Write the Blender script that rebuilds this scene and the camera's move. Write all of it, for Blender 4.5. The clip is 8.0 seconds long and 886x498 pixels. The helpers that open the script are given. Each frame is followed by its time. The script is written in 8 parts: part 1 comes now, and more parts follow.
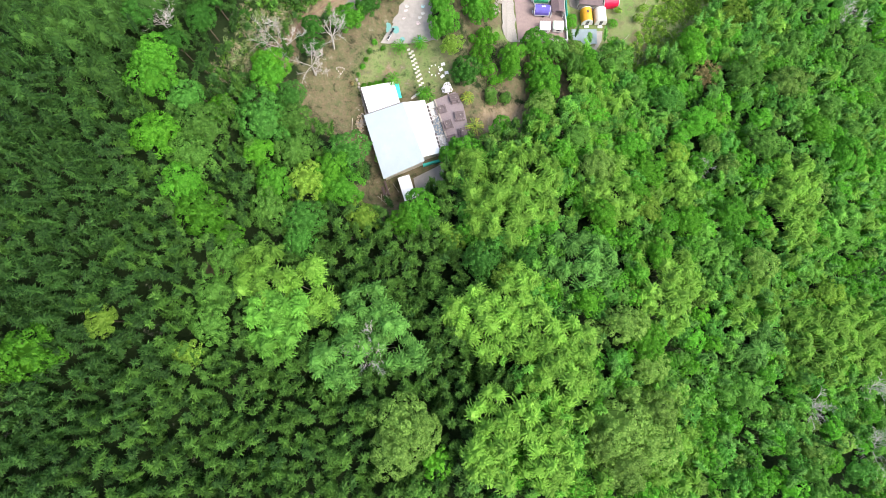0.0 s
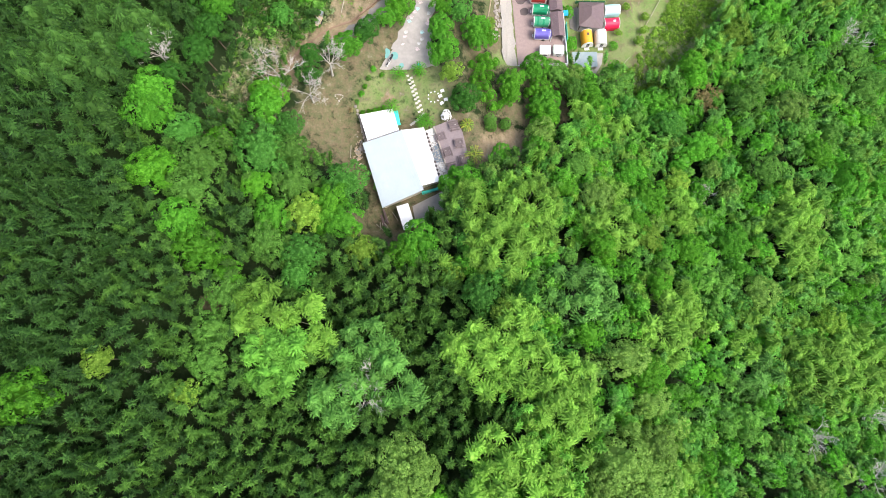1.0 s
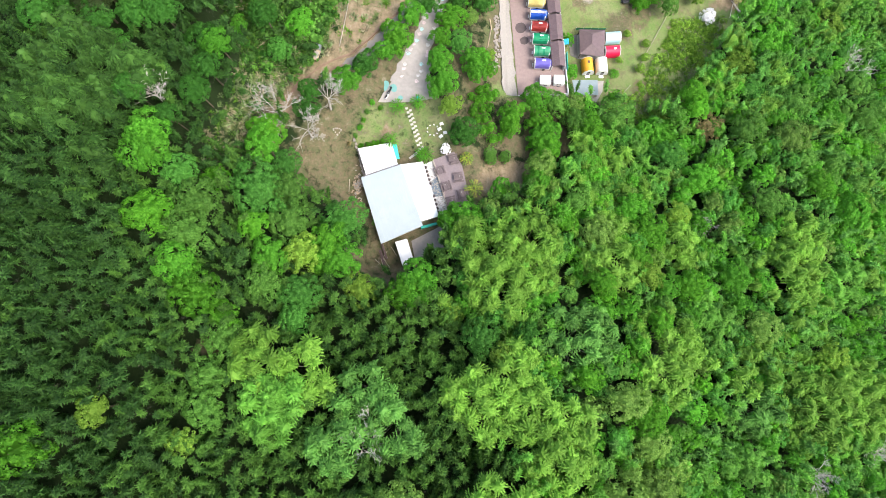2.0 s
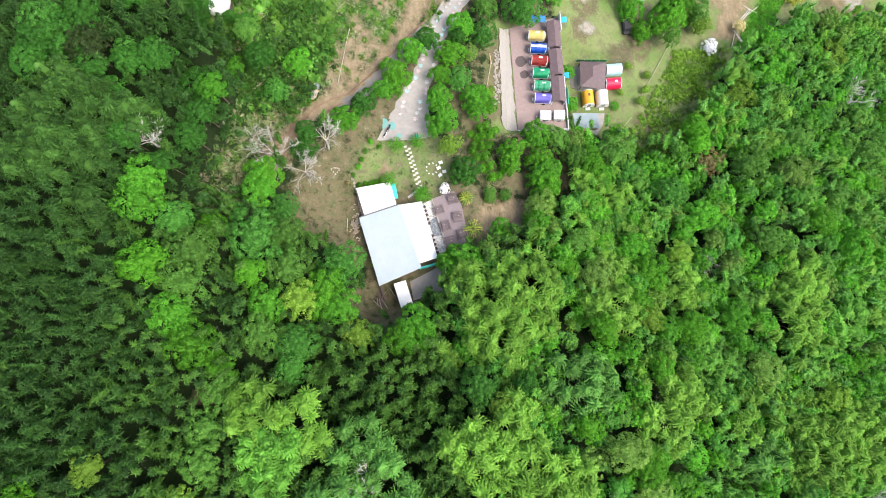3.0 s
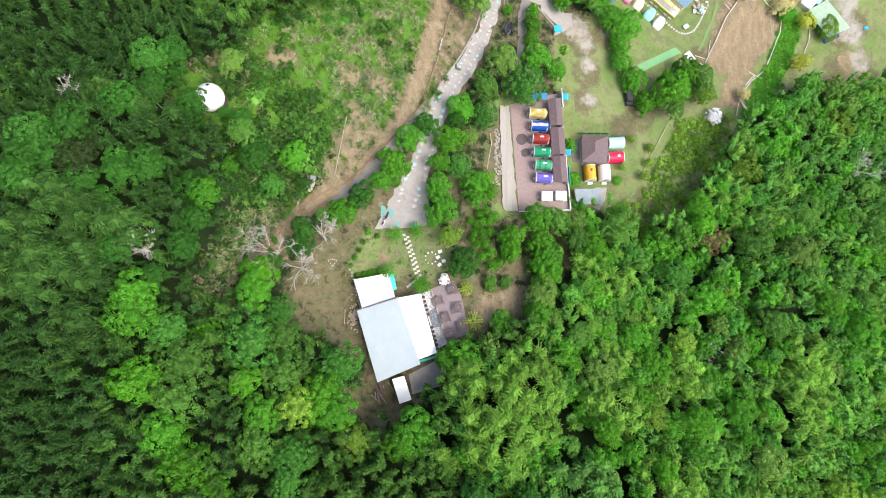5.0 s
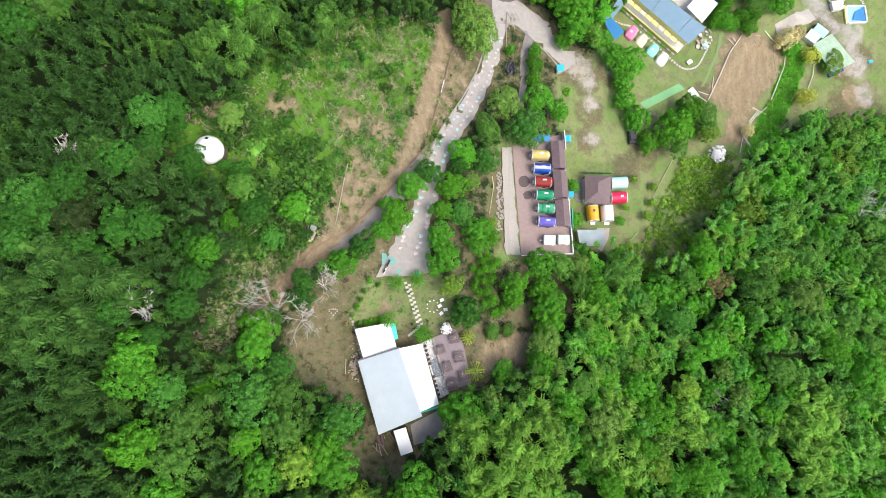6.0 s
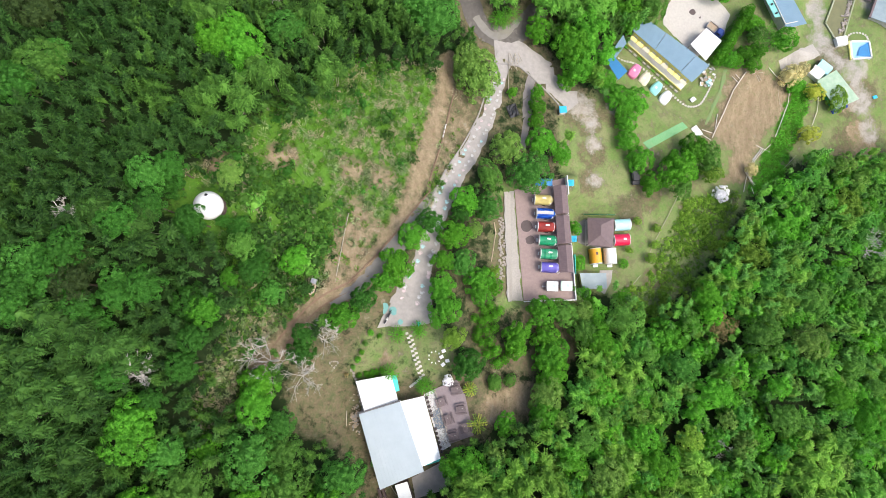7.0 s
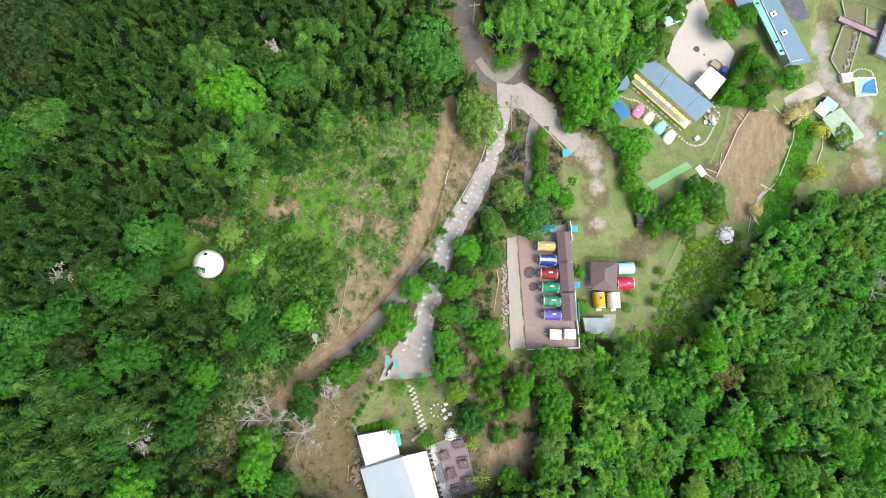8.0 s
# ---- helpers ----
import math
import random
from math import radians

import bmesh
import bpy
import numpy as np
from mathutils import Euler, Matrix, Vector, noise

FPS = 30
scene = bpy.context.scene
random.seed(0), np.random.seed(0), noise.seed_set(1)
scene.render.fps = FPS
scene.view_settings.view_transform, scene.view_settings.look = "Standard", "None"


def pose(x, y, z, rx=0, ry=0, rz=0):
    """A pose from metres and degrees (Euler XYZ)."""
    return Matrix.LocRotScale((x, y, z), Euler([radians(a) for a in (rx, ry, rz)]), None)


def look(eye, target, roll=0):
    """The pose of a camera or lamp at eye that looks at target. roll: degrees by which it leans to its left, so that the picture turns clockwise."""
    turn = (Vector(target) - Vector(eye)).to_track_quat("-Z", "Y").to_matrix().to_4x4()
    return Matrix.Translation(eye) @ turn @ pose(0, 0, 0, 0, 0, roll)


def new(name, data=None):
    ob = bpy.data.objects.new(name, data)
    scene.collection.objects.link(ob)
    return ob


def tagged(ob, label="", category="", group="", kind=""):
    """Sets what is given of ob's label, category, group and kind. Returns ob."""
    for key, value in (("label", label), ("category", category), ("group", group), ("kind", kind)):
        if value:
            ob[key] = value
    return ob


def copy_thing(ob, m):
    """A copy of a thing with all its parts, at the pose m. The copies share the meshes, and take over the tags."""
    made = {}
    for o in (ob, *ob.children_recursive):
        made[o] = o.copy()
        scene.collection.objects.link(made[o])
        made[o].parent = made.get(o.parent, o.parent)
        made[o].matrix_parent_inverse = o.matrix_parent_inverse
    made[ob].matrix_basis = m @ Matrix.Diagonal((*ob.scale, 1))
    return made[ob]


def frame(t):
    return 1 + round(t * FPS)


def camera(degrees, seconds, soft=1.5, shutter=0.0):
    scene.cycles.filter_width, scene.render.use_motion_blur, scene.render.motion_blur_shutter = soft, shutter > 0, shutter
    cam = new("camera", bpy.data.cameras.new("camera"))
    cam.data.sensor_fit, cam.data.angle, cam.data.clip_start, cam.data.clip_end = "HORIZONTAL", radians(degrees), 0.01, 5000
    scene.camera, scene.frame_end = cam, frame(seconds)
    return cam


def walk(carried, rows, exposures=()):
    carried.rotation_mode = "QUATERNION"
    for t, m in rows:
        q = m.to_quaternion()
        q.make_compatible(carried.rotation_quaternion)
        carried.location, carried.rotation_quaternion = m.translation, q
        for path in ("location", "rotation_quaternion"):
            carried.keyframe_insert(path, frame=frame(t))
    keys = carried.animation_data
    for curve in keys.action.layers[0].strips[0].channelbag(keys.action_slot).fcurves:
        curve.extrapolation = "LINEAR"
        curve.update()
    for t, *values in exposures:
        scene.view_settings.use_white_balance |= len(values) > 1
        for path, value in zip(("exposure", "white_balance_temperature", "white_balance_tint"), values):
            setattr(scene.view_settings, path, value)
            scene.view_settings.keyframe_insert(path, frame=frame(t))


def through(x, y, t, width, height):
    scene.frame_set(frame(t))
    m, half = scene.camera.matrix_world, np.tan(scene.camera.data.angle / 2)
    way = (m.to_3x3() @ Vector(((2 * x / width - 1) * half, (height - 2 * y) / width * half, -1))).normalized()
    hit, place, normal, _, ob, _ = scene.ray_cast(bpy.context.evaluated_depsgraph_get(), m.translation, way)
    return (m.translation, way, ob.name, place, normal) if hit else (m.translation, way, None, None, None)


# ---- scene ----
cam = camera(76.0, 8.0, 0.5)
METRES, EYE, TILT, LEAN, TURN = 68.0, 112.0, -82.5, 0.0, 0.0
ROWS = [
    (0.0, 0.0, 0.0, 0.0, -0.0, 0.0, -0.0),
    (0.5, 0.0012, 0.0031, 0.0388, 0.0, -0.07, -0.01),
    (1.0, 0.0025, 0.0068, 0.084, 0.01, -0.16, -0.02),
    (1.5, 0.0036, 0.0112, 0.1339, 0.01, -0.26, -0.03),
    (3.0, 0.006, 0.0267, 0.3073, -0.04, -0.69, -0.12),
    (3.5, 0.0069, 0.032, 0.3723, -0.05, -0.82, -0.12),
    (4.0, 0.0077, 0.038, 0.4369, -0.06, -0.93, -0.12),
    (4.5, 0.0077, 0.0433, 0.5035, -0.06, -1.09, -0.14),
    (6.0, -0.0002, 0.0603, 0.7092, -0.11, -1.46, -0.14),
    (6.5, -0.0035, 0.0661, 0.7801, -0.14, -1.6, -0.17),
    (7.0, -0.0073, 0.0723, 0.8506, -0.17, -1.64, -0.17),
    (7.5, -0.0115, 0.0785, 0.9216, -0.19, -1.73, -0.17),
    (8.0, -0.0144, 0.0849, 0.9958, -0.18, -1.87, -0.17),
]
walk(cam, [(t, pose(0, 0, EYE, TILT, LEAN, TURN) @ pose(METRES * x, METRES * 1.549 * y, METRES * z, 90 + pitch / 1.549, roll, yaw)) for t, x, y, z, yaw, pitch, roll in ROWS],
     exposures=[(0.0, 1.24), (4.5, 1.09), (8.0, 0.88)])

# ---- world, sun, exposure ----
SUN_UP, SUN_TURN = 56.0, 118.0   # degrees above the horizon, clockwise from north
world = bpy.data.worlds.new("sky")
scene.world = world
world.use_nodes = True
wn = world.node_tree
sky = wn.nodes.new("ShaderNodeTexSky")
sky.sky_type, sky.sun_disc = "NISHITA", False
sky.sun_elevation, sky.sun_rotation = radians(SUN_UP), radians(SUN_TURN)
sky.air_density, sky.dust_density, sky.ozone_density = 1.0, 4.0, 1.0
wn.links.new(sky.outputs[0], wn.nodes["Background"].inputs[0])
wn.nodes["Background"].inputs[1].default_value = 0.15
lamp = bpy.data.lights.new("sun", "SUN")
lamp.energy, lamp.angle, lamp.color = 1.55, radians(36), (1.0, 0.975, 0.94)
sun = new("sun", lamp)
sa, se = radians(SUN_TURN), radians(SUN_UP)
sun.matrix_world = look((0, 0, 300), (-math.sin(sa) * math.cos(se) * 100, -math.cos(sa) * math.cos(se) * 100, 300 - math.sin(se) * 100))

# ---- lie of the land ----
POLY = (-2.93, -12.74, 7.71, -1.31, 1.94, -30.78, -5.27, 4.58, 9.22, 6.19, 10.23, -4.49, 1.67, 2.44, -3.75)
BUMPS = ((-23, 42, -5.2), (33, 67, -2.9), (30, 6, 4.5), (78, 42, 3.4), (-46, 76, 2.9), (9, 64, 1.3), (10, -12, 4.2), (52, -20, -1.8),
         (88, 74, 2.3), (-30, -14, -2.2), (-52, 100, -1.4), (-12, 20, -2.8), (42, 45, -2.9), (-8, 66, 1.3), (-20, 107, 1.1))
# level pads cut into the slope: middle, half sizes, turn in degrees, level, width of the bank
PADS = ((-4.5, 37.0, 11.0, 11.0, 16, 3.7, 5.0), (-4.0, 55.5, 6.5, 6.0, 5, 4.4, 4.0), (21.3, 74.0, 7.2, 13.0, 1, -4.8, 1.6),
        (36.5, 73.0, 7.5, 9.0, 4, -12.7, 3.0), (60.0, 125.0, 17.0, 15.0, -42, -19.4, 5.0),
        (80.5, 138.0, 15.0, 4.5, -44, -20.4, 5.0), (101.0, 134.0, 8.0, 11.0, -20, -23.6, 5.0))


def ground_z(x, y):
    """Height of the ground, for arrays of x and y."""
    x, y = np.asarray(x, float), np.asarray(y, float)
    u, v = (np.clip(x, -95, 125) - 20) / 100, (np.clip(y, -40, 150) - 55) / 100
    z, n = 0 * u, 0
    for i in range(5):
        for j in range(5 - i):
            z, n = z + POLY[n] * u**i * v**j, n + 1
    for bx, by, rise in BUMPS:
        z = z + rise * np.exp(-((x - bx) ** 2 + (y - by) ** 2) / 338)
    z = z + 0.25 * np.sin(x * 0.31 + 1.7 * np.sin(y * 0.17)) * np.sin(y * 0.27 + 1.1)
    for px, py, hx, hy, turn, level, bank in PADS:
        a = np.radians(turn)
        dx, dy = (x - px) * np.cos(a) + (y - py) * np.sin(a), (y - py) * np.cos(a) - (x - px) * np.sin(a)
        out = np.hypot(np.maximum(np.abs(dx) - hx, 0), np.maximum(np.abs(dy) - hy, 0))
        k = np.clip(1 - out / bank, 0, 1)
        k = k * k * (3 - 2 * k)
        z = z * (1 - k) + level * k
    return z


def H(x, y):
    return float(ground_z(x, y))

# ---- materials ----
def node(tree, kind, **values):
    n = tree.nodes.new(kind)
    for key, value in values.items():
        n.inputs[key].default_value = value
    return n


def blend(tree, fac, a, b, mode="MIX"):
    n = tree.nodes.new("ShaderNodeMix")
    n.data_type, n.blend_type = "RGBA", mode
    for slot, v in ((0, fac), (6, a), (7, b)):
        if hasattr(v, "links"):
            tree.links.new(v, n.inputs[slot])
        else:
            n.inputs[slot].default_value = v if slot == 0 else (*v, 1)
    return n.outputs[2]


def ramp(tree, value, low, high):
    n = tree.nodes.new("ShaderNodeMapRange")
    n.inputs[1].default_value, n.inputs[2].default_value = low, high
    tree.links.new(value, n.inputs[0])
    return n.outputs[0]


def noise_of(tree, scale, detail=4.0, rough=0.6, stretch=None, world=True):
    n = node(tree, "ShaderNodeTexNoise", Scale=scale, Detail=detail, Roughness=rough)
    src = tree.nodes.new("ShaderNodeNewGeometry").outputs["Position"] if world else tree.nodes.new("ShaderNodeTexCoord").outputs["Object"]
    if stretch:
        m = tree.nodes.new("ShaderNodeMapping")
        m.inputs["Scale"].default_value = stretch
        tree.links.new(src, m.inputs[0])
        src = m.outputs[0]
    tree.links.new(src, n.inputs["Vector"])
    return n.outputs["Fac"]


def mat(name, colour, second=None, rough=0.8, metal=0.0, scale=3.0, bump=0.02, stain=0.0, stain_colour=(0.1, 0.09, 0.07), vary=0.0, spec=0.4):
    """A surface with grain at one scale, stains at another, bump, and a shift from object to object (vary)."""
    m = bpy.data.materials.new(name)
    m.use_nodes = True
    t = m.node_tree
    p = t.nodes["Principled BSDF"]
    second = second or tuple(c * 0.72 for c in colour)
    grain = noise_of(t, scale, 5)
    c = blend(t, ramp(t, grain, 0.3, 0.7), colour, second)
    if stain:
        c = blend(t, ramp(t, noise_of(t, scale * 0.17, 6, 0.7), 0.72 - stain, 0.80), c, stain_colour)
    if vary:
        info = t.nodes.new("ShaderNodeObjectInfo")
        hsv = t.nodes.new("ShaderNodeHueSaturation")
        t.links.new(ramp(t, info.outputs["Random"], 0, 1), hsv.inputs["Value"])
        r = t.nodes.new("ShaderNodeMapRange")
        r.inputs[3].default_value, r.inputs[4].default_value = 1 - vary, 1 + vary
        t.links.new(info.outputs["Random"], r.inputs[0])
        t.links.new(r.outputs[0], hsv.inputs["Value"])
        t.links.new(c, hsv.inputs["Color"])
        c = hsv.outputs[0]
    t.links.new(c, p.inputs["Base Color"])
    p.inputs["Roughness"].default_value, p.inputs["Metallic"].default_value = rough, metal
    p.inputs["Specular IOR Level"].default_value = spec
    if bump:
        b = node(t, "ShaderNodeBump", Strength=0.5, Distance=bump)
        t.links.new(grain, b.inputs["Height"])
        t.links.new(b.outputs[0], p.inputs["Normal"])
    return m


def leaf_mat(name, dark, light, patch=0.5, through=0.38):
    """Foliage: each leaf its own green, drifting from crown to crown and across the wood."""
    dark, light = tuple(v * 0.86 for v in dark), tuple(v * 1.06 for v in light)
    m = bpy.data.materials.new(name)
    m.use_nodes = True
    t = m.node_tree
    p = t.nodes["Principled BSDF"]
    geo, info = t.nodes.new("ShaderNodeNewGeometry"), t.nodes.new("ShaderNodeObjectInfo")
    c = blend(t, ramp(t, geo.outputs["Random Per Island"], -0.05, 1.05), dark, light)
    far = ramp(t, noise_of(t, 0.12, 3), 0.35, 0.65)
    c = blend(t, far, c, blend(t, patch, c, blend(t, 0.5, light, c)))
    h = t.nodes.new("ShaderNodeHueSaturation")
    r = t.nodes.new("ShaderNodeMapRange")
    r.inputs[2].default_value = 2.0
    r.inputs[3].default_value, r.inputs[4].default_value = 0.74, 1.58
    tone = t.nodes.new("ShaderNodeAttribute")
    tone.attribute_name = "tone"
    add = t.nodes.new("ShaderNodeMath")
    t.links.new(info.outputs["Random"], add.inputs[0])
    t.links.new(tone.outputs["Fac"], add.inputs[1])
    t.links.new(add.outputs[0], r.inputs[0])
    t.links.new(r.outputs[0], h.inputs["Value"])
    t.links.new(c, h.inputs["Color"])
    t.links.new(h.outputs[0], p.inputs["Base Color"])
    p.inputs["Roughness"].default_value, p.inputs["Specular IOR Level"].default_value = 0.6, 0.14
    tr = t.nodes.new("ShaderNodeBsdfTranslucent")
    t.links.new(h.outputs[0], tr.inputs[0])
    mix = node(t, "ShaderNodeMixShader", Fac=through)
    t.links.new(p.outputs[0], mix.inputs[1])
    t.links.new(tr.outputs[0], mix.inputs[2])
    t.links.new(mix.outputs[0], t.nodes["Material Output"].inputs[0])
    return m


M = {
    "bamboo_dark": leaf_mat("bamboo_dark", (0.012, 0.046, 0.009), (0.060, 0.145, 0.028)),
    "bamboo_mid": leaf_mat("bamboo_mid", (0.060, 0.18, 0.028), (0.145, 0.345, 0.064)),
    "bamboo_light": leaf_mat("bamboo_light", (0.075, 0.225, 0.022), (0.155, 0.375, 0.052)),
    "bamboo_lime": leaf_mat("bamboo_lime", (0.088, 0.225, 0.020), (0.185, 0.36, 0.05)),
    "bamboo_hill": leaf_mat("bamboo_hill", (0.030, 0.088, 0.012), (0.098, 0.222, 0.034)),
    "bamboo_wood": leaf_mat("bamboo_wood", (0.015, 0.052, 0.009), (0.068, 0.16, 0.028)),
    "leaf_green": leaf_mat("leaf_green", (0.062, 0.25, 0.017), (0.142, 0.44, 0.036)),
    "leaf_lime": leaf_mat("leaf_lime", (0.052, 0.21, 0.010), (0.13, 0.375, 0.027)),
    "leaf_pale": leaf_mat("leaf_pale", (0.062, 0.185, 0.025), (0.145, 0.325, 0.052)),
    "leaf_blue": leaf_mat("leaf_blue", (0.045, 0.18, 0.024), (0.115, 0.335, 0.05)),
    "leaf_dark": leaf_mat("leaf_dark", (0.028, 0.115, 0.014), (0.072, 0.235, 0.03)),
    "leaf_olive": leaf_mat("leaf_olive", (0.10, 0.22, 0.03), (0.26, 0.45, 0.09)),
    "leaf_yellow": leaf_mat("leaf_yellow", (0.10, 0.25, 0.02), (0.27, 0.44, 0.06)),
    "leaf_straw": leaf_mat("leaf_straw", (0.46, 0.42, 0.18), (0.72, 0.64, 0.34)),
    "leaf_rust": leaf_mat("leaf_rust", (0.09, 0.17, 0.035), (0.44, 0.30, 0.15)),
    "blossom": mat("blossom", (0.90, 0.88, 0.89), (0.82, 0.80, 0.82), 0.8, scale=4, bump=0.0),
    "flower_gold": leaf_mat("flower_gold", (0.26, 0.36, 0.04), (0.55, 0.57, 0.09)),
    "reed": leaf_mat("reed", (0.13, 0.20, 0.075), (0.30, 0.38, 0.18)),
    "reed_dry": leaf_mat("reed_dry", (0.24, 0.215, 0.13), (0.40, 0.355, 0.235)),
    "grass": leaf_mat("grass", (0.045, 0.14, 0.009), (0.135, 0.28, 0.028)),
    "shrub": leaf_mat("shrub", (0.026, 0.088, 0.012), (0.09, 0.21, 0.032)),
    "leaf_moss": leaf_mat("leaf_moss", (0.022, 0.05, 0.013), (0.07, 0.115, 0.03)),
    "cement": mat("cement", (0.22, 0.205, 0.185), (0.17, 0.16, 0.145), 0.9, scale=1.0, stain=0.25, stain_colour=(0.2, 0.19, 0.13)),
    "bridge": mat("bridge", (0.38, 0.29, 0.31), (0.30, 0.22, 0.24), 0.8, scale=3, stain=0.12, stain_colour=(0.45, 0.42, 0.44), vary=0.12),
    "slate": mat("slate", (0.065, 0.075, 0.095), (0.10, 0.11, 0.13), 0.7, scale=2.5, stain=0.2, stain_colour=(0.2, 0.18, 0.17)),
    "moss_rim": mat("moss_rim", (0.24, 0.28, 0.14), (0.33, 0.33, 0.25), 0.9, scale=1.5, stain=0.2, stain_colour=(0.14, 0.2, 0.06)),
    "bark": mat("bark", (0.16, 0.12, 0.08), (0.07, 0.055, 0.04), 0.95, scale=6, bump=0.05),
    "deadwood": mat("deadwood", (0.56, 0.53, 0.48), (0.42, 0.39, 0.35), 0.9, scale=5, bump=0.02, vary=0.15),
    "roof_white": mat("roof_white", (0.82, 0.82, 0.80), (0.74, 0.75, 0.74), 0.45, scale=0.8, bump=0.0, stain=0.05, stain_colour=(0.6, 0.6, 0.58)),
    "roof_grey": mat("roof_grey", (0.41, 0.465, 0.485), (0.375, 0.43, 0.45), 0.42, scale=0.5, bump=0.0, stain=0.06, stain_colour=(0.45, 0.5, 0.52)),
    "roof_blue": mat("roof_blue", (0.165, 0.262, 0.335), (0.145, 0.235, 0.302), 0.45, scale=0.7, bump=0.0, stain=0.08, stain_colour=(0.22, 0.27, 0.32)),
    "roof_brown": mat("roof_brown", (0.15, 0.105, 0.107), (0.12, 0.083, 0.086), 0.6, scale=1.5, stain=0.06, stain_colour=(0.12, 0.09, 0.085)),
    "roof_shed": mat("roof_shed", (0.26, 0.32, 0.34), (0.21, 0.27, 0.295), 0.4, scale=0.9, bump=0.0, stain=0.12, stain_colour=(0.3, 0.28, 0.25)),
    "roof_green": mat("roof_green", (0.36, 0.47, 0.34), (0.25, 0.38, 0.26), 0.5, scale=1.0, stain=0.15, stain_colour=(0.42, 0.40, 0.34)),
    "teal": mat("teal", (0.03, 0.50, 0.40), (0.05, 0.42, 0.34), 0.5, scale=2, bump=0.0, stain=0.05, stain_colour=(0.3, 0.4, 0.36)),
    "green_paint": mat("green_paint", (0.02, 0.42, 0.16), (0.02, 0.34, 0.13), 0.5, scale=2, bump=0.0),
    "turf": mat("turf", (0.13, 0.33, 0.13), (0.18, 0.36, 0.18), 0.9, scale=3, stain=0.2, stain_colour=(0.22, 0.34, 0.16)),
    "turf_worn": mat("turf_worn", (0.13, 0.24, 0.08), (0.17, 0.22, 0.09), 0.9, scale=3, stain=0.25, stain_colour=(0.2, 0.18, 0.09)),
    "wall_cream": mat("wall_cream", (0.62, 0.58, 0.5), (0.5, 0.46, 0.4), 0.8, scale=2, stain=0.1),
    "wall_yellow": mat("wall_yellow", (0.78, 0.70, 0.20), (0.76, 0.69, 0.27), 0.7, scale=2, stain=0.1, stain_colour=(0.6, 0.58, 0.4)),
    "white": mat("white", (0.72, 0.72, 0.70), (0.64, 0.64, 0.62), 0.5, scale=3, bump=0.0, stain=0.05, stain_colour=(0.5, 0.48, 0.44)),
    "glass_dark": mat("glass_dark", (0.03, 0.035, 0.04), (0.02, 0.02, 0.025), 0.1, scale=2, bump=0.0, spec=0.6),
    "concrete": mat("concrete", (0.34, 0.315, 0.29), (0.27, 0.25, 0.23), 0.85, scale=1.2, stain=0.12, stain_colour=(0.24, 0.21, 0.18)),
    "concrete_dark": mat("concrete_dark", (0.22, 0.20, 0.185), (0.17, 0.155, 0.145), 0.85, scale=1.5, stain=0.18, stain_colour=(0.13, 0.11, 0.1)),
    "asphalt": mat("asphalt", (0.115, 0.104, 0.092), (0.085, 0.077, 0.068), 0.9, scale=1.5, stain=0.2, stain_colour=(0.30, 0.27, 0.23)),
    "paving": mat("paving", (0.30, 0.225, 0.205), (0.25, 0.185, 0.17), 0.85, scale=1.5, stain=0.16, stain_colour=(0.20, 0.155, 0.14), vary=0.06),
    "deck": mat("deck", (0.215, 0.175, 0.178), (0.175, 0.14, 0.145), 0.8, scale=3, stain=0.1, stain_colour=(0.22, 0.19, 0.18), vary=0.1),
    "wood_dark": mat("wood_dark", (0.12, 0.08, 0.075), (0.075, 0.05, 0.045), 0.8, scale=8, vary=0.15),
    "table_wood": mat("table_wood", (0.15, 0.115, 0.115), (0.11, 0.085, 0.085), 0.8, scale=6, vary=0.15),
    "stain_dark": mat("stain_dark", (0.11, 0.085, 0.08), (0.09, 0.07, 0.066), 0.8, scale=2),
    "wood_pale": mat("wood_pale", (0.46, 0.36, 0.25), (0.3, 0.23, 0.16), 0.8, scale=6, vary=0.2),
    "pole_pale": mat("pole_pale", (0.66, 0.62, 0.55), (0.52, 0.47, 0.40), 0.75, scale=5, vary=0.12),
    "pole": mat("pole", (0.40, 0.36, 0.29), (0.3, 0.26, 0.2), 0.8, scale=6, vary=0.1),
    "stone": mat("stone", (0.36, 0.335, 0.30), (0.28, 0.26, 0.23), 0.85, scale=4, vary=0.12),
    "rock": mat("rock", (0.36, 0.32, 0.28), (0.24, 0.21, 0.18), 0.9, scale=3, vary=0.2),
    "gravel": mat("gravel", (0.50, 0.47, 0.42), (0.43, 0.40, 0.36), 0.9, scale=2.2, stain=0.1, stain_colour=(0.45, 0.40, 0.33)),
    "track": mat("track", (0.23, 0.165, 0.11), (0.165, 0.118, 0.08), 0.95, scale=1.0, bump=0.06, stain=0.2, stain_colour=(0.32, 0.255, 0.18)),
    "soil": mat("soil", (0.22, 0.145, 0.095), (0.16, 0.105, 0.07), 0.95, scale=1.2, bump=0.06, stain=0.2, stain_colour=(0.30, 0.21, 0.14)),
    "black": mat("black", (0.03, 0.03, 0.033), (0.02, 0.02, 0.022), 0.5, scale=4),
    "tarp_blue": mat("tarp_blue", (0.03, 0.20, 0.42), (0.03, 0.165, 0.36), 0.5, scale=2, stain=0.1, stain_colour=(0.1, 0.3, 0.5)),
    "aqua": mat("aqua", (0.42, 0.72, 0.72), (0.36, 0.65, 0.66), 0.5, scale=2, bump=0.01),
    "water": mat("water", (0.17, 0.165, 0.075), (0.14, 0.14, 0.065), 0.15, scale=0.6, bump=0.004, spec=0.5),
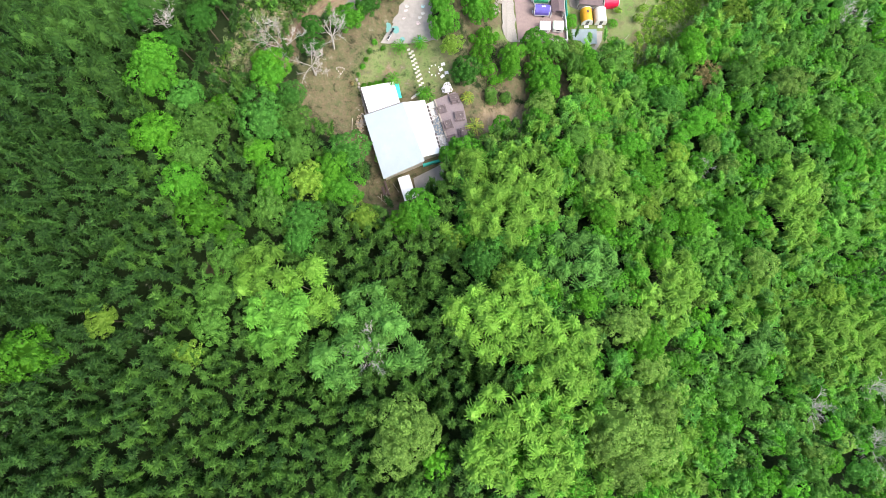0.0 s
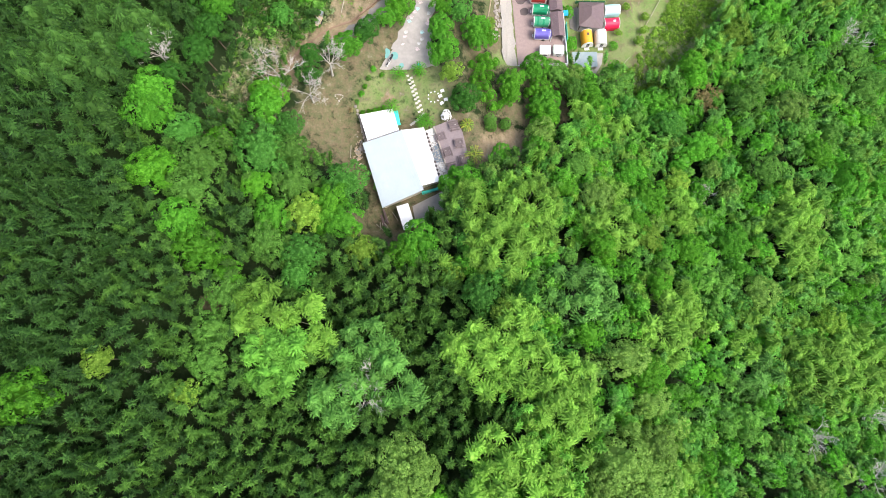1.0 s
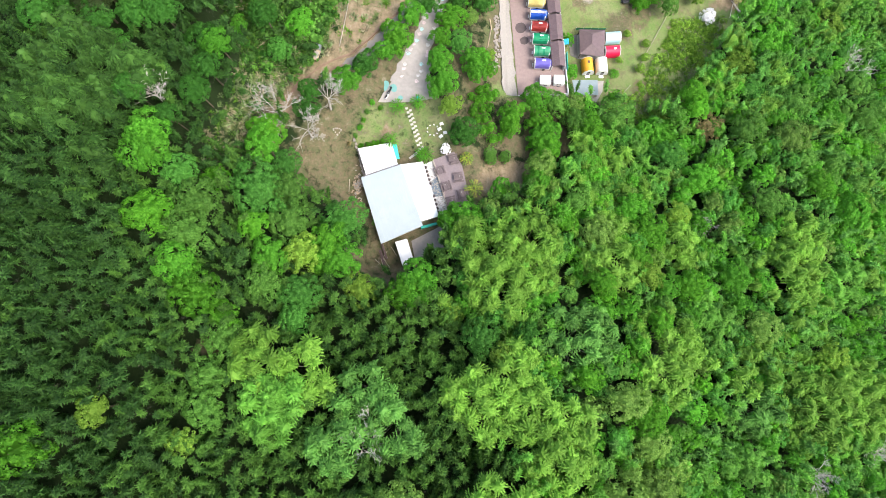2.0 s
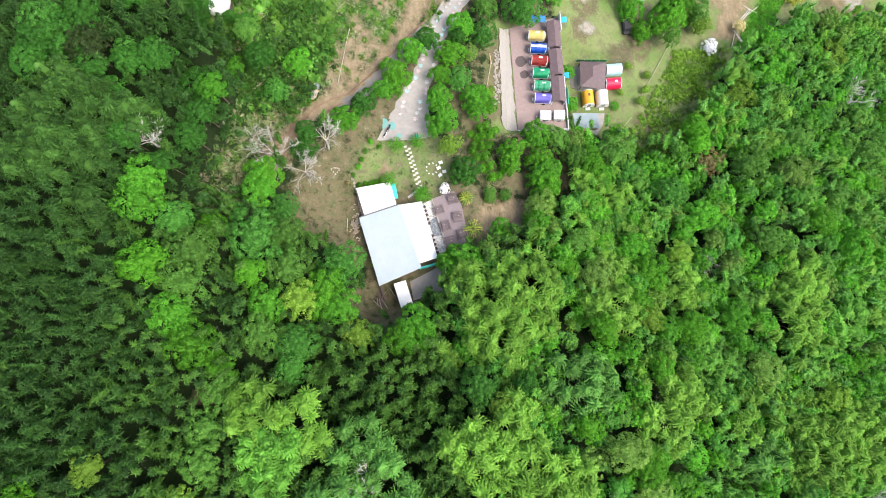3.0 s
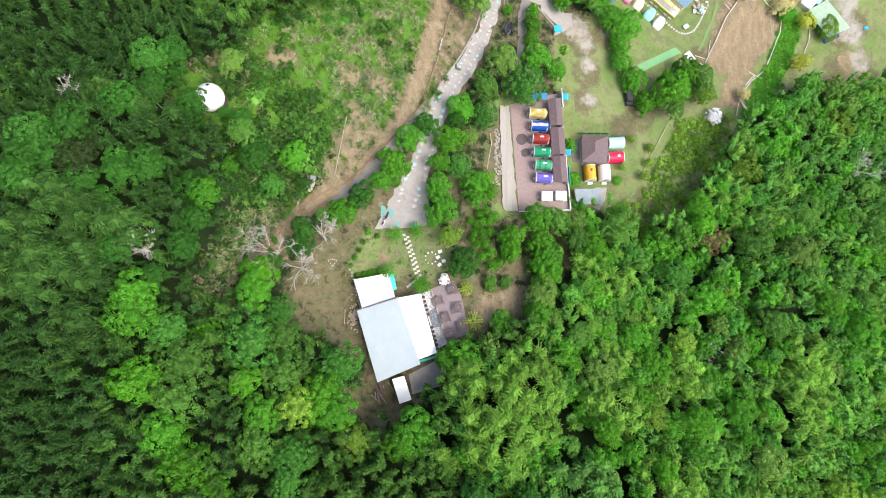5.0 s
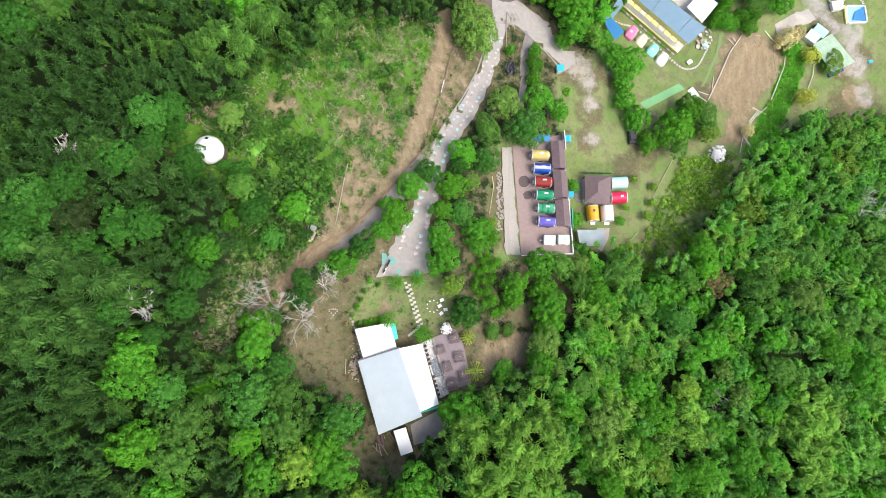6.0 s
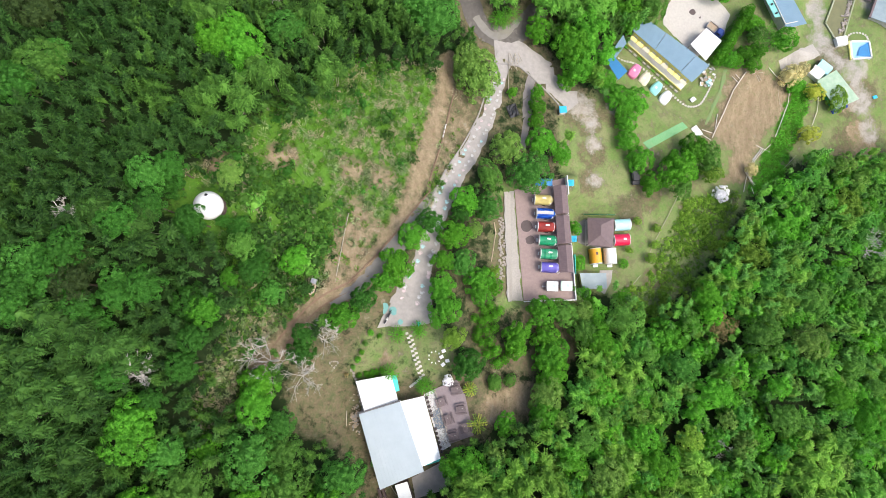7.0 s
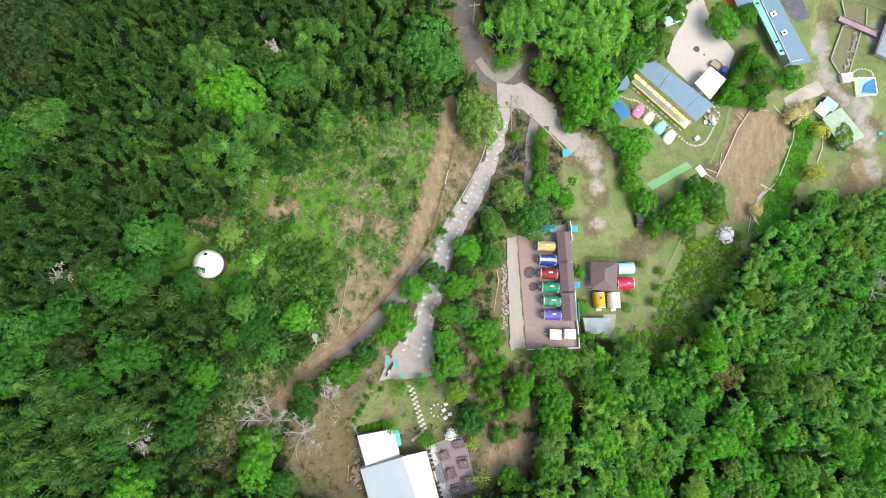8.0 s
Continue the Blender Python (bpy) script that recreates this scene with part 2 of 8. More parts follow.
    "pool_blue": mat("pool_blue", (0.30, 0.52, 0.72), (0.26, 0.46, 0.66), 0.25, scale=1, bump=0.0),
    "steel": mat("steel", (0.5, 0.5, 0.5), (0.4, 0.4, 0.4), 0.4, 0.8, scale=5, bump=0.0),
    "rubber": mat("rubber", (0.025, 0.025, 0.025), (0.02, 0.02, 0.02), 0.8, scale=5, bump=0.0),
}
PAINT = {"yellow": (0.80, 0.68, 0.25), "blue": (0.015, 0.12, 0.60), "red": (0.45, 0.055, 0.045), "green": (0.02, 0.42, 0.19), "mint": (0.10, 0.50, 0.27),
         "violet": (0.23, 0.19, 0.66), "scarlet": (0.65, 0.01, 0.06), "orange": (0.74, 0.36, 0.03), "pink": (0.66, 0.20, 0.34), "cream": (0.60, 0.55, 0.40),
         "sea": (0.24, 0.58, 0.52), "cyan": (0.03, 0.42, 0.66), "paw_aqua": (0.38, 0.62, 0.62), "paw_pink": (0.60, 0.48, 0.48), "paw_white": (0.54, 0.53, 0.51), "net_green": (0.04, 0.20, 0.09), "mural": (0.16, 0.36, 0.33), "navy": (0.02, 0.05, 0.22), "tangerine": (0.8, 0.25, 0.03), "palegreen": (0.55, 0.66, 0.52)}
for key, c in PAINT.items():
    M[key] = mat(key, c, tuple(v * 0.85 for v in c), 0.45, scale=2.5, bump=0.0, stain=0.05, stain_colour=tuple(0.6 * v + 0.1 for v in c))


# ---- building helpers ----
def part(name, bm, material, parent, label="", smooth=False):
    """Links a bmesh as one mesh object under a thing or a part."""
    me = bpy.data.meshes.new(name)
    bm.to_mesh(me)
    bm.free()
    me.materials.append(M[material] if isinstance(material, str) else material)
    if smooth:
        me.polygons.foreach_set("use_smooth", [True] * len(me.polygons))
    ob = new(name, me)
    ob.parent = parent
    return tagged(ob, label) if label else ob


def thing(name, x, y, z, turn, label, category, group="", kind=""):
    ob = new(name)
    ob.matrix_basis = pose(x, y, z, 0, 0, turn)
    ob.empty_display_size = 0.2
    return tagged(ob, label, category, group, kind)


def single(name, bm, material, label, category, group="", kind="", at=None, smooth=False):
    ob = part(name, bm, material, None, smooth=smooth)
    if at is not None:
        ob.matrix_basis = at
    return tagged(ob, label, category, group, kind)


def box(bm, x, y, z, sx, sy, sz, turn=0.0, tilt=(0, 0), bevel=0.0):
    """A box with its middle at x, y and its foot at z."""
    m = pose(x, y, z, tilt[0], tilt[1], turn) @ Matrix.Diagonal((sx, sy, sz, 1)) @ Matrix.Translation((0, 0, 0.5))
    r = bmesh.ops.create_cube(bm, size=1, matrix=m)
    if bevel:
        edges = list({e for v in r["verts"] for e in v.link_edges})
        bmesh.ops.bevel(bm, geom=edges, offset=bevel, segments=1, affect="EDGES")
    return bm


def boxes(*rows, bevel=0.0):
    bm = bmesh.new()
    for r in rows:
        box(bm, *r, bevel=bevel)
    return bm


def rod(bm, a, b, r1, r2=None, sides=6):
    a, b = Vector(a), Vector(b)
    m = Matrix.Translation((a + b) / 2) @ (b - a).to_track_quat("Z", "Y").to_matrix().to_4x4()
    bmesh.ops.create_cone(bm, cap_ends=True, segments=sides, radius1=r1, radius2=r1 if r2 is None else r2, depth=(b - a).length, matrix=m)
    return bm


def slab(bm, top, thick):
    """A plate with the given top outline (x, y, z), of that thickness."""
    hi = [bm.verts.new(p) for p in top]
    lo = [bm.verts.new((p[0], p[1], p[2] - thick)) for p in top]
    bm.faces.new(hi)
    bm.faces.new(lo[::-1])
    n = len(top)
    for i in range(n):
        bm.faces.new((hi[i], lo[i], lo[(i + 1) % n], hi[(i + 1) % n]))
    bmesh.ops.recalc_face_normals(bm, faces=bm.faces)
    return bm


def ribs(bm, a, b, c, d, count, size=0.03, rise=0.035):
    """Standing seams on the plate a, b, c, d: lines that run from side ab to side dc."""
    a, b, c, d = (Vector(p) for p in (a, b, c, d))
    for i in range(count):
        k = (i + 0.5) / count
        p, q = a.lerp(b, k), d.lerp(c, k)
        ac = (b - a).normalized() * size
        up = Vector((0, 0, rise))
        vs = [bm.verts.new(v) for v in (p - ac, p + ac, p + up, q - ac, q + ac, q + up)]
        for f in ((0, 2, 5, 3), (2, 1, 4, 5), (0, 1, 2), (3, 5, 4)):
            bm.faces.new([vs[j] for j in f])
    return bm


def barrel(bm, length, width, height, wall, steps=8, inset=0.0):
    """A barrel-roofed body lying along x: straight sides up to wall, then an arch."""
    rings = []
    for s in (-1, 1):
        pts = [(-width / 2, 0.0), (-width / 2, wall)]
        for i in range(1, steps):
            a = math.pi - math.pi * i / steps
            pts.append((width / 2 * math.cos(a), wall + (height - wall) * math.sin(a)))
        pts += [(width / 2, wall), (width / 2, 0.0)]
        rings.append([bm.verts.new((s * length / 2, y, z)) for y, z in pts])
    a, b = rings
    for i in range(len(a)):
        j = (i + 1) % len(a)
        bm.faces.new((a[i], a[j], b[j], b[i]))
    bm.faces.new(a[::-1])
    bm.faces.new(b)
    bmesh.ops.recalc_face_normals(bm, faces=bm.faces)
    return bm

# ---- ground ----
def inside(poly, X, Y):
    hit = np.zeros(X.shape, bool)
    n = len(poly)
    for i in range(n):
        (x1, y1), (x2, y2) = poly[i], poly[(i + 1) % n]
        if y1 != y2:
            hit ^= ((y1 > Y) != (y2 > Y)) & (X < (x2 - x1) * (Y - y1) / (y2 - y1) + x1)
    return hit


def away(line, X, Y, closed=False):
    """Distance from a polyline."""
    d = np.full(X.shape, 1e9)
    pts = list(line) + ([line[0]] if closed else [])
    for (x1, y1), (x2, y2) in zip(pts, pts[1:]):
        dx, dy = x2 - x1, y2 - y1
        k = np.clip(((X - x1) * dx + (Y - y1) * dy) / (dx * dx + dy * dy + 1e-9), 0, 1)
        d = np.minimum(d, np.hypot(X - x1 - k * dx, Y - y1 - k * dy))
    return d


def area(poly, X, Y, soft=1.5):
    """1 inside a polygon, fading to 0 within soft metres of its edge."""
    d = away(poly, X, Y, True) * np.where(inside(poly, X, Y), 1, -1)
    return np.clip(0.5 + d / (2 * soft), 0, 1)


def band(line, half, X, Y, soft=0.8):
    return np.clip(0.5 + (half - away(line, X, Y)) / (2 * soft), 0, 1)


YARD = [(-29.1, 45.2), (-27.1, 49.8), (-19.1, 58.6), (-9.7, 66.5), (-2.2, 68.0), (-0.5, 54.3), (2.3, 48.7), (9.1, 47.7), (18.5, 45.4),
        (18.0, 39.5), (8.8, 35.7), (2.3, 32.4), (-0.4, 25.9), (-6.1, 21.8), (-12.0, 19.3), (-14.3, 21.8), (-14.9, 30.2), (-21.8, 35.2), (-25.2, 36.1)]
CAMP = [(9.0, 85.6), (24.8, 86.1), (25.3, 108.2), (34.4, 107.7), (36.4, 116.9), (42.2, 124.2), (45.0, 126.3), (53.8, 135.7), (60.2, 148.8), (112.8, 153.1), (123.3, 100.5), (96.1, 94.3),
        (84.9, 95.9), (77.9, 88.6), (71.5, 85.7), (66.5, 78.7), (60.2, 70.2), (52.8, 62.1), (44.0, 57.5), (38.3, 62.5), (30.9, 63.1), (28.1, 60.4), (9.9, 58.7)]
SCRUB = [(-31.7, 93.5), (-24.1, 94.4), (-15.4, 107.1), (-2.3, 107.8), (1.2, 105.3), (1.2, 93.3), (-3.3, 81.5), (-14.4, 66.4), (-23.0, 63.4), (-26.8, 58.5), (-31.3, 47.9), (-35.2, 41.0),
         (-40.4, 39.1), (-38.5, 48.8), (-33.7, 59.7), (-36.9, 67.4), (-38.1, 71.1), (-37.4, 79.8), (-41.8, 82.5), (-41.3, 85.0), (-35.4, 85.4)]
GROVE = [(-4.3, 73.8), (1.2, 81.7), (10.5, 85.7), (12.3, 60.8), (25.3, 59.8), (30.0, 57.9), (26.3, 44.8), (18.7, 40.3), (-1.0, 45.5), (-2.1, 63.2)]
HEDGES = [(12.5, 110.5), (26.2, 105.7), (26.0, 84.9), (10.4, 83.3), (4.5, 81.9), (10.6, 95.3)]
VERGE = [(44.6, 63.7), (51.7, 74.9), (57.1, 82.7), (67.2, 85.4), (66.4, 77.7), (61.2, 69.9), (54.0, 61.4), (44.7, 56.9), (38.2, 61.3)]
DELL = [(86.7, 115.0), (91.1, 113.9), (84.7, 100.1), (78.6, 88.7), (73.3, 87.8), (82.6, 102.8)]
BARE = [(-20.0, 75.5), (-15.8, 80.9), (-10.5, 74.7), (-14.4, 64.3), (-22.1, 59.4), (-21.7, 67.4)]
BANK = [(0.0, 103.9), (1.2, 109.0), (8.9, 103.9), (7.0, 95.0), (1.2, 86.3), (-4.9, 80.3), (-6.0, 84.7), (-2.2, 96.6)]
FIELD = [(69.4, 117.9), (79.7, 117.1), (85.6, 114.2), (83.7, 107.1), (75.3, 98.3), (72.8, 89.2), (66.2, 89.7), (69.2, 97.9), (63.2, 100.2), (67.7, 111.6)]
TRACK = [(-31.3, 49.4), (-26.8, 55.5), (-22.1, 60.6), (-14.9, 64.1), (-10.4, 72.1), (-7.3, 77.8), (-5.0, 84.8), (-2.3, 94.2), (-0.8, 101.2), (0.4, 106.0), (1.2, 110.5)]
FORK = [(-20.3, 59.6), (-16.3, 62.6), (-13.3, 65.7), (-11.2, 68.0), (-8.0, 72.0), (-5.8, 75.3), (-3.5, 78.5), (-1.4, 81.2), (0.5, 83.4)]   # paved lane that forks off the painted one
WOODPATH = [(2.8, 67.4), (6.6, 62.0), (7.6, 52.5), (17.8, 47.7), (19.9, 52.8)]
BLOTS = (  # bare patches in the grass: x, y, radius
    (-23.1, 40.6, 5.0), (-19.1, 37.6, 4.0), (-24.7, 43.7, 4.0), (8.9, 41.3, 4.0), (13.6, 41.5, 4.5), (-14.5, 23.3, 4.0), (-10.3, 21.7, 4.0),
    (-17.4, 85.4, 3.0), (-12.3, 84.1, 3.2), (-29.2, 86.4, 3.2), (-38.2, 83.2, 3.2), (32.1, 101.0, 4.0), (33.2, 94.0, 4.0), (32.3, 87.0, 3.5), (30.9, 104.8, 4.5),
    (38.4, 104.0, 4.0), (104.8, 99.6, 9.0), (102.1, 112.3, 6.0), (95.8, 142.5, 4.0), (97.2, 121.8, 5.0), (106.1, 113.9, 5.0), (45.9, 85.0, 4.0),
    (11.5, 64.0, 3.2), (11.8, 68.0, 3.2), (12.0, 72.0, 3.2), (12.0, 76.0, 3.2), (12.0, 80.0, 3.2), (18.0, 58.0, 3.0), (41.4, 81.0, 4.0), (50.4, 90.4, 3.0), (25.8, 55.8, 3.0), (25.5, 51.4, 3.0), (-37.2, 8.5, 2.2), (63.2, 101.9, 3.0), (46.2, 66.1, 3.0))
LAWNS = (  # mown grass: x, y, radius
    (-8.8, 52.8, 5.0), (-12.6, 51.7, 4.0), (-2.0, 52.3, 5.0), (-2.5, 48.7, 4.0), (-14.5, 48.2, 3.5), (-9.3, 49.2, 4.0), (92.1, 130.6, 6.0), (84.8, 136.3, 5.0), (100.5, 113.7, 6.0), (110.2, 111.3, 7.0),
    (-11.9, 50.8, 4.5), (-9.7, 48.7, 4.0), (-2.1, 49.8, 4.5), (-2.6, 53.2, 3.5), (39.5, 96.4, 6.0), (39.2, 88.6, 6.0), (40.3, 83.6, 5.0), (52.9, 113.0, 7.0),
    (58.2, 110.9, 6.0), (48.4, 103.6, 7.0), (38.5, 68.6, 6.0), (95.5, 106.3, 9.0), (87.4, 103.1, 7.0), (103.0, 119.1, 6.0), (71.9, 135.9, 6.0), (88.1, 120.0, 5.0))
PALE = ((32.8, 101.0, 1.8), (33.3, 95.9, 1.6), (30.9, 103.5, 2.0), (33.7, 87.7, 1.4), (106.4, 99.7, 4.0), (104.1, 103.9, 3.0), (102.1, 112.3, 3.5), (38.4, 104.7, 2.0),
        (15.9, 42.3, 3.6), (10.7, 40.8, 3.6), (-10.8, 49.8, 1.2), (-16.9, 84.6, 2.0), (-11.2, 83.8, 2.3), (-30.3, 86.3, 1.6), (-27.9, 86.1, 1.4), (-38.2, 83.2, 2.2))
LUSH = ((-40.0, 77.0, 6.0), (-36.0, 72.5, 5.0), (-27.6, 89.2, 8.0), (-21.2, 94.6, 7.0), (-16.0, 89.6, 7.0), (-9.9, 99.1, 7.0), (-25.3, 80.4, 8.0), (-19.3, 100.3, 6.0), (-29.6, 90.6, 5.0), (-23.9, 90.0, 6.0), (-14.9, 87.5, 6.0), (-12.0, 97.7, 6.0), (-30.4, 75.2, 6.0), (-9.9, 92.3, 5.0), (87.9, 111.6, 4.0), (84.0, 101.5, 4.0), (80.5, 95.7, 4.0), (62.8, 82.9, 5.0), (57.4, 78.8, 4.0), (53.4, 71.1, 4.0), (48.3, 63.6, 4.0),
        (113.7, 61.5, 9.0))


THICKET = [(-35.1, 82.9), (-28.1, 82.3), (-22.9, 76.4), (-21.2, 67.4), (-24.9, 61.5), (-30.3, 58.6), (-34.4, 63.6), (-36.9, 73.0)]
DRY = [(-24.3, 100.8), (-16.3, 103.5), (0.0, 105.1), (-1.7, 93.1), (-7.5, 80.2), (-13.5, 74.6), (-19.7, 80.8), (-20.0, 91.4)]

PARCHED = [(-42.0, 38.0), (-34.0, 40.0), (-29.5, 48.0), (-23.5, 58.0), (-22.0, 66.0), (-27.0, 66.0), (-33.0, 60.0), (-38.5, 49.0)]


PATH = [(94.8, 139.5), (94.1, 135.8), (94.3, 130.6), (95.4, 125.3), (98.6, 121.5), (102.2, 118.9), (105.2, 114.6), (106.4, 109.5)]
CEMENT = ((93.8, 134.7, 3.0), (94.6, 126.2, 3.0), (103.6, 119.1, 3.5), (105.6, 111.8, 3.5), (107.6, 104.1, 3.0), (32.8, 101.0, 2.2), (33.3, 95.9, 2.0), (31.1, 104.6, 3.0), (33.7, 87.7, 1.8), (38.7, 105.1, 2.0), (109.7, 138.1, 4.0))   # worn cement: x, y, radius


def spots(rows, X, Y):
    out = np.zeros(X.shape)
    for x, y, r in rows:
        out = np.maximum(out, np.clip(1.35 - np.hypot(X - x, Y - y) / r, 0, 0.66))
    return out


def open_ground(X, Y):
    """1 where no wood stands."""
    k = np.maximum(area(YARD, X, Y), area(CAMP, X, Y))
    for poly in (SCRUB, BARE, BANK, GROVE, HEDGES):
        k = np.maximum(k, area(poly, X, Y))
    for line, half in ((TRACK, 2.6), (ROAD, 4.8), (FORK, 2.8), (LOOP, 5.0), (SPUR, 5.0), (WOODPATH, 2.5)):
        k = np.maximum(k, band(line, half, X, Y))
    return k


ROAD = [(-7.1, 59.0), (-4.7, 65.3), (-2.6, 71.6), (-1.1, 78.8), (1.7, 85.2), (5.8, 91.9), (9.2, 98.9), (11.3, 106.0), (12.1, 109.8), (13.4, 113.9)]
LOOP = [(2.7, 142.6), (3.4, 134.8), (5.1, 126.1), (7.3, 120.0), (11.0, 117.8), (14.8, 118.5), (18.7, 122.3), (21.4, 126.1)]
SPUR = [(10.9, 114.8), (17.3, 115.0), (21.8, 111.6), (26.3, 107.6), (29.2, 104.4)]


def steps_of(low, high, fine):
    out = [-2600, -1600, -900, -500, -300, -200, -150]
    return np.array([v for v in out if v < low - 20] + list(np.arange(low, high, fine)) + [high + v for v in (10, 30, 80, 200, 500, 1200, 2400)], float)


def build_ground():
    xs, ys = steps_of(-100, 132, 1.0), steps_of(-48, 160, 1.0)
    X, Y = np.meshgrid(xs, ys)
    rough = np.random.default_rng(3).normal(0, 0.05, X.shape) * (1 - 0.7 * np.maximum(area(YARD, X, Y), area(CAMP, X, Y)))
    Z = ground_z(X, Y) + rough - 0.02
    n, m = len(xs), len(ys)
    ids = np.arange(n * m).reshape(m, n)
    faces = np.stack([ids[:-1, :-1], ids[:-1, 1:], ids[1:, 1:], ids[1:, :-1]], -1).reshape(-1, 4)
    me = mesh_of("ground", np.stack([X, Y, Z], -1).reshape(-1, 3), faces, True)
    dirt = np.maximum.reduce([spots(BLOTS, X, Y), 0.8 * area(BARE, X, Y, 3.5), area(BANK, X, Y, 3), area(FIELD, X, Y, 2), band(TRACK, 2.0, X, Y, 1.0), band(WOODPATH, 2.0, X, Y, 1.5), 0.75 * band(LOOP, 4.5, X, Y, 2.0), 0.75 * band(SPUR, 5.0, X, Y, 2.0), 0.7 * band(ROAD, 3.2, X, Y, 1.5), 0.68 * area(YARD, X, Y, 2) * (1 - 0.75 * spots(LAWNS, X, Y)), 0.4 * area(GROVE, X, Y, 2), 0.3 * area(CAMP, X, Y, 2), 0.42 * area(PARCHED, X, Y, 3), 0.45 * area(HEDGES, X, Y, 2)])
    lawn = np.maximum(spots(LAWNS, X, Y), np.maximum(0.95 * area(CAMP, X, Y, 2), 0.42 * area(YARD, X, Y, 2)))
    lawn = lawn * (1 - area(DELL, X, Y, 2))
    lush = np.maximum.reduce([area(DELL, X, Y, 2), spots(LUSH, X, Y), 0.62 * area(SCRUB, X, Y, 2) * (1 - 0.5 * area(PARCHED, X, Y, 4))])
    tan = np.maximum.reduce([0.55 * area(BARE, X, Y, 4), 0.40 * area(BANK, X, Y, 3), 0.85 * area(FIELD, X, Y, 2.5), 0.66 * band(TRACK, 2.0, X, Y, 1.4), spots(PALE, X, Y)])
    col = np.stack([dirt, lawn, lush, tan], -1).reshape(-1)
    at = me.color_attributes.new("cover", "FLOAT_COLOR", "POINT")
    at.data.foreach_set("color", col.astype(np.float32))
    pave = np.maximum(0.75 * band(PATH, 1.5, X, Y, 1.3), spots(CEMENT, X, Y))
    me.attributes.new("pave", "FLOAT", "POINT").data.foreach_set("value", pave.ravel().astype(np.float32))
    m = bpy.data.materials.new("ground")
    m.use_nodes = True
    t = m.node_tree
    p = t.nodes["Principled BSDF"]
    a = t.nodes.new("ShaderNodeAttribute")
    a.attribute_name = "cover"
    sep = t.nodes.new("ShaderNodeSeparateColor")
    t.links.new(a.outputs["Color"], sep.inputs[0])
    big, fine = noise_of(t, 0.5, 7, 0.72), noise_of(t, 2.6, 6, 0.7)

    def edge(mask, low=0.28, high=0.62):
        s = t.nodes.new("ShaderNodeMath")
        s.operation = "MULTIPLY_ADD"
        t.links.new(big, s.inputs[0])
        s.inputs[1].default_value = 2.0
        t.links.new(mask, s.inputs[2])
        d = t.nodes.new("ShaderNodeMath")
        d.operation = "SUBTRACT"
        t.links.new(s.outputs[0], d.inputs[0])
        d.inputs[1].default_value = 1.0
        return ramp(t, d.outputs[0], low, high)

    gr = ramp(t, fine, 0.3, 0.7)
    # woodland base: near-black, the canopy's deep shade put into the floor's colour
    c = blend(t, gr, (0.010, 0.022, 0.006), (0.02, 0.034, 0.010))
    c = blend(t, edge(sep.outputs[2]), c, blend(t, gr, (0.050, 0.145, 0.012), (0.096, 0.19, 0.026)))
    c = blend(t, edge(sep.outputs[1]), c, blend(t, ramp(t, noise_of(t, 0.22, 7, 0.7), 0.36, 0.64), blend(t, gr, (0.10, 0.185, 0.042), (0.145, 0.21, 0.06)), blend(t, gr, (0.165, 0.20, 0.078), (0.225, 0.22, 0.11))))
    mott = ramp(t, noise_of(t, 0.9, 7, 0.75), 0.42, 0.62)
    soil = blend(t, ramp(t, big, 0.35, 0.7), blend(t, gr, (0.145, 0.105, 0.066), (0.11, 0.08, 0.052)), blend(t, gr, (0.20, 0.155, 0.10), (0.125, 0.125, 0.06)))
    soil = blend(t, mott, soil, blend(t, gr, (0.10, 0.115, 0.045), (0.075, 0.085, 0.04)))
    c = blend(t, edge(sep.outputs[0]), c, soil)
    streak = ramp(t, noise_of(t, 0.5, 6, 0.7, (1.6, 0.5, 1)), 0.35, 0.68)
    tan = blend(t, streak, blend(t, gr, (0.225, 0.162, 0.100), (0.165, 0.122, 0.075)), blend(t, gr, (0.32, 0.255, 0.165), (0.26, 0.20, 0.125)))
    tan = blend(t, ramp(t, noise_of(t, 1.3, 6, 0.75), 0.50, 0.70), tan, (0.15, 0.145, 0.065))
    c = blend(t, edge(a.outputs["Alpha"]), c, tan)
    worn = t.nodes.new("ShaderNodeAttribute")
    worn.attribute_name = "pave"
    c = blend(t, edge(worn.outputs["Fac"], 0.2, 0.8), c, blend(t, gr, (0.36, 0.335, 0.295), (0.27, 0.25, 0.215)))
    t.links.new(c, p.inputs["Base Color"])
    p.inputs["Roughness"].default_value, p.inputs["Specular IOR Level"].default_value = 0.95, 0.15
    b = node(t, "ShaderNodeBump", Strength=0.7, Distance=0.12)
    t.links.new(fine, b.inputs["Height"])
    t.links.new(b.outputs[0], p.inputs["Normal"])
    me.materials.append(m)
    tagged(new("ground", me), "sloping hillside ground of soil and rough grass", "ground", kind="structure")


def mesh_of(name, verts, faces, smooth=False):
    """A mesh from arrays; faces all of one size."""
    me = bpy.data.meshes.new(name)
    verts, faces = np.asarray(verts, np.float32), np.asarray(faces, np.int32)
    k = faces.shape[1]
    me.vertices.add(len(verts))
    me.vertices.foreach_set("co", verts.ravel())
    me.loops.add(faces.size)
    me.loops.foreach_set("vertex_index", faces.ravel())
    me.polygons.add(len(faces))
    me.polygons.foreach_set("loop_start", np.arange(0, faces.size, k, dtype=np.int32))
    me.polygons.foreach_set("loop_total", np.full(len(faces), k, np.int32))
    me.update(calc_edges=True)
    if not smooth:
        me.polygons.foreach_set("use_smooth", np.zeros(len(faces), bool))
    return me


build_ground()


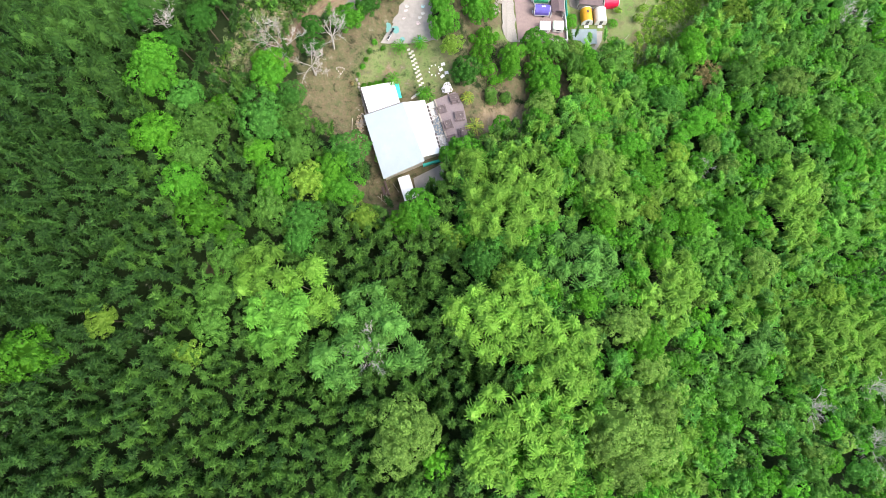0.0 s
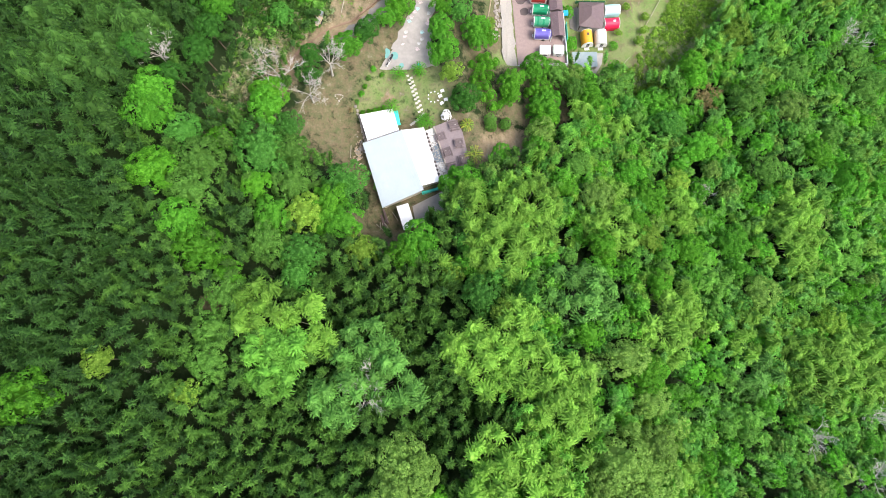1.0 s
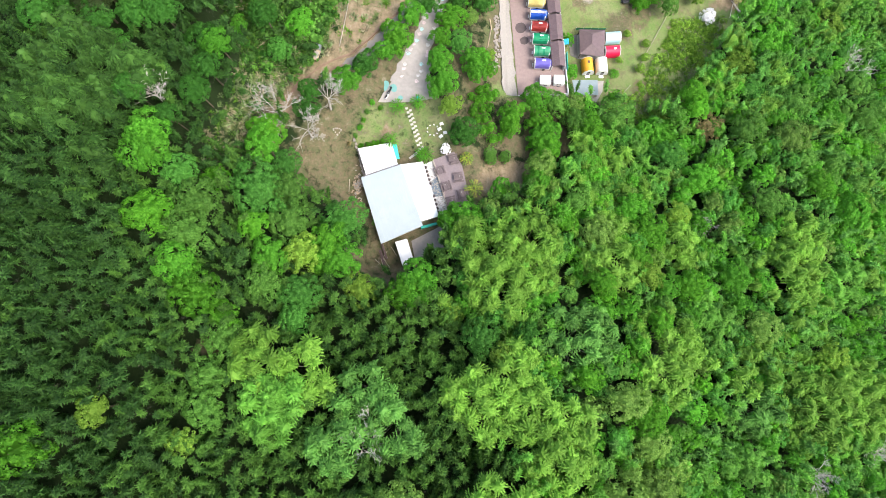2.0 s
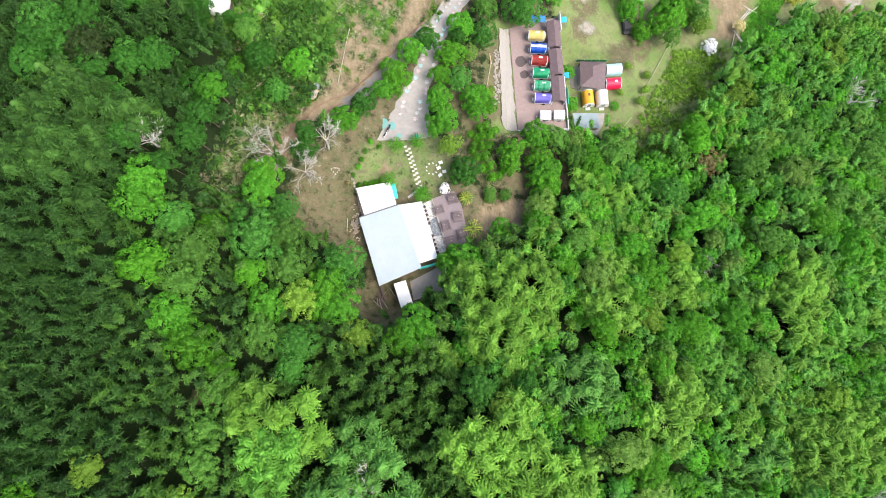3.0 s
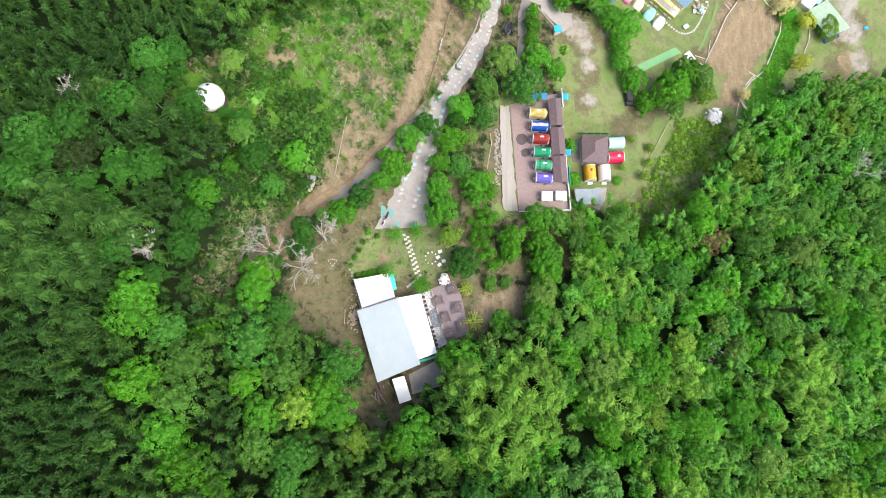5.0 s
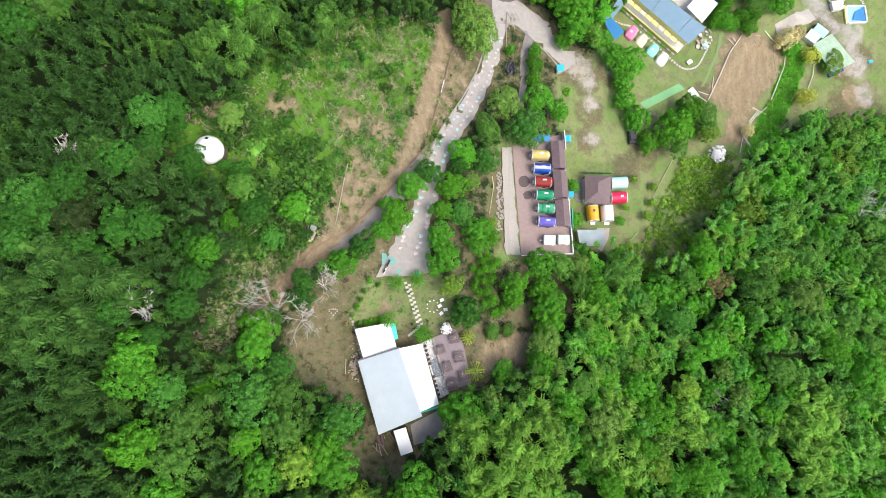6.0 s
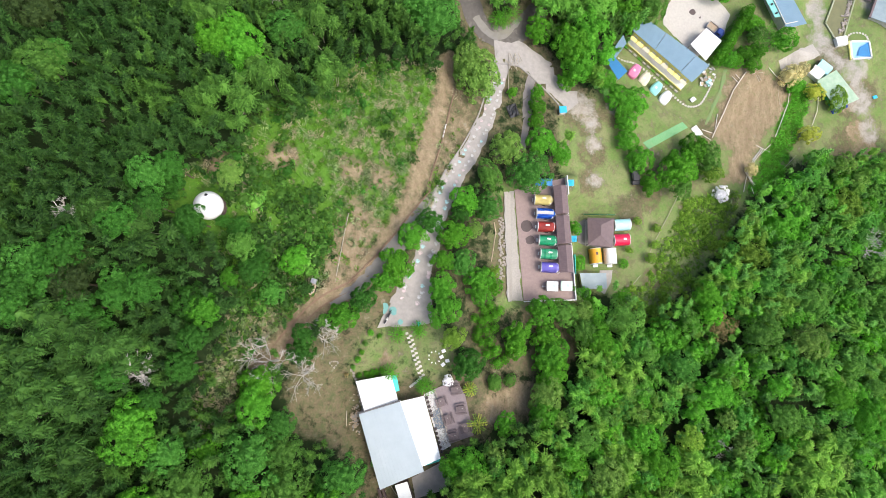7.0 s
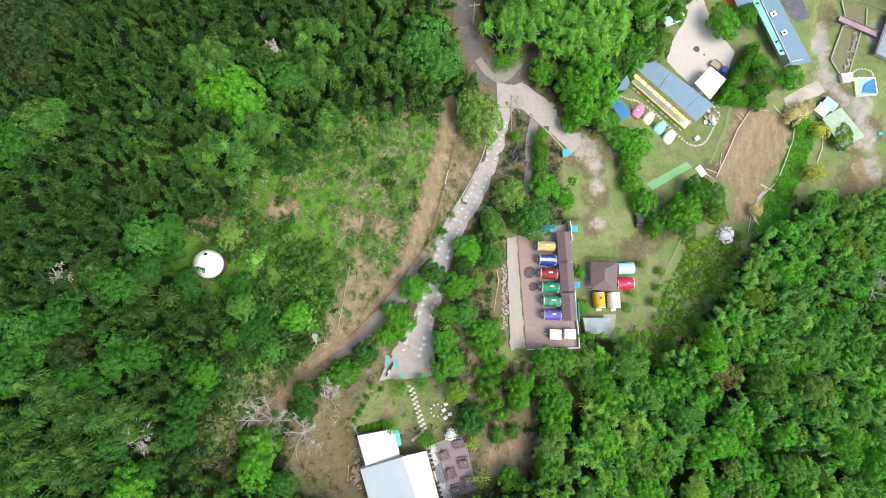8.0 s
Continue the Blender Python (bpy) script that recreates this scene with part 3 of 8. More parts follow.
def resample(line, step=1.2):
    out = []
    for (x1, y1), (x2, y2) in zip(line, line[1:]):
        n = max(1, round(math.hypot(x2 - x1, y2 - y1) / step))
        out += [(x1 + (x2 - x1) * i / n, y1 + (y2 - y1) * i / n) for i in range(n)]
    out.append(line[-1])
    for _ in range(3):
        out = [out[0]] + [((a[0] + 2 * b[0] + c[0]) / 4, (a[1] + 2 * b[1] + c[1]) / 4) for a, b, c in zip(out, out[1:], out[2:])] + [out[-1]]
    return out


def ribbon(name, line, widths, lift, material, label, ragged=0.15, category="road"):
    """A made road along a line, lying on the ground, with broken edges and a real thickness."""
    pts = resample(line)
    rng = np.random.default_rng(len(pts))
    bm = bmesh.new()
    rows = []
    for i, (x, y) in enumerate(pts):
        x0, y0 = pts[max(i - 1, 0)]
        x1, y1 = pts[min(i + 1, len(pts) - 1)]
        d = Vector((x1 - x0, y1 - y0)).normalized()
        w = np.interp(i / (len(pts) - 1), np.linspace(0, 1, len(widths)), widths) / 2
        row = []
        for k in (-1, -0.5, 0, 0.5, 1):
            o = k * w + (rng.normal(0, ragged) if abs(k) == 1 else 0)
            px, py = x - d.y * o, y + d.x * o
            row.append((px, py, H(px, py) + lift + 0.03 * (1 - k * k)))
        rows.append(row)
    top = [[bm.verts.new(p) for p in row] for row in rows]
    low = [[bm.verts.new((row[k][0], row[k][1], row[k][2] - 0.3)) for k in (0, 4)] for row in rows]
    for a, b, la, lb in zip(top, top[1:], low, low[1:]):
        for k in range(4):
            bm.faces.new((a[k], b[k], b[k + 1], a[k + 1]))
        bm.faces.new((a[0], la[0], lb[0], b[0]))
        bm.faces.new((a[4], b[4], lb[1], la[1]))
    bmesh.ops.recalc_face_normals(bm, faces=bm.faces)
    return single(name, bm, material, label, category, kind="structure", smooth=False)


def patch(name, poly, lift, material, label, category="paving", level=None, step=1.0, ragged=0.0):
    """A paved or strewn patch: a plate that follows the ground, cut to a polygon."""
    px, py = [p[0] for p in poly], [p[1] for p in poly]
    bm = bmesh.new()
    edge = []
    rng = np.random.default_rng(len(poly))
    closed = list(poly) + [poly[0]]
    for (x1, y1), (x2, y2) in zip(closed, closed[1:]):
        n = max(1, round(math.hypot(x2 - x1, y2 - y1) / step))
        edge += [(x1 + (x2 - x1) * i / n + rng.normal(0, ragged), y1 + (y2 - y1) * i / n + rng.normal(0, ragged)) for i in range(n)]
    f = bm.faces.new([bm.verts.new((x, y, 0)) for x, y in edge])
    if level is None:
        for k in np.arange(math.ceil(min(px)), max(px), 1.0):
            bmesh.ops.bisect_plane(bm, geom=bm.verts[:] + bm.edges[:] + bm.faces[:], plane_co=(k, 0, 0), plane_no=(1, 0, 0))
        for k in np.arange(math.ceil(min(py)), max(py), 1.0):
            bmesh.ops.bisect_plane(bm, geom=bm.verts[:] + bm.edges[:] + bm.faces[:], plane_co=(0, k, 0), plane_no=(0, 1, 0))
        bmesh.ops.triangulate(bm, faces=bm.faces)
    for v in bm.verts:
        v.co.z = (H(v.co.x, v.co.y) if level is None else level) + lift
    ext = bmesh.ops.extrude_edge_only(bm, edges=[e for e in bm.edges if e.is_boundary])
    for v in ext["geom"]:
        if isinstance(v, bmesh.types.BMVert):
            v.co.z -= 0.35
    bmesh.ops.recalc_face_normals(bm, faces=bm.faces)
    return single(name, bm, material, label, category, kind="structure")


for side in (-0.75, 0.75):
    rut = resample(TRACK)
    line = [(x - (y1 - y0) / math.hypot(x1 - x0, y1 - y0) * side, y + (x1 - x0) / math.hypot(x1 - x0, y1 - y0) * side) for (x0, y0), (x, y), (x1, y1) in zip(rut, rut[1:], rut[2:])]
    ribbon("road_rut", line[1:int(len(line) * 0.33)], (0.2, 0.35, 0.4, 0.3, 0.35, 0.2), 0.03, "soil", "dark wheel rut worn into the earth track", 0.12)
ribbon("road_lane", ROAD, (7.0, 4.2, 3.6, 3.8, 4.2, 3.6, 3.0, 3.0, 3.0), 0.05, "concrete", "pale concrete lane painted with paw prints")
ribbon("road_fork", FORK, (1.4, 2.0, 2.4, 2.6, 2.8, 3.0, 3.2, 3.0, 2.2), 0.035, "cement", "dusty grey concrete lane forking off between trees", 0.22)
ribbon("road_loop", LOOP, (4.4, 4.4, 4.6, 5.0, 4.6), 0.05, "asphalt", "worn brown asphalt road on a bend")
ribbon("road_spur", SPUR, (5.0, 5.5, 5.0, 4.6), 0.07, "concrete", "broken pale concrete drive at the junction", 0.4)
patch("pavement_worn", [(6.3, 121.4), (8.0, 118.6), (11.2, 117.2), (14.3, 118.7), (16.9, 122.2), (15.7, 122.1), (13.3, 119.9), (11.0, 119.0), (9.0, 120.3), (7.5, 122.4)], 0.11, "cement", "pale worn strip on the bend of the road", ragged=0.15)
patch("pavement_court", [(-12.3, 55.6), (-11.1, 58.2), (-8.1, 63.4), (-5.0, 67.8), (-2.1, 64.2), (-2.3, 60.0), (-1.2, 56.5), (-6.3, 55.9)], 0.07, "concrete", "pale concrete forecourt painted with paw prints", ragged=0.08)
patch("pavement_drive", [(16.9, 98.4), (16.2, 93.4), (17.4, 92.9), (18.9, 99.8), (20.1, 110.1), (18.5, 110.6), (17.1, 105.9)], 0.05, "concrete_dark", "grey concrete side drive between hedges", ragged=0.1)
patch("pavement_yard", [(59.6, 148.1), (61.9, 147.4), (65.3, 138.6), (70.1, 131.1), (68.2, 125.7), (61.3, 120.0), (53.5, 128.5), (54.7, 132.8), (58.1, 139.2)], 0.05, "gravel", "bright pale gravel yard", ragged=0.12)
patch("pavement_ramp", [(82.2, 120.1), (92.6, 125.9), (94.5, 122.8), (83.8, 117.8)], 0.06, "stone", "pale rough concrete ramp beside the ponds", ragged=0.1)
patch("pavement_patio", [(-5.8, 28.2), (0.0, 31.2), (0.5, 26.2), (-5.1, 24.6)], 0.06, "concrete", "worn grey concrete patio behind the house")
patch("pavement_strip", [(12.5, 83.4), (14.6, 83.8), (16.2, 61.0), (12.5, 60.5), (12.6, 73.1)], 0.14, "stone", "pale weathered concrete strip beside the camping terrace", ragged=0.14)

# ---- foliage shapes ----
def frames_of(d, rng):
    """Two sideways directions for each direction d (n, 3)."""
    r = rng.normal(size=d.shape)
    s = np.cross(d, r)
    s /= np.linalg.norm(s, axis=1, keepdims=True) + 1e-9
    return s, np.cross(s, d)


def leaves(pos, out, length, width, rng, bend=0.25):
    """Pointed leaves of two triangles each, folded along the middle: at pos, pointing along out."""
    side, up = frames_of(out, rng)
    length, width = length[:, None], width[:, None]
    base, tip = pos, pos + out * length - up * length * bend
    mid = pos + out * length * 0.5
    l, r = mid + side * width * 0.5 + up * width * 0.15, mid - side * width * 0.5 + up * width * 0.15
    n = len(pos)
    v = np.stack([base, l, tip, r], 1).reshape(-1, 3)
    i = np.arange(n)[:, None] * 4
    f = np.concatenate([i + [0, 1, 2], i + [0, 2, 3]], 1).reshape(-1, 3)
    return v, f


def blades(pos, out, length, width, rng):
    """Narrow leaves of one triangle each."""
    side, up = frames_of(out, rng)
    a = pos + side * width[:, None] * 0.5
    b = pos - side * width[:, None] * 0.5
    c = pos + out * length[:, None]
    v = np.stack([a, b, c], 1).reshape(-1, 3)
    return v, np.arange(len(v)).reshape(-1, 3)


def join(*pieces):
    vs, fs, n = [], [], 0
    for v, f in pieces:
        vs.append(v)
        fs.append(f + n)
        n += len(v)
    return np.concatenate(vs), np.concatenate(fs)


def unit(v):
    return v / (np.linalg.norm(v, axis=-1, keepdims=True) + 1e-9)


def lump(c, r, rng, rings=4, sides=7):
    """A rough closed blob, the inner mass of a clump of leaves."""
    v = [c + (0, 0, r * 0.8)]
    for i in range(1, rings):
        a = math.pi * i / rings
        for j in range(sides):
            b = 2 * math.pi * (j + 0.5 * (i % 2)) / sides
            k = r * rng.uniform(0.68, 0.95)
            v.append(c + (k * math.sin(a) * math.cos(b), k * math.sin(a) * math.sin(b), k * 0.85 * math.cos(a)))
    v.append(c - (0, 0, r * 0.7))
    f = [(0, 1 + j, 1 + (j + 1) % sides) for j in range(sides)]
    for i in range(rings - 2):
        for j in range(sides):
            a, b = 1 + i * sides + j, 1 + i * sides + (j + 1) % sides
            f += [(a, a + sides, b), (b, a + sides, b + sides)]
    last = len(v) - 1
    f += [(last, last - sides + (j + 1) % sides, last - sides + j) for j in range(sides)]
    return np.array(v), np.array(f)


def facing(pos, nrm, length, width, rng, tuck=0.35):
    """Broad leaves of one triangle each, lying across the direction nrm and tipped a little downwards."""
    side, up = frames_of(nrm, rng)
    tip = pos + up * length[:, None] * 0.62 - np.array((0, 0, 1.0)) * length[:, None] * tuck * 0.5
    a = pos - up * length[:, None] * 0.38 + side * width[:, None] * 0.5
    b = pos - up * length[:, None] * 0.38 - side * width[:, None] * 0.5
    v = np.stack([a, b, tip], 1).reshape(-1, 3)
    return v, np.arange(len(v)).reshape(-1, 3)


def crown_shape(rng, r, tall, lumps, size, count, leaf, spread=0.86, low=-0.1, cover=4.2):
    """A crown of leafy knobs over an uneven dome of radius r and height tall round a solid heart; the foot of the dome at z = 0."""
    heart, f = lump(np.array((0, 0, 0.0)), 1.0, rng, 5, 9)
    pieces = [(heart * (r * spread * 0.82, r * spread * 0.82, tall * 0.76), f)]
    n = int(lumps * cover)
    d = unit(rng.normal(size=(n, 3)) + (0, 0, 0.5))
    d[:, 2] = np.abs(d[:, 2])
    pieces.append(facing(d * (r * spread * 0.94, r * spread * 0.94, tall * 0.95) * rng.uniform(0.92, 1.04, (n, 1)), unit(d + rng.normal(0, 0.35, (n, 3))), leaf * rng.uniform(0.9, 1.5, n), leaf * rng.uniform(0.7, 1.1, n), rng))
    lobes = rng.uniform(0, 6.28, 3)
    for i in range(lumps):
        up = 1 - (1 - low) * (i + 0.5) / lumps
        k = math.sqrt(max(0.0, 1 - up * up))
        a = i * 2.39996 + rng.uniform(-0.35, 0.35)
        reach = r * spread * k * (1 + 0.09 * math.sin(2 * a + lobes[0]) + 0.08 * math.sin(3 * a + lobes[1]) + 0.05 * math.sin(5 * a + lobes[2]))
        push = rng.uniform(0.9, 1.07)
        c = np.array((reach * push * math.cos(a), reach * push * math.sin(a), tall * up * rng.uniform(0.9, 1.1)))
        s = size * r * rng.uniform(0.72, 1.28)
        away_ = np.array((math.cos(a) * k, math.sin(a) * k, up + 0.45))
        n = max(8, int(count * rng.uniform(0.85, 1.15) * (s / (size * r)) ** 1.6))
        d = unit(unit(rng.normal(size=(n, 3))) + 0.75 * away_)
        pos = c + d * s * rng.uniform(0.78, 1.05, (n, 1)) * (1, 1, 0.9)
        nrm = unit(d + rng.normal(0, 0.34, (n, 3)))
        pieces.append(facing(pos, nrm, leaf * rng.uniform(0.8, 1.35, n), leaf * rng.uniform(0.6, 0.95, n), rng))
    return join(*pieces)


def flat_blades(pos, out, length, width, rng, droop=0.4, twist=0.25):
    """Narrow leaves of one triangle, open to the sky, the tip drooping."""
    side = unit(np.stack([-out[:, 1], out[:, 0], 0 * out[:, 0]], 1) + rng.normal(0, twist, out.shape))
    tip = pos + out * length[:, None] - np.array((0, 0, 1.0)) * (length * droop)[:, None]
    v = np.stack([pos + side * width[:, None] * 0.5, pos - side * width[:, None] * 0.5, tip], 1).reshape(-1, 3)
    return v, np.arange(len(v)).reshape(-1, 3)


def spindle(axis, radii, rng, sides=5):
    """A closed rough spindle along the points of axis, the dense heart of a plume."""
    v, f = [], []
    for (x, y, z), r in zip(axis[1:-1], radii[1:-1]):
        for j in range(sides):
            a = 2 * math.pi * (j + rng.uniform(-0.25, 0.25)) / sides
            k = r * rng.uniform(0.75, 1.25)
            v.append((x + k * math.cos(a), y + k * math.sin(a), z + rng.normal(0, 0.1)))
    n = len(axis) - 2
    foot, tip = len(v), len(v) + 1
    v += [tuple(axis[0]), tuple(axis[-1])]
    for j in range(sides):
        k = (j + 1) % sides
        f += [(foot, k, j), (tip, (n - 1) * sides + j, (n - 1) * sides + k)]
        for i in range(n - 1):
            a, b = i * sides + j, i * sides + k
            f += [(a, b, b + sides), (a, b + sides, a + sides)]
    return np.array(v), np.array(f)


def plume_shape(rng, low=1.5, tall=4.7, reach=0.88, tiers=9, teeth=7):
    """The leafy top of one bamboo cane: overlapping tiers of ragged drooping sprays round an arching axis, narrowing to a soft tip."""
    pos, out, length, width = [], [], [], []
    bend = rng.uniform(0.3, 1.0)
    where = lambda k: np.array((bend * 0.95 * k**2.0, 0.0, low + (tall - low) * k - 0.25 * k**5))
    for i in range(tiers):
        k = i / (tiers - 1)
        wide = reach * (0.62 + 0.9 * k if k < 0.4 else 0.98 * (1 - k) ** 0.62 * 1.38 + 0.10) * rng.uniform(0.85, 1.15)
        a0 = rng.uniform(0, 6.28)
        for j in range(teeth):
            a = a0 + 6.2832 * j / teeth + rng.normal(0, 0.2)
            d = np.array((math.cos(a), math.sin(a), 0.0))
            pos.append(where(k) + d * wide * 0.22 + (0, 0, rng.normal(0, 0.07)))
            out.append((d[0] + 0.2 * k, d[1], 0.10 + 0.9 * k**3 + rng.normal(0, 0.2)))
            length.append(wide * 0.78 * rng.uniform(0.65, 1.3))
            width.append(wide * 0.40 * rng.uniform(0.75, 1.3))
    heart = spindle([where(k) for k in (-0.25, 0.1, 0.5, 0.95)], [0, reach * 0.42, reach * 0.36, 0], rng, 4)
    return join(heart, flat_blades(np.array(pos), unit(np.array(out)), np.array(length), np.array(width), rng, 0.34, 0.35))


def frond_shape(rng, fronds=9, reach=1.45, count=15):
    """The top of a broad-leaved bamboo: a whorl of arching fronds with paired leaves, the later ones higher and shorter."""
    pieces = [spindle([(0, 0, 0.4), (0, 0, 1.4), (0, 0, 2.6), (0, 0, 3.5), (0, 0, 4.0)], [0, 0.8, 0.85, 0.45, 0], rng)]
    a0 = rng.uniform(0, 6.28)
    for i in range(fronds):
        a = a0 + i * 2.39996 + rng.normal(0, 0.25)
        lift = i / fronds
        far, top = reach * rng.uniform(0.75, 1.2) * (1.1 - 0.55 * lift), 2.2 + 1.5 * lift + rng.normal(0, 0.2)
        d, s = np.array((math.cos(a), math.sin(a), 0)), np.array((-math.sin(a), math.cos(a), 0))
        k = np.linspace(0.08, 1, count)
        sign = np.where(np.arange(count) % 2, 1.0, -1.0)
        pos = d * (far * k)[:, None] + s * (sign * 0.12)[:, None]
        pos[:, 2] = top + 0.8 * k - 1.25 * k * k + rng.normal(0, 0.05, count)
        out = unit(d * 0.8 + s * (sign * rng.uniform(0.3, 0.9, count))[:, None] + np.array((0, 0, 1.0)) * rng.normal(0.05, 0.15, count)[:, None])
        pieces.append(flat_blades(pos, out, 0.50 * (1.1 - 0.35 * k) * rng.uniform(0.75, 1.25, count), 0.22 * rng.uniform(0.8, 1.25, count), rng, 0.3))
    return join(*pieces)


def tuft_shape(rng, count=52, leaf=0.85, broad=0.06):
    """A tussock of thin reed leaves, rising over a patch of ground and bent over one way."""
    a, r = rng.uniform(0, 2 * math.pi, count), 0.5 * np.sqrt(rng.uniform(0, 1, count))
    pos = np.stack([r * np.cos(a), r * np.sin(a), 0 * a], 1)
    out = unit(np.stack([np.cos(a) + 0.5, np.sin(a), rng.uniform(0.6, 2.0, count)], 1) + rng.normal(0, 0.25, (count, 3)))
    v1, f1 = blades(pos, out, leaf * rng.uniform(0.6, 1.15, count), np.full(count, broad * 1.5), rng)
    mid = pos + out * leaf * 0.5
    v2, f2 = flat_blades(mid, unit(out * (1, 1, 0.1) + (0.25, 0, 0)), leaf * rng.uniform(0.4, 0.8, count), np.full(count, broad * 1.3), rng, 0.3)
    return join((v1, f1), (v2, f2))


TONES = []


def scatter(shapes, places, rng):
    """All places (x, y, z, size, turn, tilt) filled with shapes chosen in turn: one pair of arrays."""
    vs, fs, n = [], [], 0
    TONES.clear()
    pick = rng.integers(0, len(shapes), len(places))
    for s, (v, f) in enumerate(shapes):
        p = places[pick == s]
        if not len(p):
            continue
        c, sn = np.cos(p[:, 4]), np.sin(p[:, 4])
        tc, ts = np.cos(p[:, 5]), np.sin(p[:, 5])
        x, y, z = (v[None, :, k] * p[:, 3][:, None] for k in range(3))
        x, z = x * tc[:, None] + z * ts[:, None], z * tc[:, None] - x * ts[:, None]
        w = np.stack([x * c[:, None] - y * sn[:, None] + p[:, 0][:, None], x * sn[:, None] + y * c[:, None] + p[:, 1][:, None], z + p[:, 2][:, None]], -1)
        fs.append((f[None] + (np.arange(len(p)) * len(v))[:, None, None] + n).reshape(-1, 3))
        vs.append(w.reshape(-1, 3))
        n += len(p) * len(v)
        TONES.append(np.repeat(1.25 * rng.uniform(0, 1, len(p)) ** 1.5, len(v)))
    return np.concatenate(vs), np.concatenate(fs)


def stuff(name, verts, faces, material, label, category):
    me = mesh_of(name, verts, faces)
    me.materials.append(M[material])
    tone = me.attributes.new("tone", "FLOAT", "POINT")
    tone.data.foreach_set("value", np.concatenate(TONES).astype(np.float32))
    return tagged(new(name, me), label, category, kind="stuff")


# ---- single trees and shrubs ----
LEAF = {  # kind: material, knobs, knob size, leaves to a knob, leaf length, label
    "lime": ("leaf_lime", 50, 0.20, 58, 0.34, "bright lime-green broadleaf tree with a rounded crown"),
    "green": ("leaf_green", 54, 0.19, 55, 0.33, "fresh green broadleaf tree with a dense crown"),
    "pale": ("leaf_pale", 66, 0.165, 45, 0.29, "pale green broadleaf tree with a loose crown"),
    "blue": ("leaf_blue", 80, 0.145, 38, 0.27, "blue-green broadleaf tree with knobbly crown"),
    "dark": ("leaf_dark", 54, 0.19, 52, 0.33, "dark green broadleaf tree with a tight crown"),
    "olive": ("leaf_olive", 62, 0.175, 48, 0.29, "olive-green tree with a soft billowing crown"),
    "moss": ("leaf_moss", 60, 0.18, 48, 0.31, "dull dark olive-green tree with a billowing crown"),
    "yellow": ("leaf_yellow", 52, 0.18, 50, 0.31, "yellow-green tree with an open crown"),
    "straw": ("leaf_straw", 46, 0.19, 52, 0.28, "bushy tree with straw-coloured leaves"),
    "rust": ("leaf_rust", 36, 0.19, 32, 0.31, "thin tree with browned dying leaves"),
    "blossom": ("blossom", 40, 0.20, 50, 0.29, "shrub covered in white blossom"),
    "gold": ("flower_gold", 44, 0.19, 52, 0.28, "small tree covered in yellow flowers"),
}
RNG = np.random.default_rng(11)
CROWNS = {}
for key, (material, lumps, size, count, leaf, label) in LEAF.items():
    CROWNS[key] = []
    for variant in range(3):
        v, f = crown_shape(RNG, 3.5, 2.9, lumps, size, count, leaf)
        me = mesh_of("crown", v, f)
        me.materials.append(M[material])
        CROWNS[key].append(me)


def limb(bm, a, b, r1, r2):
    return rod(bm, a, b, r1, r2, 6)


def trunk_mesh():
    bm = bmesh.new()
    limb(bm, (0, 0, -1.0), (0.1, 0, 3.2), 0.22, 0.15)
    for i in range(5):
        a = i * 1.27
        limb(bm, (0.1, 0, 2.6 + 0.12 * i), (1.7 * math.cos(a), 1.7 * math.sin(a), 4.6 + 0.2 * i), 0.10, 0.04)
    limb(bm, (0.1, 0, 3.1), (0, 0.2, 5.8), 0.14, 0.04)
    me = bpy.data.meshes.new("trunk")
    bm.to_mesh(me)
    bm.free()
    me.materials.append(M["bark"])
    return me


TRUNK = trunk_mesh()
WOODS = "trees of the hillside"
STANDS = []   # ground taken by single crowns: x, y, radius


def tree(kind, x, y, r, tall, flat=1.0):
    """A tree with its crown of radius r, topping out tall metres over the ground."""
    r *= 0.96
    STANDS.append((x, y, r))
    base = thing("tree", x, y, H(x, y), RNG.uniform(0, 360), LEAF[kind][5], "tree", WOODS)
    k = r / 3.5
    deep = 3.0 * k * flat
    foot = max(0.3, tall - deep)
    t = new("trunk", TRUNK)
    t.parent = base
    t.matrix_basis = Matrix.Diagonal((k, k, (foot + deep * 0.6) / 5.8, 1))
    c = new("crown", CROWNS[kind][int(RNG.integers(3))])
    c.parent = base
    wide = RNG.uniform(0.88, 1.14)
    c.matrix_basis = pose(0, 0, foot) @ Matrix.Diagonal((k * wide, k / wide, k * flat, 1))
    return base


def sticks(rows, sides=4):
    """Tapered sticks from rows of (start, end, radius, end radius), as arrays."""
    a, b = np.array([r[0] for r in rows], float), np.array([r[1] for r in rows], float)
    r1, r2 = np.array([r[2] for r in rows], float), np.array([r[3] for r in rows], float)
    d = unit(b - a)
    s = unit(np.cross(d, np.where(np.abs(d[:, 2:]) < 0.9, (0.0, 0, 1), (1.0, 0, 0))))
    u = np.cross(d, s)
    ang = 2 * math.pi * np.arange(sides) / sides
    ring = s[:, None] * np.cos(ang)[None, :, None] + u[:, None] * np.sin(ang)[None, :, None]
    v = np.concatenate([a[:, None] + ring * r1[:, None, None], b[:, None] + ring * r2[:, None, None]], 1).reshape(-1, 3)
    j = np.arange(sides)
    k = (j + 1) % sides
    one = np.concatenate([np.stack([j, k, k + sides], 1), np.stack([j, k + sides, j + sides], 1)])
    return v, (one[None] + (np.arange(len(rows)) * 2 * sides)[:, None, None]).reshape(-1, 3)


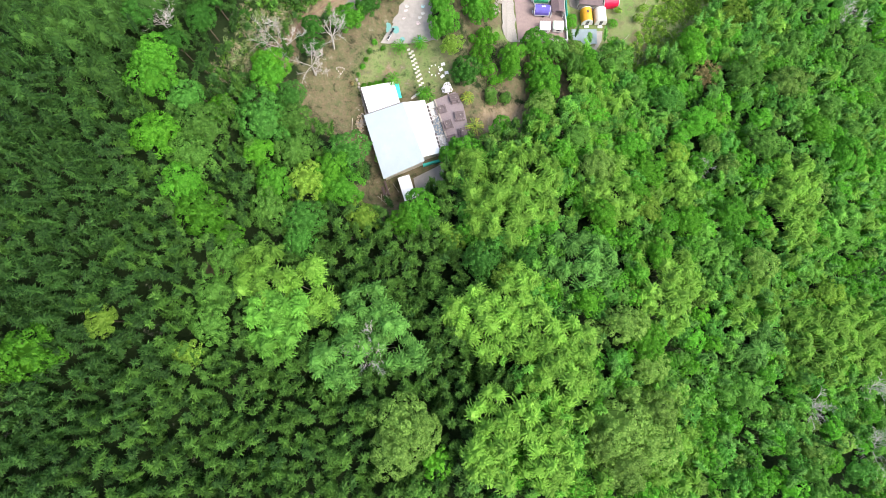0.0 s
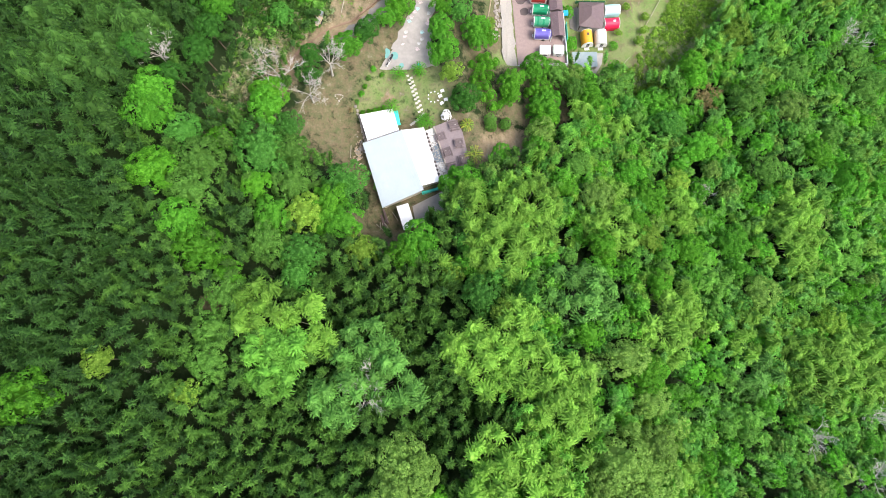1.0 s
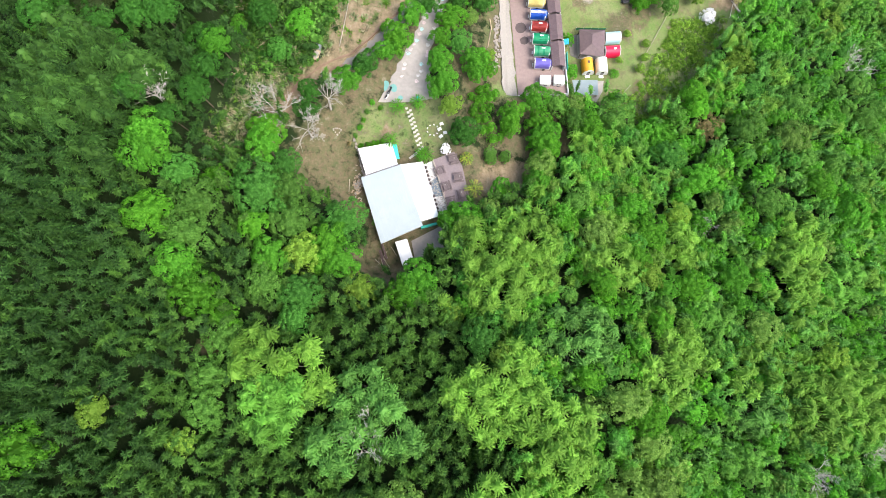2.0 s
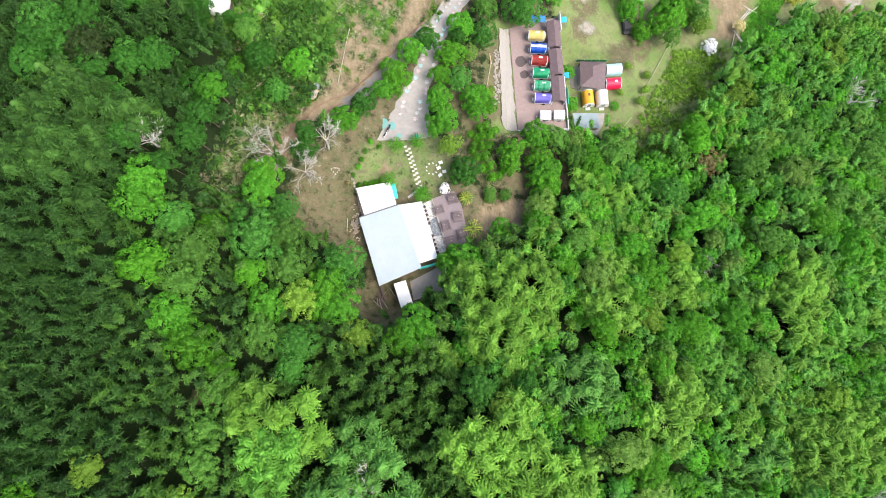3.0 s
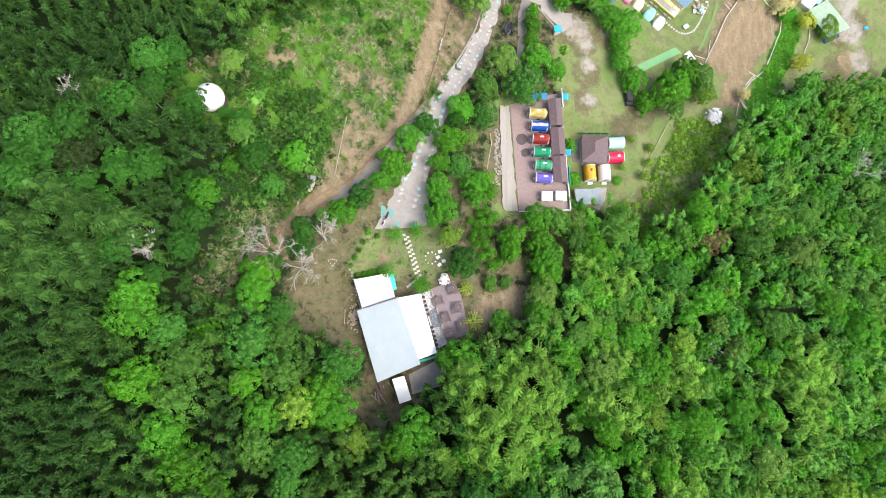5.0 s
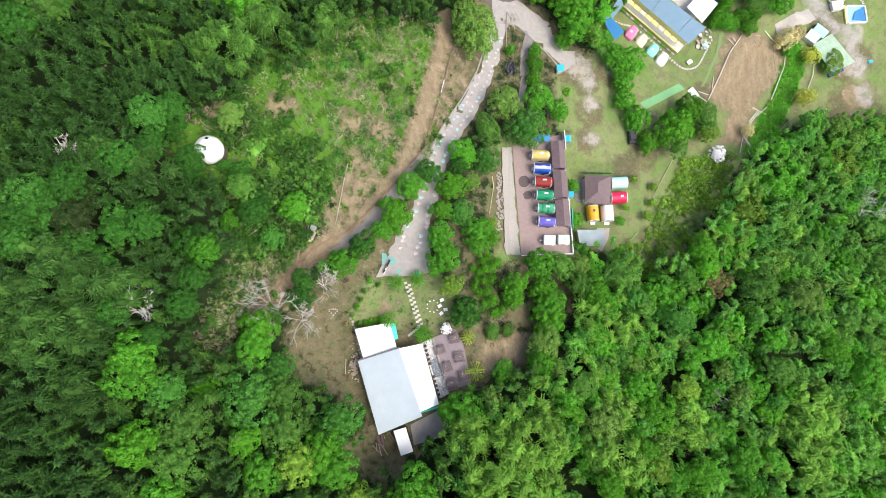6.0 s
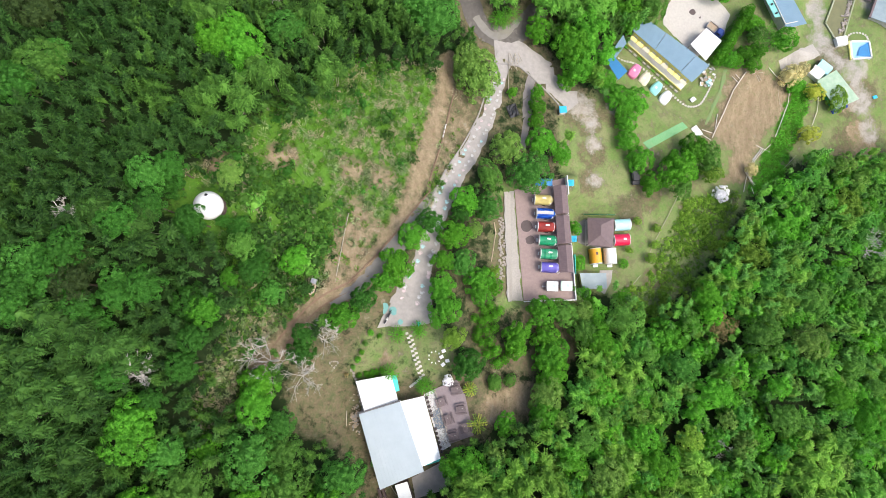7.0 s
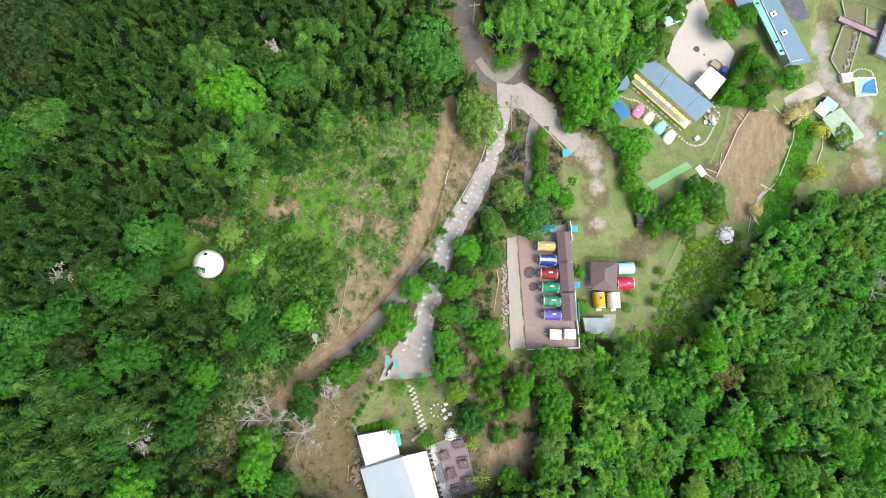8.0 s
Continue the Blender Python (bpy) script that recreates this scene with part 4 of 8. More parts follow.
def dead_tree(x, y, tall, reach, lean, seed, z=None):
    """A bare grey tree: a forked trunk and thinning boughs and twigs."""
    rng = np.random.default_rng(seed)
    base = thing("dead_tree", x, y, H(x, y) if z is None else z, 0, "leafless dead tree with bleached grey branches", "dead tree")
    limbs, twigs = [], []
    top = np.array((lean[0] * 0.3, lean[1] * 0.3, tall * 0.55))

    def grow(p, d, length, r, depth):
        q = p
        for s in range(3):
            d = unit(d + rng.normal(0, 0.16, 3))
            n = q + d * length / 3
            (limbs if depth < 2 else twigs).append((q, n, r * (1 - 0.2 * s), r * (0.8 - 0.2 * s)))
            q = n
            if depth < 3:
                for _ in range(2 if s else 1):
                    side = rng.normal(0, 1, 3)
                    side[2] = abs(side[2]) * 0.5
                    grow(q, unit(d * 0.8 + unit(side) * 0.8), length * 0.55, max(r * 0.55, 0.022), depth + 1)

    for i in range(6):
        a = i * 1.0472 + rng.uniform(-0.3, 0.3)
        d = unit(np.array((math.cos(a) * reach + lean[0], math.sin(a) * reach + lean[1], tall * 0.40)))
        grow(top, d, reach * 0.82, 0.075, 0 if i < 3 else 1)
    for name, rows in (("trunk", [((0, 0, -0.5), top, 0.22, 0.15)]), ("branching", limbs), ("brushwood", twigs)):
        me = mesh_of(name, *sticks(rows, 4 if name == "trunk" else 3))
        me.materials.append(M["deadwood"])
        new(name, me).parent = base
    return base


def plume_tree(kind, x, y, r, tall, label):
    """A clump of bamboo: canes and their arching leafy tops."""
    STANDS.append((x, y, r * 0.8))
    base = thing("bamboo_clump", x, y, H(x, y), RNG.uniform(0, 360), label, "bamboo", "bamboo clumps of the hillside")
    n = int(1.45 * r * r) + 5
    rad, a = r * np.sqrt(RNG.uniform(0, 1, n)), RNG.uniform(0, 2 * math.pi, n)
    top = tall - 3.4 - 0.25 * rad**1.2 + RNG.normal(0, 0.5, n)
    pl = np.stack([rad * np.cos(a), rad * np.sin(a), top, RNG.uniform(0.85, 1.25, n), a + RNG.normal(0, 0.6, n), 0.05 + 0.06 * rad], 1)
    me = mesh_of("foliage", *scatter(BROAD_PLUMES, pl, RNG))
    me.materials.append(M[kind])
    me.attributes.new("tone", "FLOAT", "POINT").data.foreach_set("value", np.concatenate(TONES).astype(np.float32))
    new("foliage", me).parent = base
    for i in range(0, n, 4):
        part("cane", rod(bmesh.new(), (0.35 * rad[i] * math.cos(a[i]), 0.35 * rad[i] * math.sin(a[i]), -0.3), (pl[i][0], pl[i][1], max(0.5, top[i] + 2)), 0.07, 0.04, 5), "pole", base)
    return base


PLUMES = [plume_shape(RNG) for _ in range(8)]
BROAD_PLUMES = [frond_shape(RNG) for _ in range(8)]


def cone_shape(rng, tall=2.6, wide=0.75, count=240):
    """A clipped cone of small upright leaves round a solid heart."""
    pieces = [lump(np.array((0, 0, tall * k)), wide * (1.05 - 0.75 * k), rng, 3, 7) for k in (0.25, 0.5, 0.75)]
    k = rng.uniform(0.05, 1, count)
    a = rng.uniform(0, 6.28, count)
    r = wide * np.sqrt(1 - k) * 1.05
    pos = np.stack([r * np.cos(a), r * np.sin(a), tall * k], 1)
    out = unit(np.stack([np.cos(a), np.sin(a), np.full(count, 0.9)], 1) + rng.normal(0, 0.3, (count, 3)))
    pieces.append(leaves(pos, out, np.full(count, 0.24), np.full(count, 0.11), rng))
    return join(*pieces)


CONES = []
for variant in range(3):
    CONES.append(mesh_of("crown", *cone_shape(RNG)))
    CONES[-1].materials.append(M["leaf_lime"])


def conifer(x, y, k=1.0):
    base = thing("conifer", x, y, H(x, y), RNG.uniform(0, 360), "small clipped yellow-green conifer", "conifer", "clipped conifers in the grove")
    t = new("trunk", TRUNK)
    t.parent = base
    t.matrix_basis = Matrix.Diagonal((0.3, 0.3, 0.15, 1))
    c = new("crown", CONES[int(RNG.integers(3))])
    c.parent = base
    c.matrix_basis = pose(0, 0, 0.1) @ Matrix.Diagonal((1.25 * k, 1.25 * k, k, 1))

# trees round the house and the slope west of it
tree("lime", -45.3, 29.6, 3.8, 9.0)
tree("lime", -37.8, 17.2, 4.1, 9.0)
tree("green", -40.8, 21.6, 3.7, 9.0)
tree("green", -28.4, 23.2, 3.4, 8.0)
tree("lime", -33.8, 14.0, 2.5, 7.0)
tree("green", -46.8, 39.6, 4.2, 9.0)
tree("lime", -30.9, 46.2, 3.5, 7.0)
tree("lime", -37.8, 36.5, 2.5, 6.0)
tree("blue", -31.3, 35.1, 5.4, 10.0)
tree("pale", -26.6, 35.5, 3.8, 9.0)
tree("pale", -39.6, 31.8, 4.7, 9.0)
tree("pale", -40.2, 26.8, 4.0, 9.0)
tree("blue", -42.2, 36.8, 3.3, 8.0)
tree("lime", -31.2, 28.6, 2.6, 8.0)
tree("pale", -26.1, 29.7, 4.3, 9.0)
tree("yellow", -23.5, 24.2, 3.6, 9.0)
tree("blue", -17.5, 30.5, 4.4, 10.0)
tree("lime", -20.0, 25.6, 4.2, 9.0)
tree("green", -17.0, 23.2, 3.4, 9.0)
tree("pale", -28.9, 18.8, 3.5, 8.0)
tree("blue", -23.2, 17.1, 3.8, 9.0)
tree("blue", -23.6, 13.1, 2.9, 8.0)
tree("yellow", -14.2, 18.4, 3.4, 7.0)
tree("green", -3.9, 19.5, 4.2, 9.0)
tree("lime", -6.8, 17.8, 3.0, 8.0)
tree("green", 4.3, 31.5, 4.0, 8.0)
tree("lime", 1.7, 31.5, 2.4, 6.0)
tree("pale", 1.6, 14.1, 3.0, 7.0)
tree("yellow", 2.1, 14.6, 2.6, 7.0)
tree("yellow", -48.8, 0.3, 2.6, 8.0)
tree("yellow", -37.3, -4.5, 2.3, 8.0)
tree("pale", -34.8, -0.1, 3.3, 8.0)
tree("lime", -57.0, -4.4, 4.4, 9.0)
tree("olive", -5.9, -13.9, 4.4, 11.0)
tree("olive", -6.7, -18.0, 4.1, 11.0)
tree("olive", -3.2, -15.4, 3.4, 11.0)
tree("olive", 27.8, -16.3, 5.6, 12.0)
tree("olive", 32.9, -19.3, 5.2, 12.0)
tree("olive", 28.1, -22.3, 4.5, 11.0)
tree("olive", 34.8, -14.8, 4.1, 11.0)
tree("olive", 24.6, -18.4, 3.3, 10.0)
tree("lime", 34.4, -3.5, 3.5, 10.0)
tree("olive", 34.7, -7.2, 3.3, 10.0)
tree("pale", -12.4, 31.6, 0.9, 3.0)
tree("pale", -35.2, 4.6, 3.2, 7.0)
tree("pale", -33.8, 10.3, 3.8, 7.0)
# low shrubs round the garden
for kind, row in (("green", (-13.4, 54.7, 0.63, 1.4)), ("pale", (-14.3, 52.8, 0.63, 1.3)), ("lime", (-15.0, 51.2, 0.56, 1.2)), ("green", (-15.7, 49.8, 0.63, 1.2)), ("pale", (-16.6, 48.4, 0.56, 1.2)), ("rust", (-17.9, 47.0, 0.56, 1.2)),
                  ("lime", (-11.9, 54.1, 0.56, 1.2)), ("green", (-7.9, 54.6, 0.56, 1.2)), ("lime", (-4.7, 54.9, 0.63, 1.3)), ("pale", (9.8, 45.0, 1.4, 2.0)), ("pale", (12.7, 45.6, 1.4, 2.0))):
    tree(kind, *row)
# row along the painted lane, and the grove east of it
tree("dark", -2.7, 75.4, 2.5, 5.0)
tree("green", -5.8, 72.4, 2.8, 5.0)
tree("lime", -8.6, 66.8, 3.3, 5.0)
tree("green", -10.7, 63.9, 2.2, 5.0)
tree("dark", -14.4, 60.9, 2.7, 5.0)
tree("green", -18.3, 57.7, 3.1, 5.0)
tree("green", 4.0, 80.2, 2.9, 5.0)
tree("dark", 3.1, 77.3, 2.0, 4.0)
tree("lime", 1.8, 73.0, 3.0, 5.0)
tree("lime", -0.2, 68.0, 2.1, 5.0)
tree("blue", 3.4, 67.9, 2.8, 5.0)
tree("green", -0.4, 63.3, 2.6, 5.0)
tree("green", 0.2, 59.4, 3.2, 5.0)
tree("blue", 8.6, 79.3, 3.3, 5.0)
tree("olive", 5.9, 74.5, 1.8, 3.5)
tree("green", 6.5, 64.4, 2.9, 5.0)
tree("lime", 9.6, 63.3, 1.8, 4.0)
tree("green", 6.9, 61.5, 2.1, 5.0)
tree("yellow", 1.7, 53.8, 2.3, 5.0)
tree("dark", 4.4, 48.9, 3.1, 5.0)
tree("green", -1.4, 56.6, 1.2, 3.5)
tree("yellow", 9.5, 66.1, 1.5, 4.0)
tree("lime", 13.9, 54.1, 2.9, 5.0)
tree("lime", 13.9, 51.5, 2.0, 4.0)
tree("green", 19.3, 58.7, 3.2, 5.0)
tree("pale", 24.1, 58.5, 3.0, 6.0)
tree("lime", 20.3, 53.3, 3.0, 5.0)
tree("green", 21.1, 50.3, 3.4, 6.0)
tree("lime", 20.9, 46.8, 3.9, 6.0)
tree("olive", 19.4, 42.6, 3.8, 7.0)
tree("green", 18.6, 38.8, 3.4, 7.0)
tree("green", 11.5, 37.9, 2.4, 5.0)
tree("pale", 9.5, 45.6, 1.5, 3.0)
tree("pale", 37.6, 56.5, 5.7, 8.0)
tree("lime", 30.9, 53.0, 3.8, 8.0)
tree("olive", 28.0, 58.4, 2.9, 6.0)
tree("pale", 28.1, 54.6, 3.1, 7.0)
tree("green", 45.4, 52.4, 5.1, 8.0)
tree("blue", 37.8, 49.3, 3.2, 7.0)
tree("green", 30.2, 62.6, 1.6, 3.0)
tree("lime", 30.2, 60.9, 1.7, 3.0)
tree("green", 31.5, 58.2, 2.7, 5.0)
tree("green", 28.9, 77.0, 1.5, 3.0)
tree("green", 29.0, 69.1, 2.0, 3.0)
# hedges and trees between lane and camping terrace
tree("olive", 12.8, 91.6, 3.7, 7.0)
tree("blue", 17.4, 86.9, 4.8, 7.0)
tree("green", 20.4, 93.9, 3.3, 6.0)
tree("green", 24.8, 91.9, 2.4, 5.0)
tree("lime", 20.1, 105.4, 1.7, 3.0)
tree("lime", 19.9, 102.2, 2.0, 3.5)
tree("lime", 19.7, 99.3, 1.7, 3.0)
tree("lime", 14.5, 105.0, 1.2, 2.5)
tree("olive", 6.7, 106.5, 5.3, 8.0)
tree("olive", 5.0, 109.0, 3.5, 8.0)
tree("pale", 9.1, 85.4, 3.1, 6.0)
# woods round the junction
tree("blue", -4.4, 120.1, 5.8, 10.0)
tree("blue", -1.7, 115.9, 4.8, 10.0)
tree("lime", -39.3, 104.9, 3.6, 9.0)
tree("lime", 20.5, 119.4, 3.1, 5.0)
tree("green", 31.2, 118.6, 6.2, 10.0)
tree("lime", 27.4, 115.9, 4.6, 9.0)
tree("green", 29.4, 112.7, 4.6, 8.0)
tree("lime", 26.9, 109.2, 2.3, 4.0)
tree("lime", 42.1, 129.6, 4.1, 8.0)
tree("pale", 49.4, 131.1, 4.3, 7.0)
tree("green", 36.2, 110.0, 2.7, 4.0)
tree("green", 42.2, 105.5, 3.9, 5.0)
tree("green", 38.5, 106.7, 2.9, 5.0)
tree("green", 40.8, 101.2, 2.7, 4.0)
tree("green", 40.9, 96.8, 2.6, 4.0)
tree("green", 43.9, 92.5, 3.2, 4.0)
tree("lime", 46.5, 87.4, 2.7, 4.0)
tree("lime", 52.0, 90.3, 4.5, 8.0)
tree("pale", 52.8, 86.1, 2.7, 6.0)
tree("lime", 56.7, 95.5, 3.5, 6.0)
tree("pale", 60.5, 93.9, 3.7, 6.0)
tree("yellow", 61.2, 90.1, 2.5, 5.0)
tree("green", 66.0, 137.0, 4.1, 6.0)
tree("green", 72.4, 139.2, 2.9, 5.0)
tree("lime", 75.3, 121.1, 2.2, 3.0)
tree("green", 82.1, 124.0, 3.2, 4.0)
tree("lime", 74.8, 127.8, 2.6, 3.0)
tree("lime", 70.3, 118.6, 1.8, 2.5)
tree("lime", 73.9, 117.9, 2.2, 3.0)
tree("straw", 84.9, 116.1, 3.1, 4.0)
tree("straw", 87.7, 117.9, 2.0, 4.0)
tree("gold", 91.0, 112.4, 2.4, 4.0)
tree("gold", 88.8, 101.6, 2.6, 4.0)
tree("yellow", 97.2, 111.1, 3.1, 4.0)
tree("straw", 72.6, 92.1, 1.7, 3.0)
tree("green", 86.2, 114.2, 2.3, 3.0)
tree("blossom", 64.2, 85.9, 2.0, 3.0)
tree("blossom", 0.8, 46.0, 1.1, 2.5)
tree("yellow", 42.7, 78.6, 1.0, 2.0)
tree("yellow", 47.7, 77.3, 1.1, 2.0)
tree("yellow", 47.0, 73.5, 1.2, 2.5)
tree("yellow", 45.5, 70.4, 1.3, 2.5)
tree("yellow", 40.6, 72.2, 0.9, 2.0)
tree("green", 63.0, 34.0, 3.6, 8.0)
tree("lime", 62.6, 38.0, 2.8, 7.0)
# garden trees behind the lodge
tree("pale", 75.0, 124.8, 2.4, 4.0)
tree("lime", 72.0, 120.6, 1.9, 3.0)
tree("green", 68.4, 119.2, 2.2, 3.0)
# slope around the white dome
tree("dark", -43.4, 78.7, 2.5, 6.0)
tree("dark", -41.0, 71.6, 2.7, 6.0)
tree("dark", -36.6, 73.4, 1.2, 3.0)
tree("green", -35.2, 63.8, 1.8, 5.0)
tree("dark", -57.7, 63.9, 4.3, 9.0)
tree("dark", -34.3, 72.0, 2.2, 4.0)
tree("dark", -31.8, 67.4, 2.6, 4.0)
tree("blue", -29.5, 61.8, 2.4, 4.0)
tree("green", -26.0, 67.4, 2.6, 4.0)
tree("rust", 58.4, 55.2, 3.7, 8.0)
tree("green", 48.0, 53.5, 3.9, 8.0)
# dull trees at the top of the slope, bright bamboo among the dark
tree("moss", -61.8, 114.7, 5.0, 9.0)
tree("moss", -65.3, 110.9, 4.1, 9.0)
tree("moss", -64.2, 105.7, 4.0, 9.0)
tree("moss", -67.6, 107.6, 3.8, 8.0)
tree("moss", -67.2, 114.9, 4.2, 9.0)
tree("green", -37.0, 107.3, 3.2, 9.0)
tree("blue", -60.4, 98.6, 2.4, 8.0)
tree("dark", -66.8, 93.9, 2.8, 7.0)
tree("dark", -52.1, 56.5, 3.1, 7.0)
tree("blue", -49.7, 62.9, 2.9, 7.0)
tree("moss", -54.6, 65.8, 3.2, 7.0)
tree("dark", -39.7, 59.7, 3.5, 7.0)
# further crowns of the western slope and the eastern wood
tree("green", -35.0, 104.1, 4.9, 9.5)
tree("blue", -28.0, 108.2, 3.9, 9.5)
tree("pale", -62.3, 96.2, 4.4, 9.5)
tree("dark", -64.0, 92.0, 3.0, 9.5)
tree("blue", -45.6, 79.3, 3.3, 9.5)
tree("dark", -42.3, 80.8, 2.6, 9.5)
tree("dark", -48.4, 78.7, 1.3, 6.0)
tree("dark", -48.6, 71.9, 3.1, 9.5)
tree("dark", -39.2, 72.6, 2.5, 9.5)
tree("blue", -60.1, 65.7, 3.6, 9.5)
tree("dark", -60.3, 62.4, 3.2, 9.5)
tree("dark", -61.0, 59.2, 2.6, 9.5)
tree("moss", -54.4, 62.5, 3.4, 9.5)
tree("dark", -53.4, 59.1, 2.8, 9.5)
tree("dark", -48.4, 60.7, 2.5, 9.5)
tree("dark", -44.1, 61.9, 2.3, 9.5)
tree("green", -37.3, 58.8, 2.7, 9.5)
tree("pale", -56.4, 57.5, 2.0, 9.5)
tree("dark", -38.8, 54.4, 2.5, 9.5)
tree("dark", -40.1, 50.2, 2.6, 9.5)
tree("dark", -48.9, 49.0, 2.7, 9.5)
tree("dark", -43.5, 45.4, 2.0, 9.5)
tree("green", -46.1, 42.9, 3.4, 9.5)
tree("green", -30.8, 43.2, 3.3, 9.5)
tree("blue", -26.9, 40.0, 2.9, 9.5)
tree("olive", -34.3, 80.4, 2.4, 9.5)
tree("pale", -32.2, 68.9, 2.4, 9.5)
tree("dark", -30.5, 65.2, 2.4, 9.5)
tree("dark", -24.1, 54.6, 2.1, 6.0)
tree("dark", -24.6, 51.6, 2.5, 6.0)
tree("dark", -44.5, 74.6, 2.6, 9.5)
tree("dark", -54.7, 67.7, 3.0, 9.5)
tree("dark", -45.2, 62.4, 2.5, 9.5)
tree("pale", 66.3, 54.2, 4.5, 11.0)
tree("olive", 75.9, 52.5, 4.3, 11.0)
tree("green", 75.3, 77.8, 5.5, 8.0)
tree("yellow", 67.7, 71.4, 4.4, 8.0)
tree("yellow", 92.6, 83.5, 4.7, 8.0)
tree("pale", 78.6, 61.3, 4.8, 11.0)
tree("lime", 54.8, 61.5, 3.3, 11.0)
tree("lime", 79.9, 41.7, 2.9, 11.0)
tree("blue", 6.8, 10.1, 3.7, 11.0)
tree("dark", 13.9, 10.5, 2.4, 11.0)
tree("yellow", 9.7, 7.4, 2.1, 11.0)
tree("olive", 29.0, 29.0, 3.8, 11.0)
tree("lime", 40.2, 30.2, 4.3, 11.0)
tree("yellow", 47.4, 34.1, 3.0, 11.0)
tree("lime", 36.5, 23.9, 3.2, 11.0)
tree("pale", 67.4, 37.6, 3.4, 11.0)
tree("lime", 38.9, 12.8, 2.5, 11.0)
tree("yellow", 38.4, 21.6, 3.0, 11.0)
tree("olive", 62.2, 11.6, 3.9, 11.0)
tree("lime", 46.9, 19.4, 3.3, 11.0)
tree("yellow", 77.2, 5.7, 3.4, 11.0)
tree("olive", 30.0, -0.1, 3.8, 11.0)
tree("lime", 28.6, 19.7, 2.6, 11.0)
tree("green", 57.5, 21.6, 3.6, 11.0)
tree("green", 53.7, 42.6, 3.6, 11.0)
tree("green", 88.7, 36.0, 4.5, 11.0)
tree("pale", 98.9, 60.2, 5.0, 11.0)
tree("blue", 48.3, 47.6, 3.6, 11.0)
tree("green", 37.3, 35.0, 3.3, 11.0)
tree("pale", 25.7, 35.7, 2.9, 11.0)
# bare trees
dead_tree(-21.2, 53.0, 7, 3.4, (1.2, 1.6), 5)
dead_tree(-29.2, 49.9, 7, 4.5, (-1.0, 0.8), 21)
dead_tree(-24.6, 47.6, 7, 3.4, (0.6, -0.4), 22)
dead_tree(-46.3, 49.1, 9, 3.6, (0.0, 0.5), 8)
dead_tree(-11.8, -4.6, 11, 4.0, (0.0, 0.0), 9)
dead_tree(69.0, -15.8, 11, 3.6, (0.5, 0.3), 10)
dead_tree(84.2, -12.8, 11, 3.2, (0.8, 0.2), 12)
dead_tree(81.8, -23.8, 11, 5.0, (0.5, 0.3), 13)
dead_tree(97.7, 72.9, 10, 4.0, (0.5, 0.3), 14)
dead_tree(-56.0, 73.2, 8, 2.2, (-0.5, 0.3), 15)
dead_tree(-30.4, 114.1, 9, 2.0, (0.0, 0.3), 16)
dead_tree(53.7, 32.5, 9, 2.6, (0.0, 0.0), 17)
# bamboo clumps
LIMEB, MIDB = "arching lime-green bamboo clump with feathery tops", "tall green bamboo clump with feathery tops"
plume_tree("bamboo_lime", 14.9, 25.6, 5.4, 11.0, LIMEB)
plume_tree("bamboo_lime", 8.6, 23.1, 4.6, 11.0, LIMEB)
plume_tree("bamboo_lime", 10.4, 17.8, 4.5, 11.0, LIMEB)
plume_tree("bamboo_lime", 6.3, 27.0, 3.8, 9.0, LIMEB)
plume_tree("bamboo_lime", 16.8, 21.5, 3.7, 10.0, LIMEB)
plume_tree("bamboo_lime", 7.6, 0.3, 4.7, 11.0, LIMEB)
plume_tree("bamboo_lime", 12.9, -1.5, 4.2, 11.0, LIMEB)
plume_tree("bamboo_lime", 10.6, 4.9, 4.3, 11.0, LIMEB)
plume_tree("bamboo_lime", 4.1, 1.2, 3.2, 10.0, LIMEB)
plume_tree("bamboo_lime", 17.9, -7.5, 4.2, 11.0, LIMEB)
plume_tree("bamboo_lime", 20.2, -3.2, 3.3, 11.0, LIMEB)
plume_tree("bamboo_lime", 8.6, -15.0, 4.7, 12.0, LIMEB)
plume_tree("bamboo_lime", 6.9, -18.7, 3.6, 12.0, LIMEB)
plume_tree("bamboo_lime", 14.4, -19.2, 3.5, 12.0, LIMEB)
plume_tree("bamboo_lime", -21.0, 4.7, 4.2, 10.0, LIMEB)
plume_tree("bamboo_light", -25.3, 1.1, 4.1, 10.0, LIMEB)
plume_tree("bamboo_lime", -27.3, 7.2, 3.7, 10.0, LIMEB)
plume_tree("bamboo_light", -24.2, -2.2, 2.9, 10.0, LIMEB)
plume_tree("bamboo_lime", 40.5, 9.5, 5.1, 10.0, LIMEB)
plume_tree("bamboo_lime", 30.7, 23.3, 4.4, 10.0, LIMEB)
plume_tree("bamboo_lime", 70.0, 22.2, 6.2, 11.0, LIMEB)
plume_tree("bamboo_lime", 71.2, -5.0, 7.3, 11.0, LIMEB)
plume_tree("bamboo_lime", 79.3, -0.7, 6.9, 11.0, LIMEB)
plume_tree("bamboo_lime", 84.0, -4.1, 6.5, 11.0, LIMEB)
plume_tree("bamboo_light", 12.8, 126.5, 4.5, 8.0, MIDB)
plume_tree("bamboo_light", 16.8, 132.1, 4.4, 8.0, MIDB)
plume_tree("bamboo_light", 25.0, 127.7, 6.0, 10.0, LIMEB)
plume_tree("bamboo_light", 30.0, 127.1, 6.1, 10.0, LIMEB)
plume_tree("bamboo_light", 34.0, 131.4, 5.4, 10.0, LIMEB)
PALEB = "mid-green bamboo clump rising out of the dark wood"
plume_tree("bamboo_wood", -48.2, 52.0, 3.0, 9.0, PALEB)
plume_tree("bamboo_wood", -60.2, 45.3, 3.1, 9.0, PALEB)
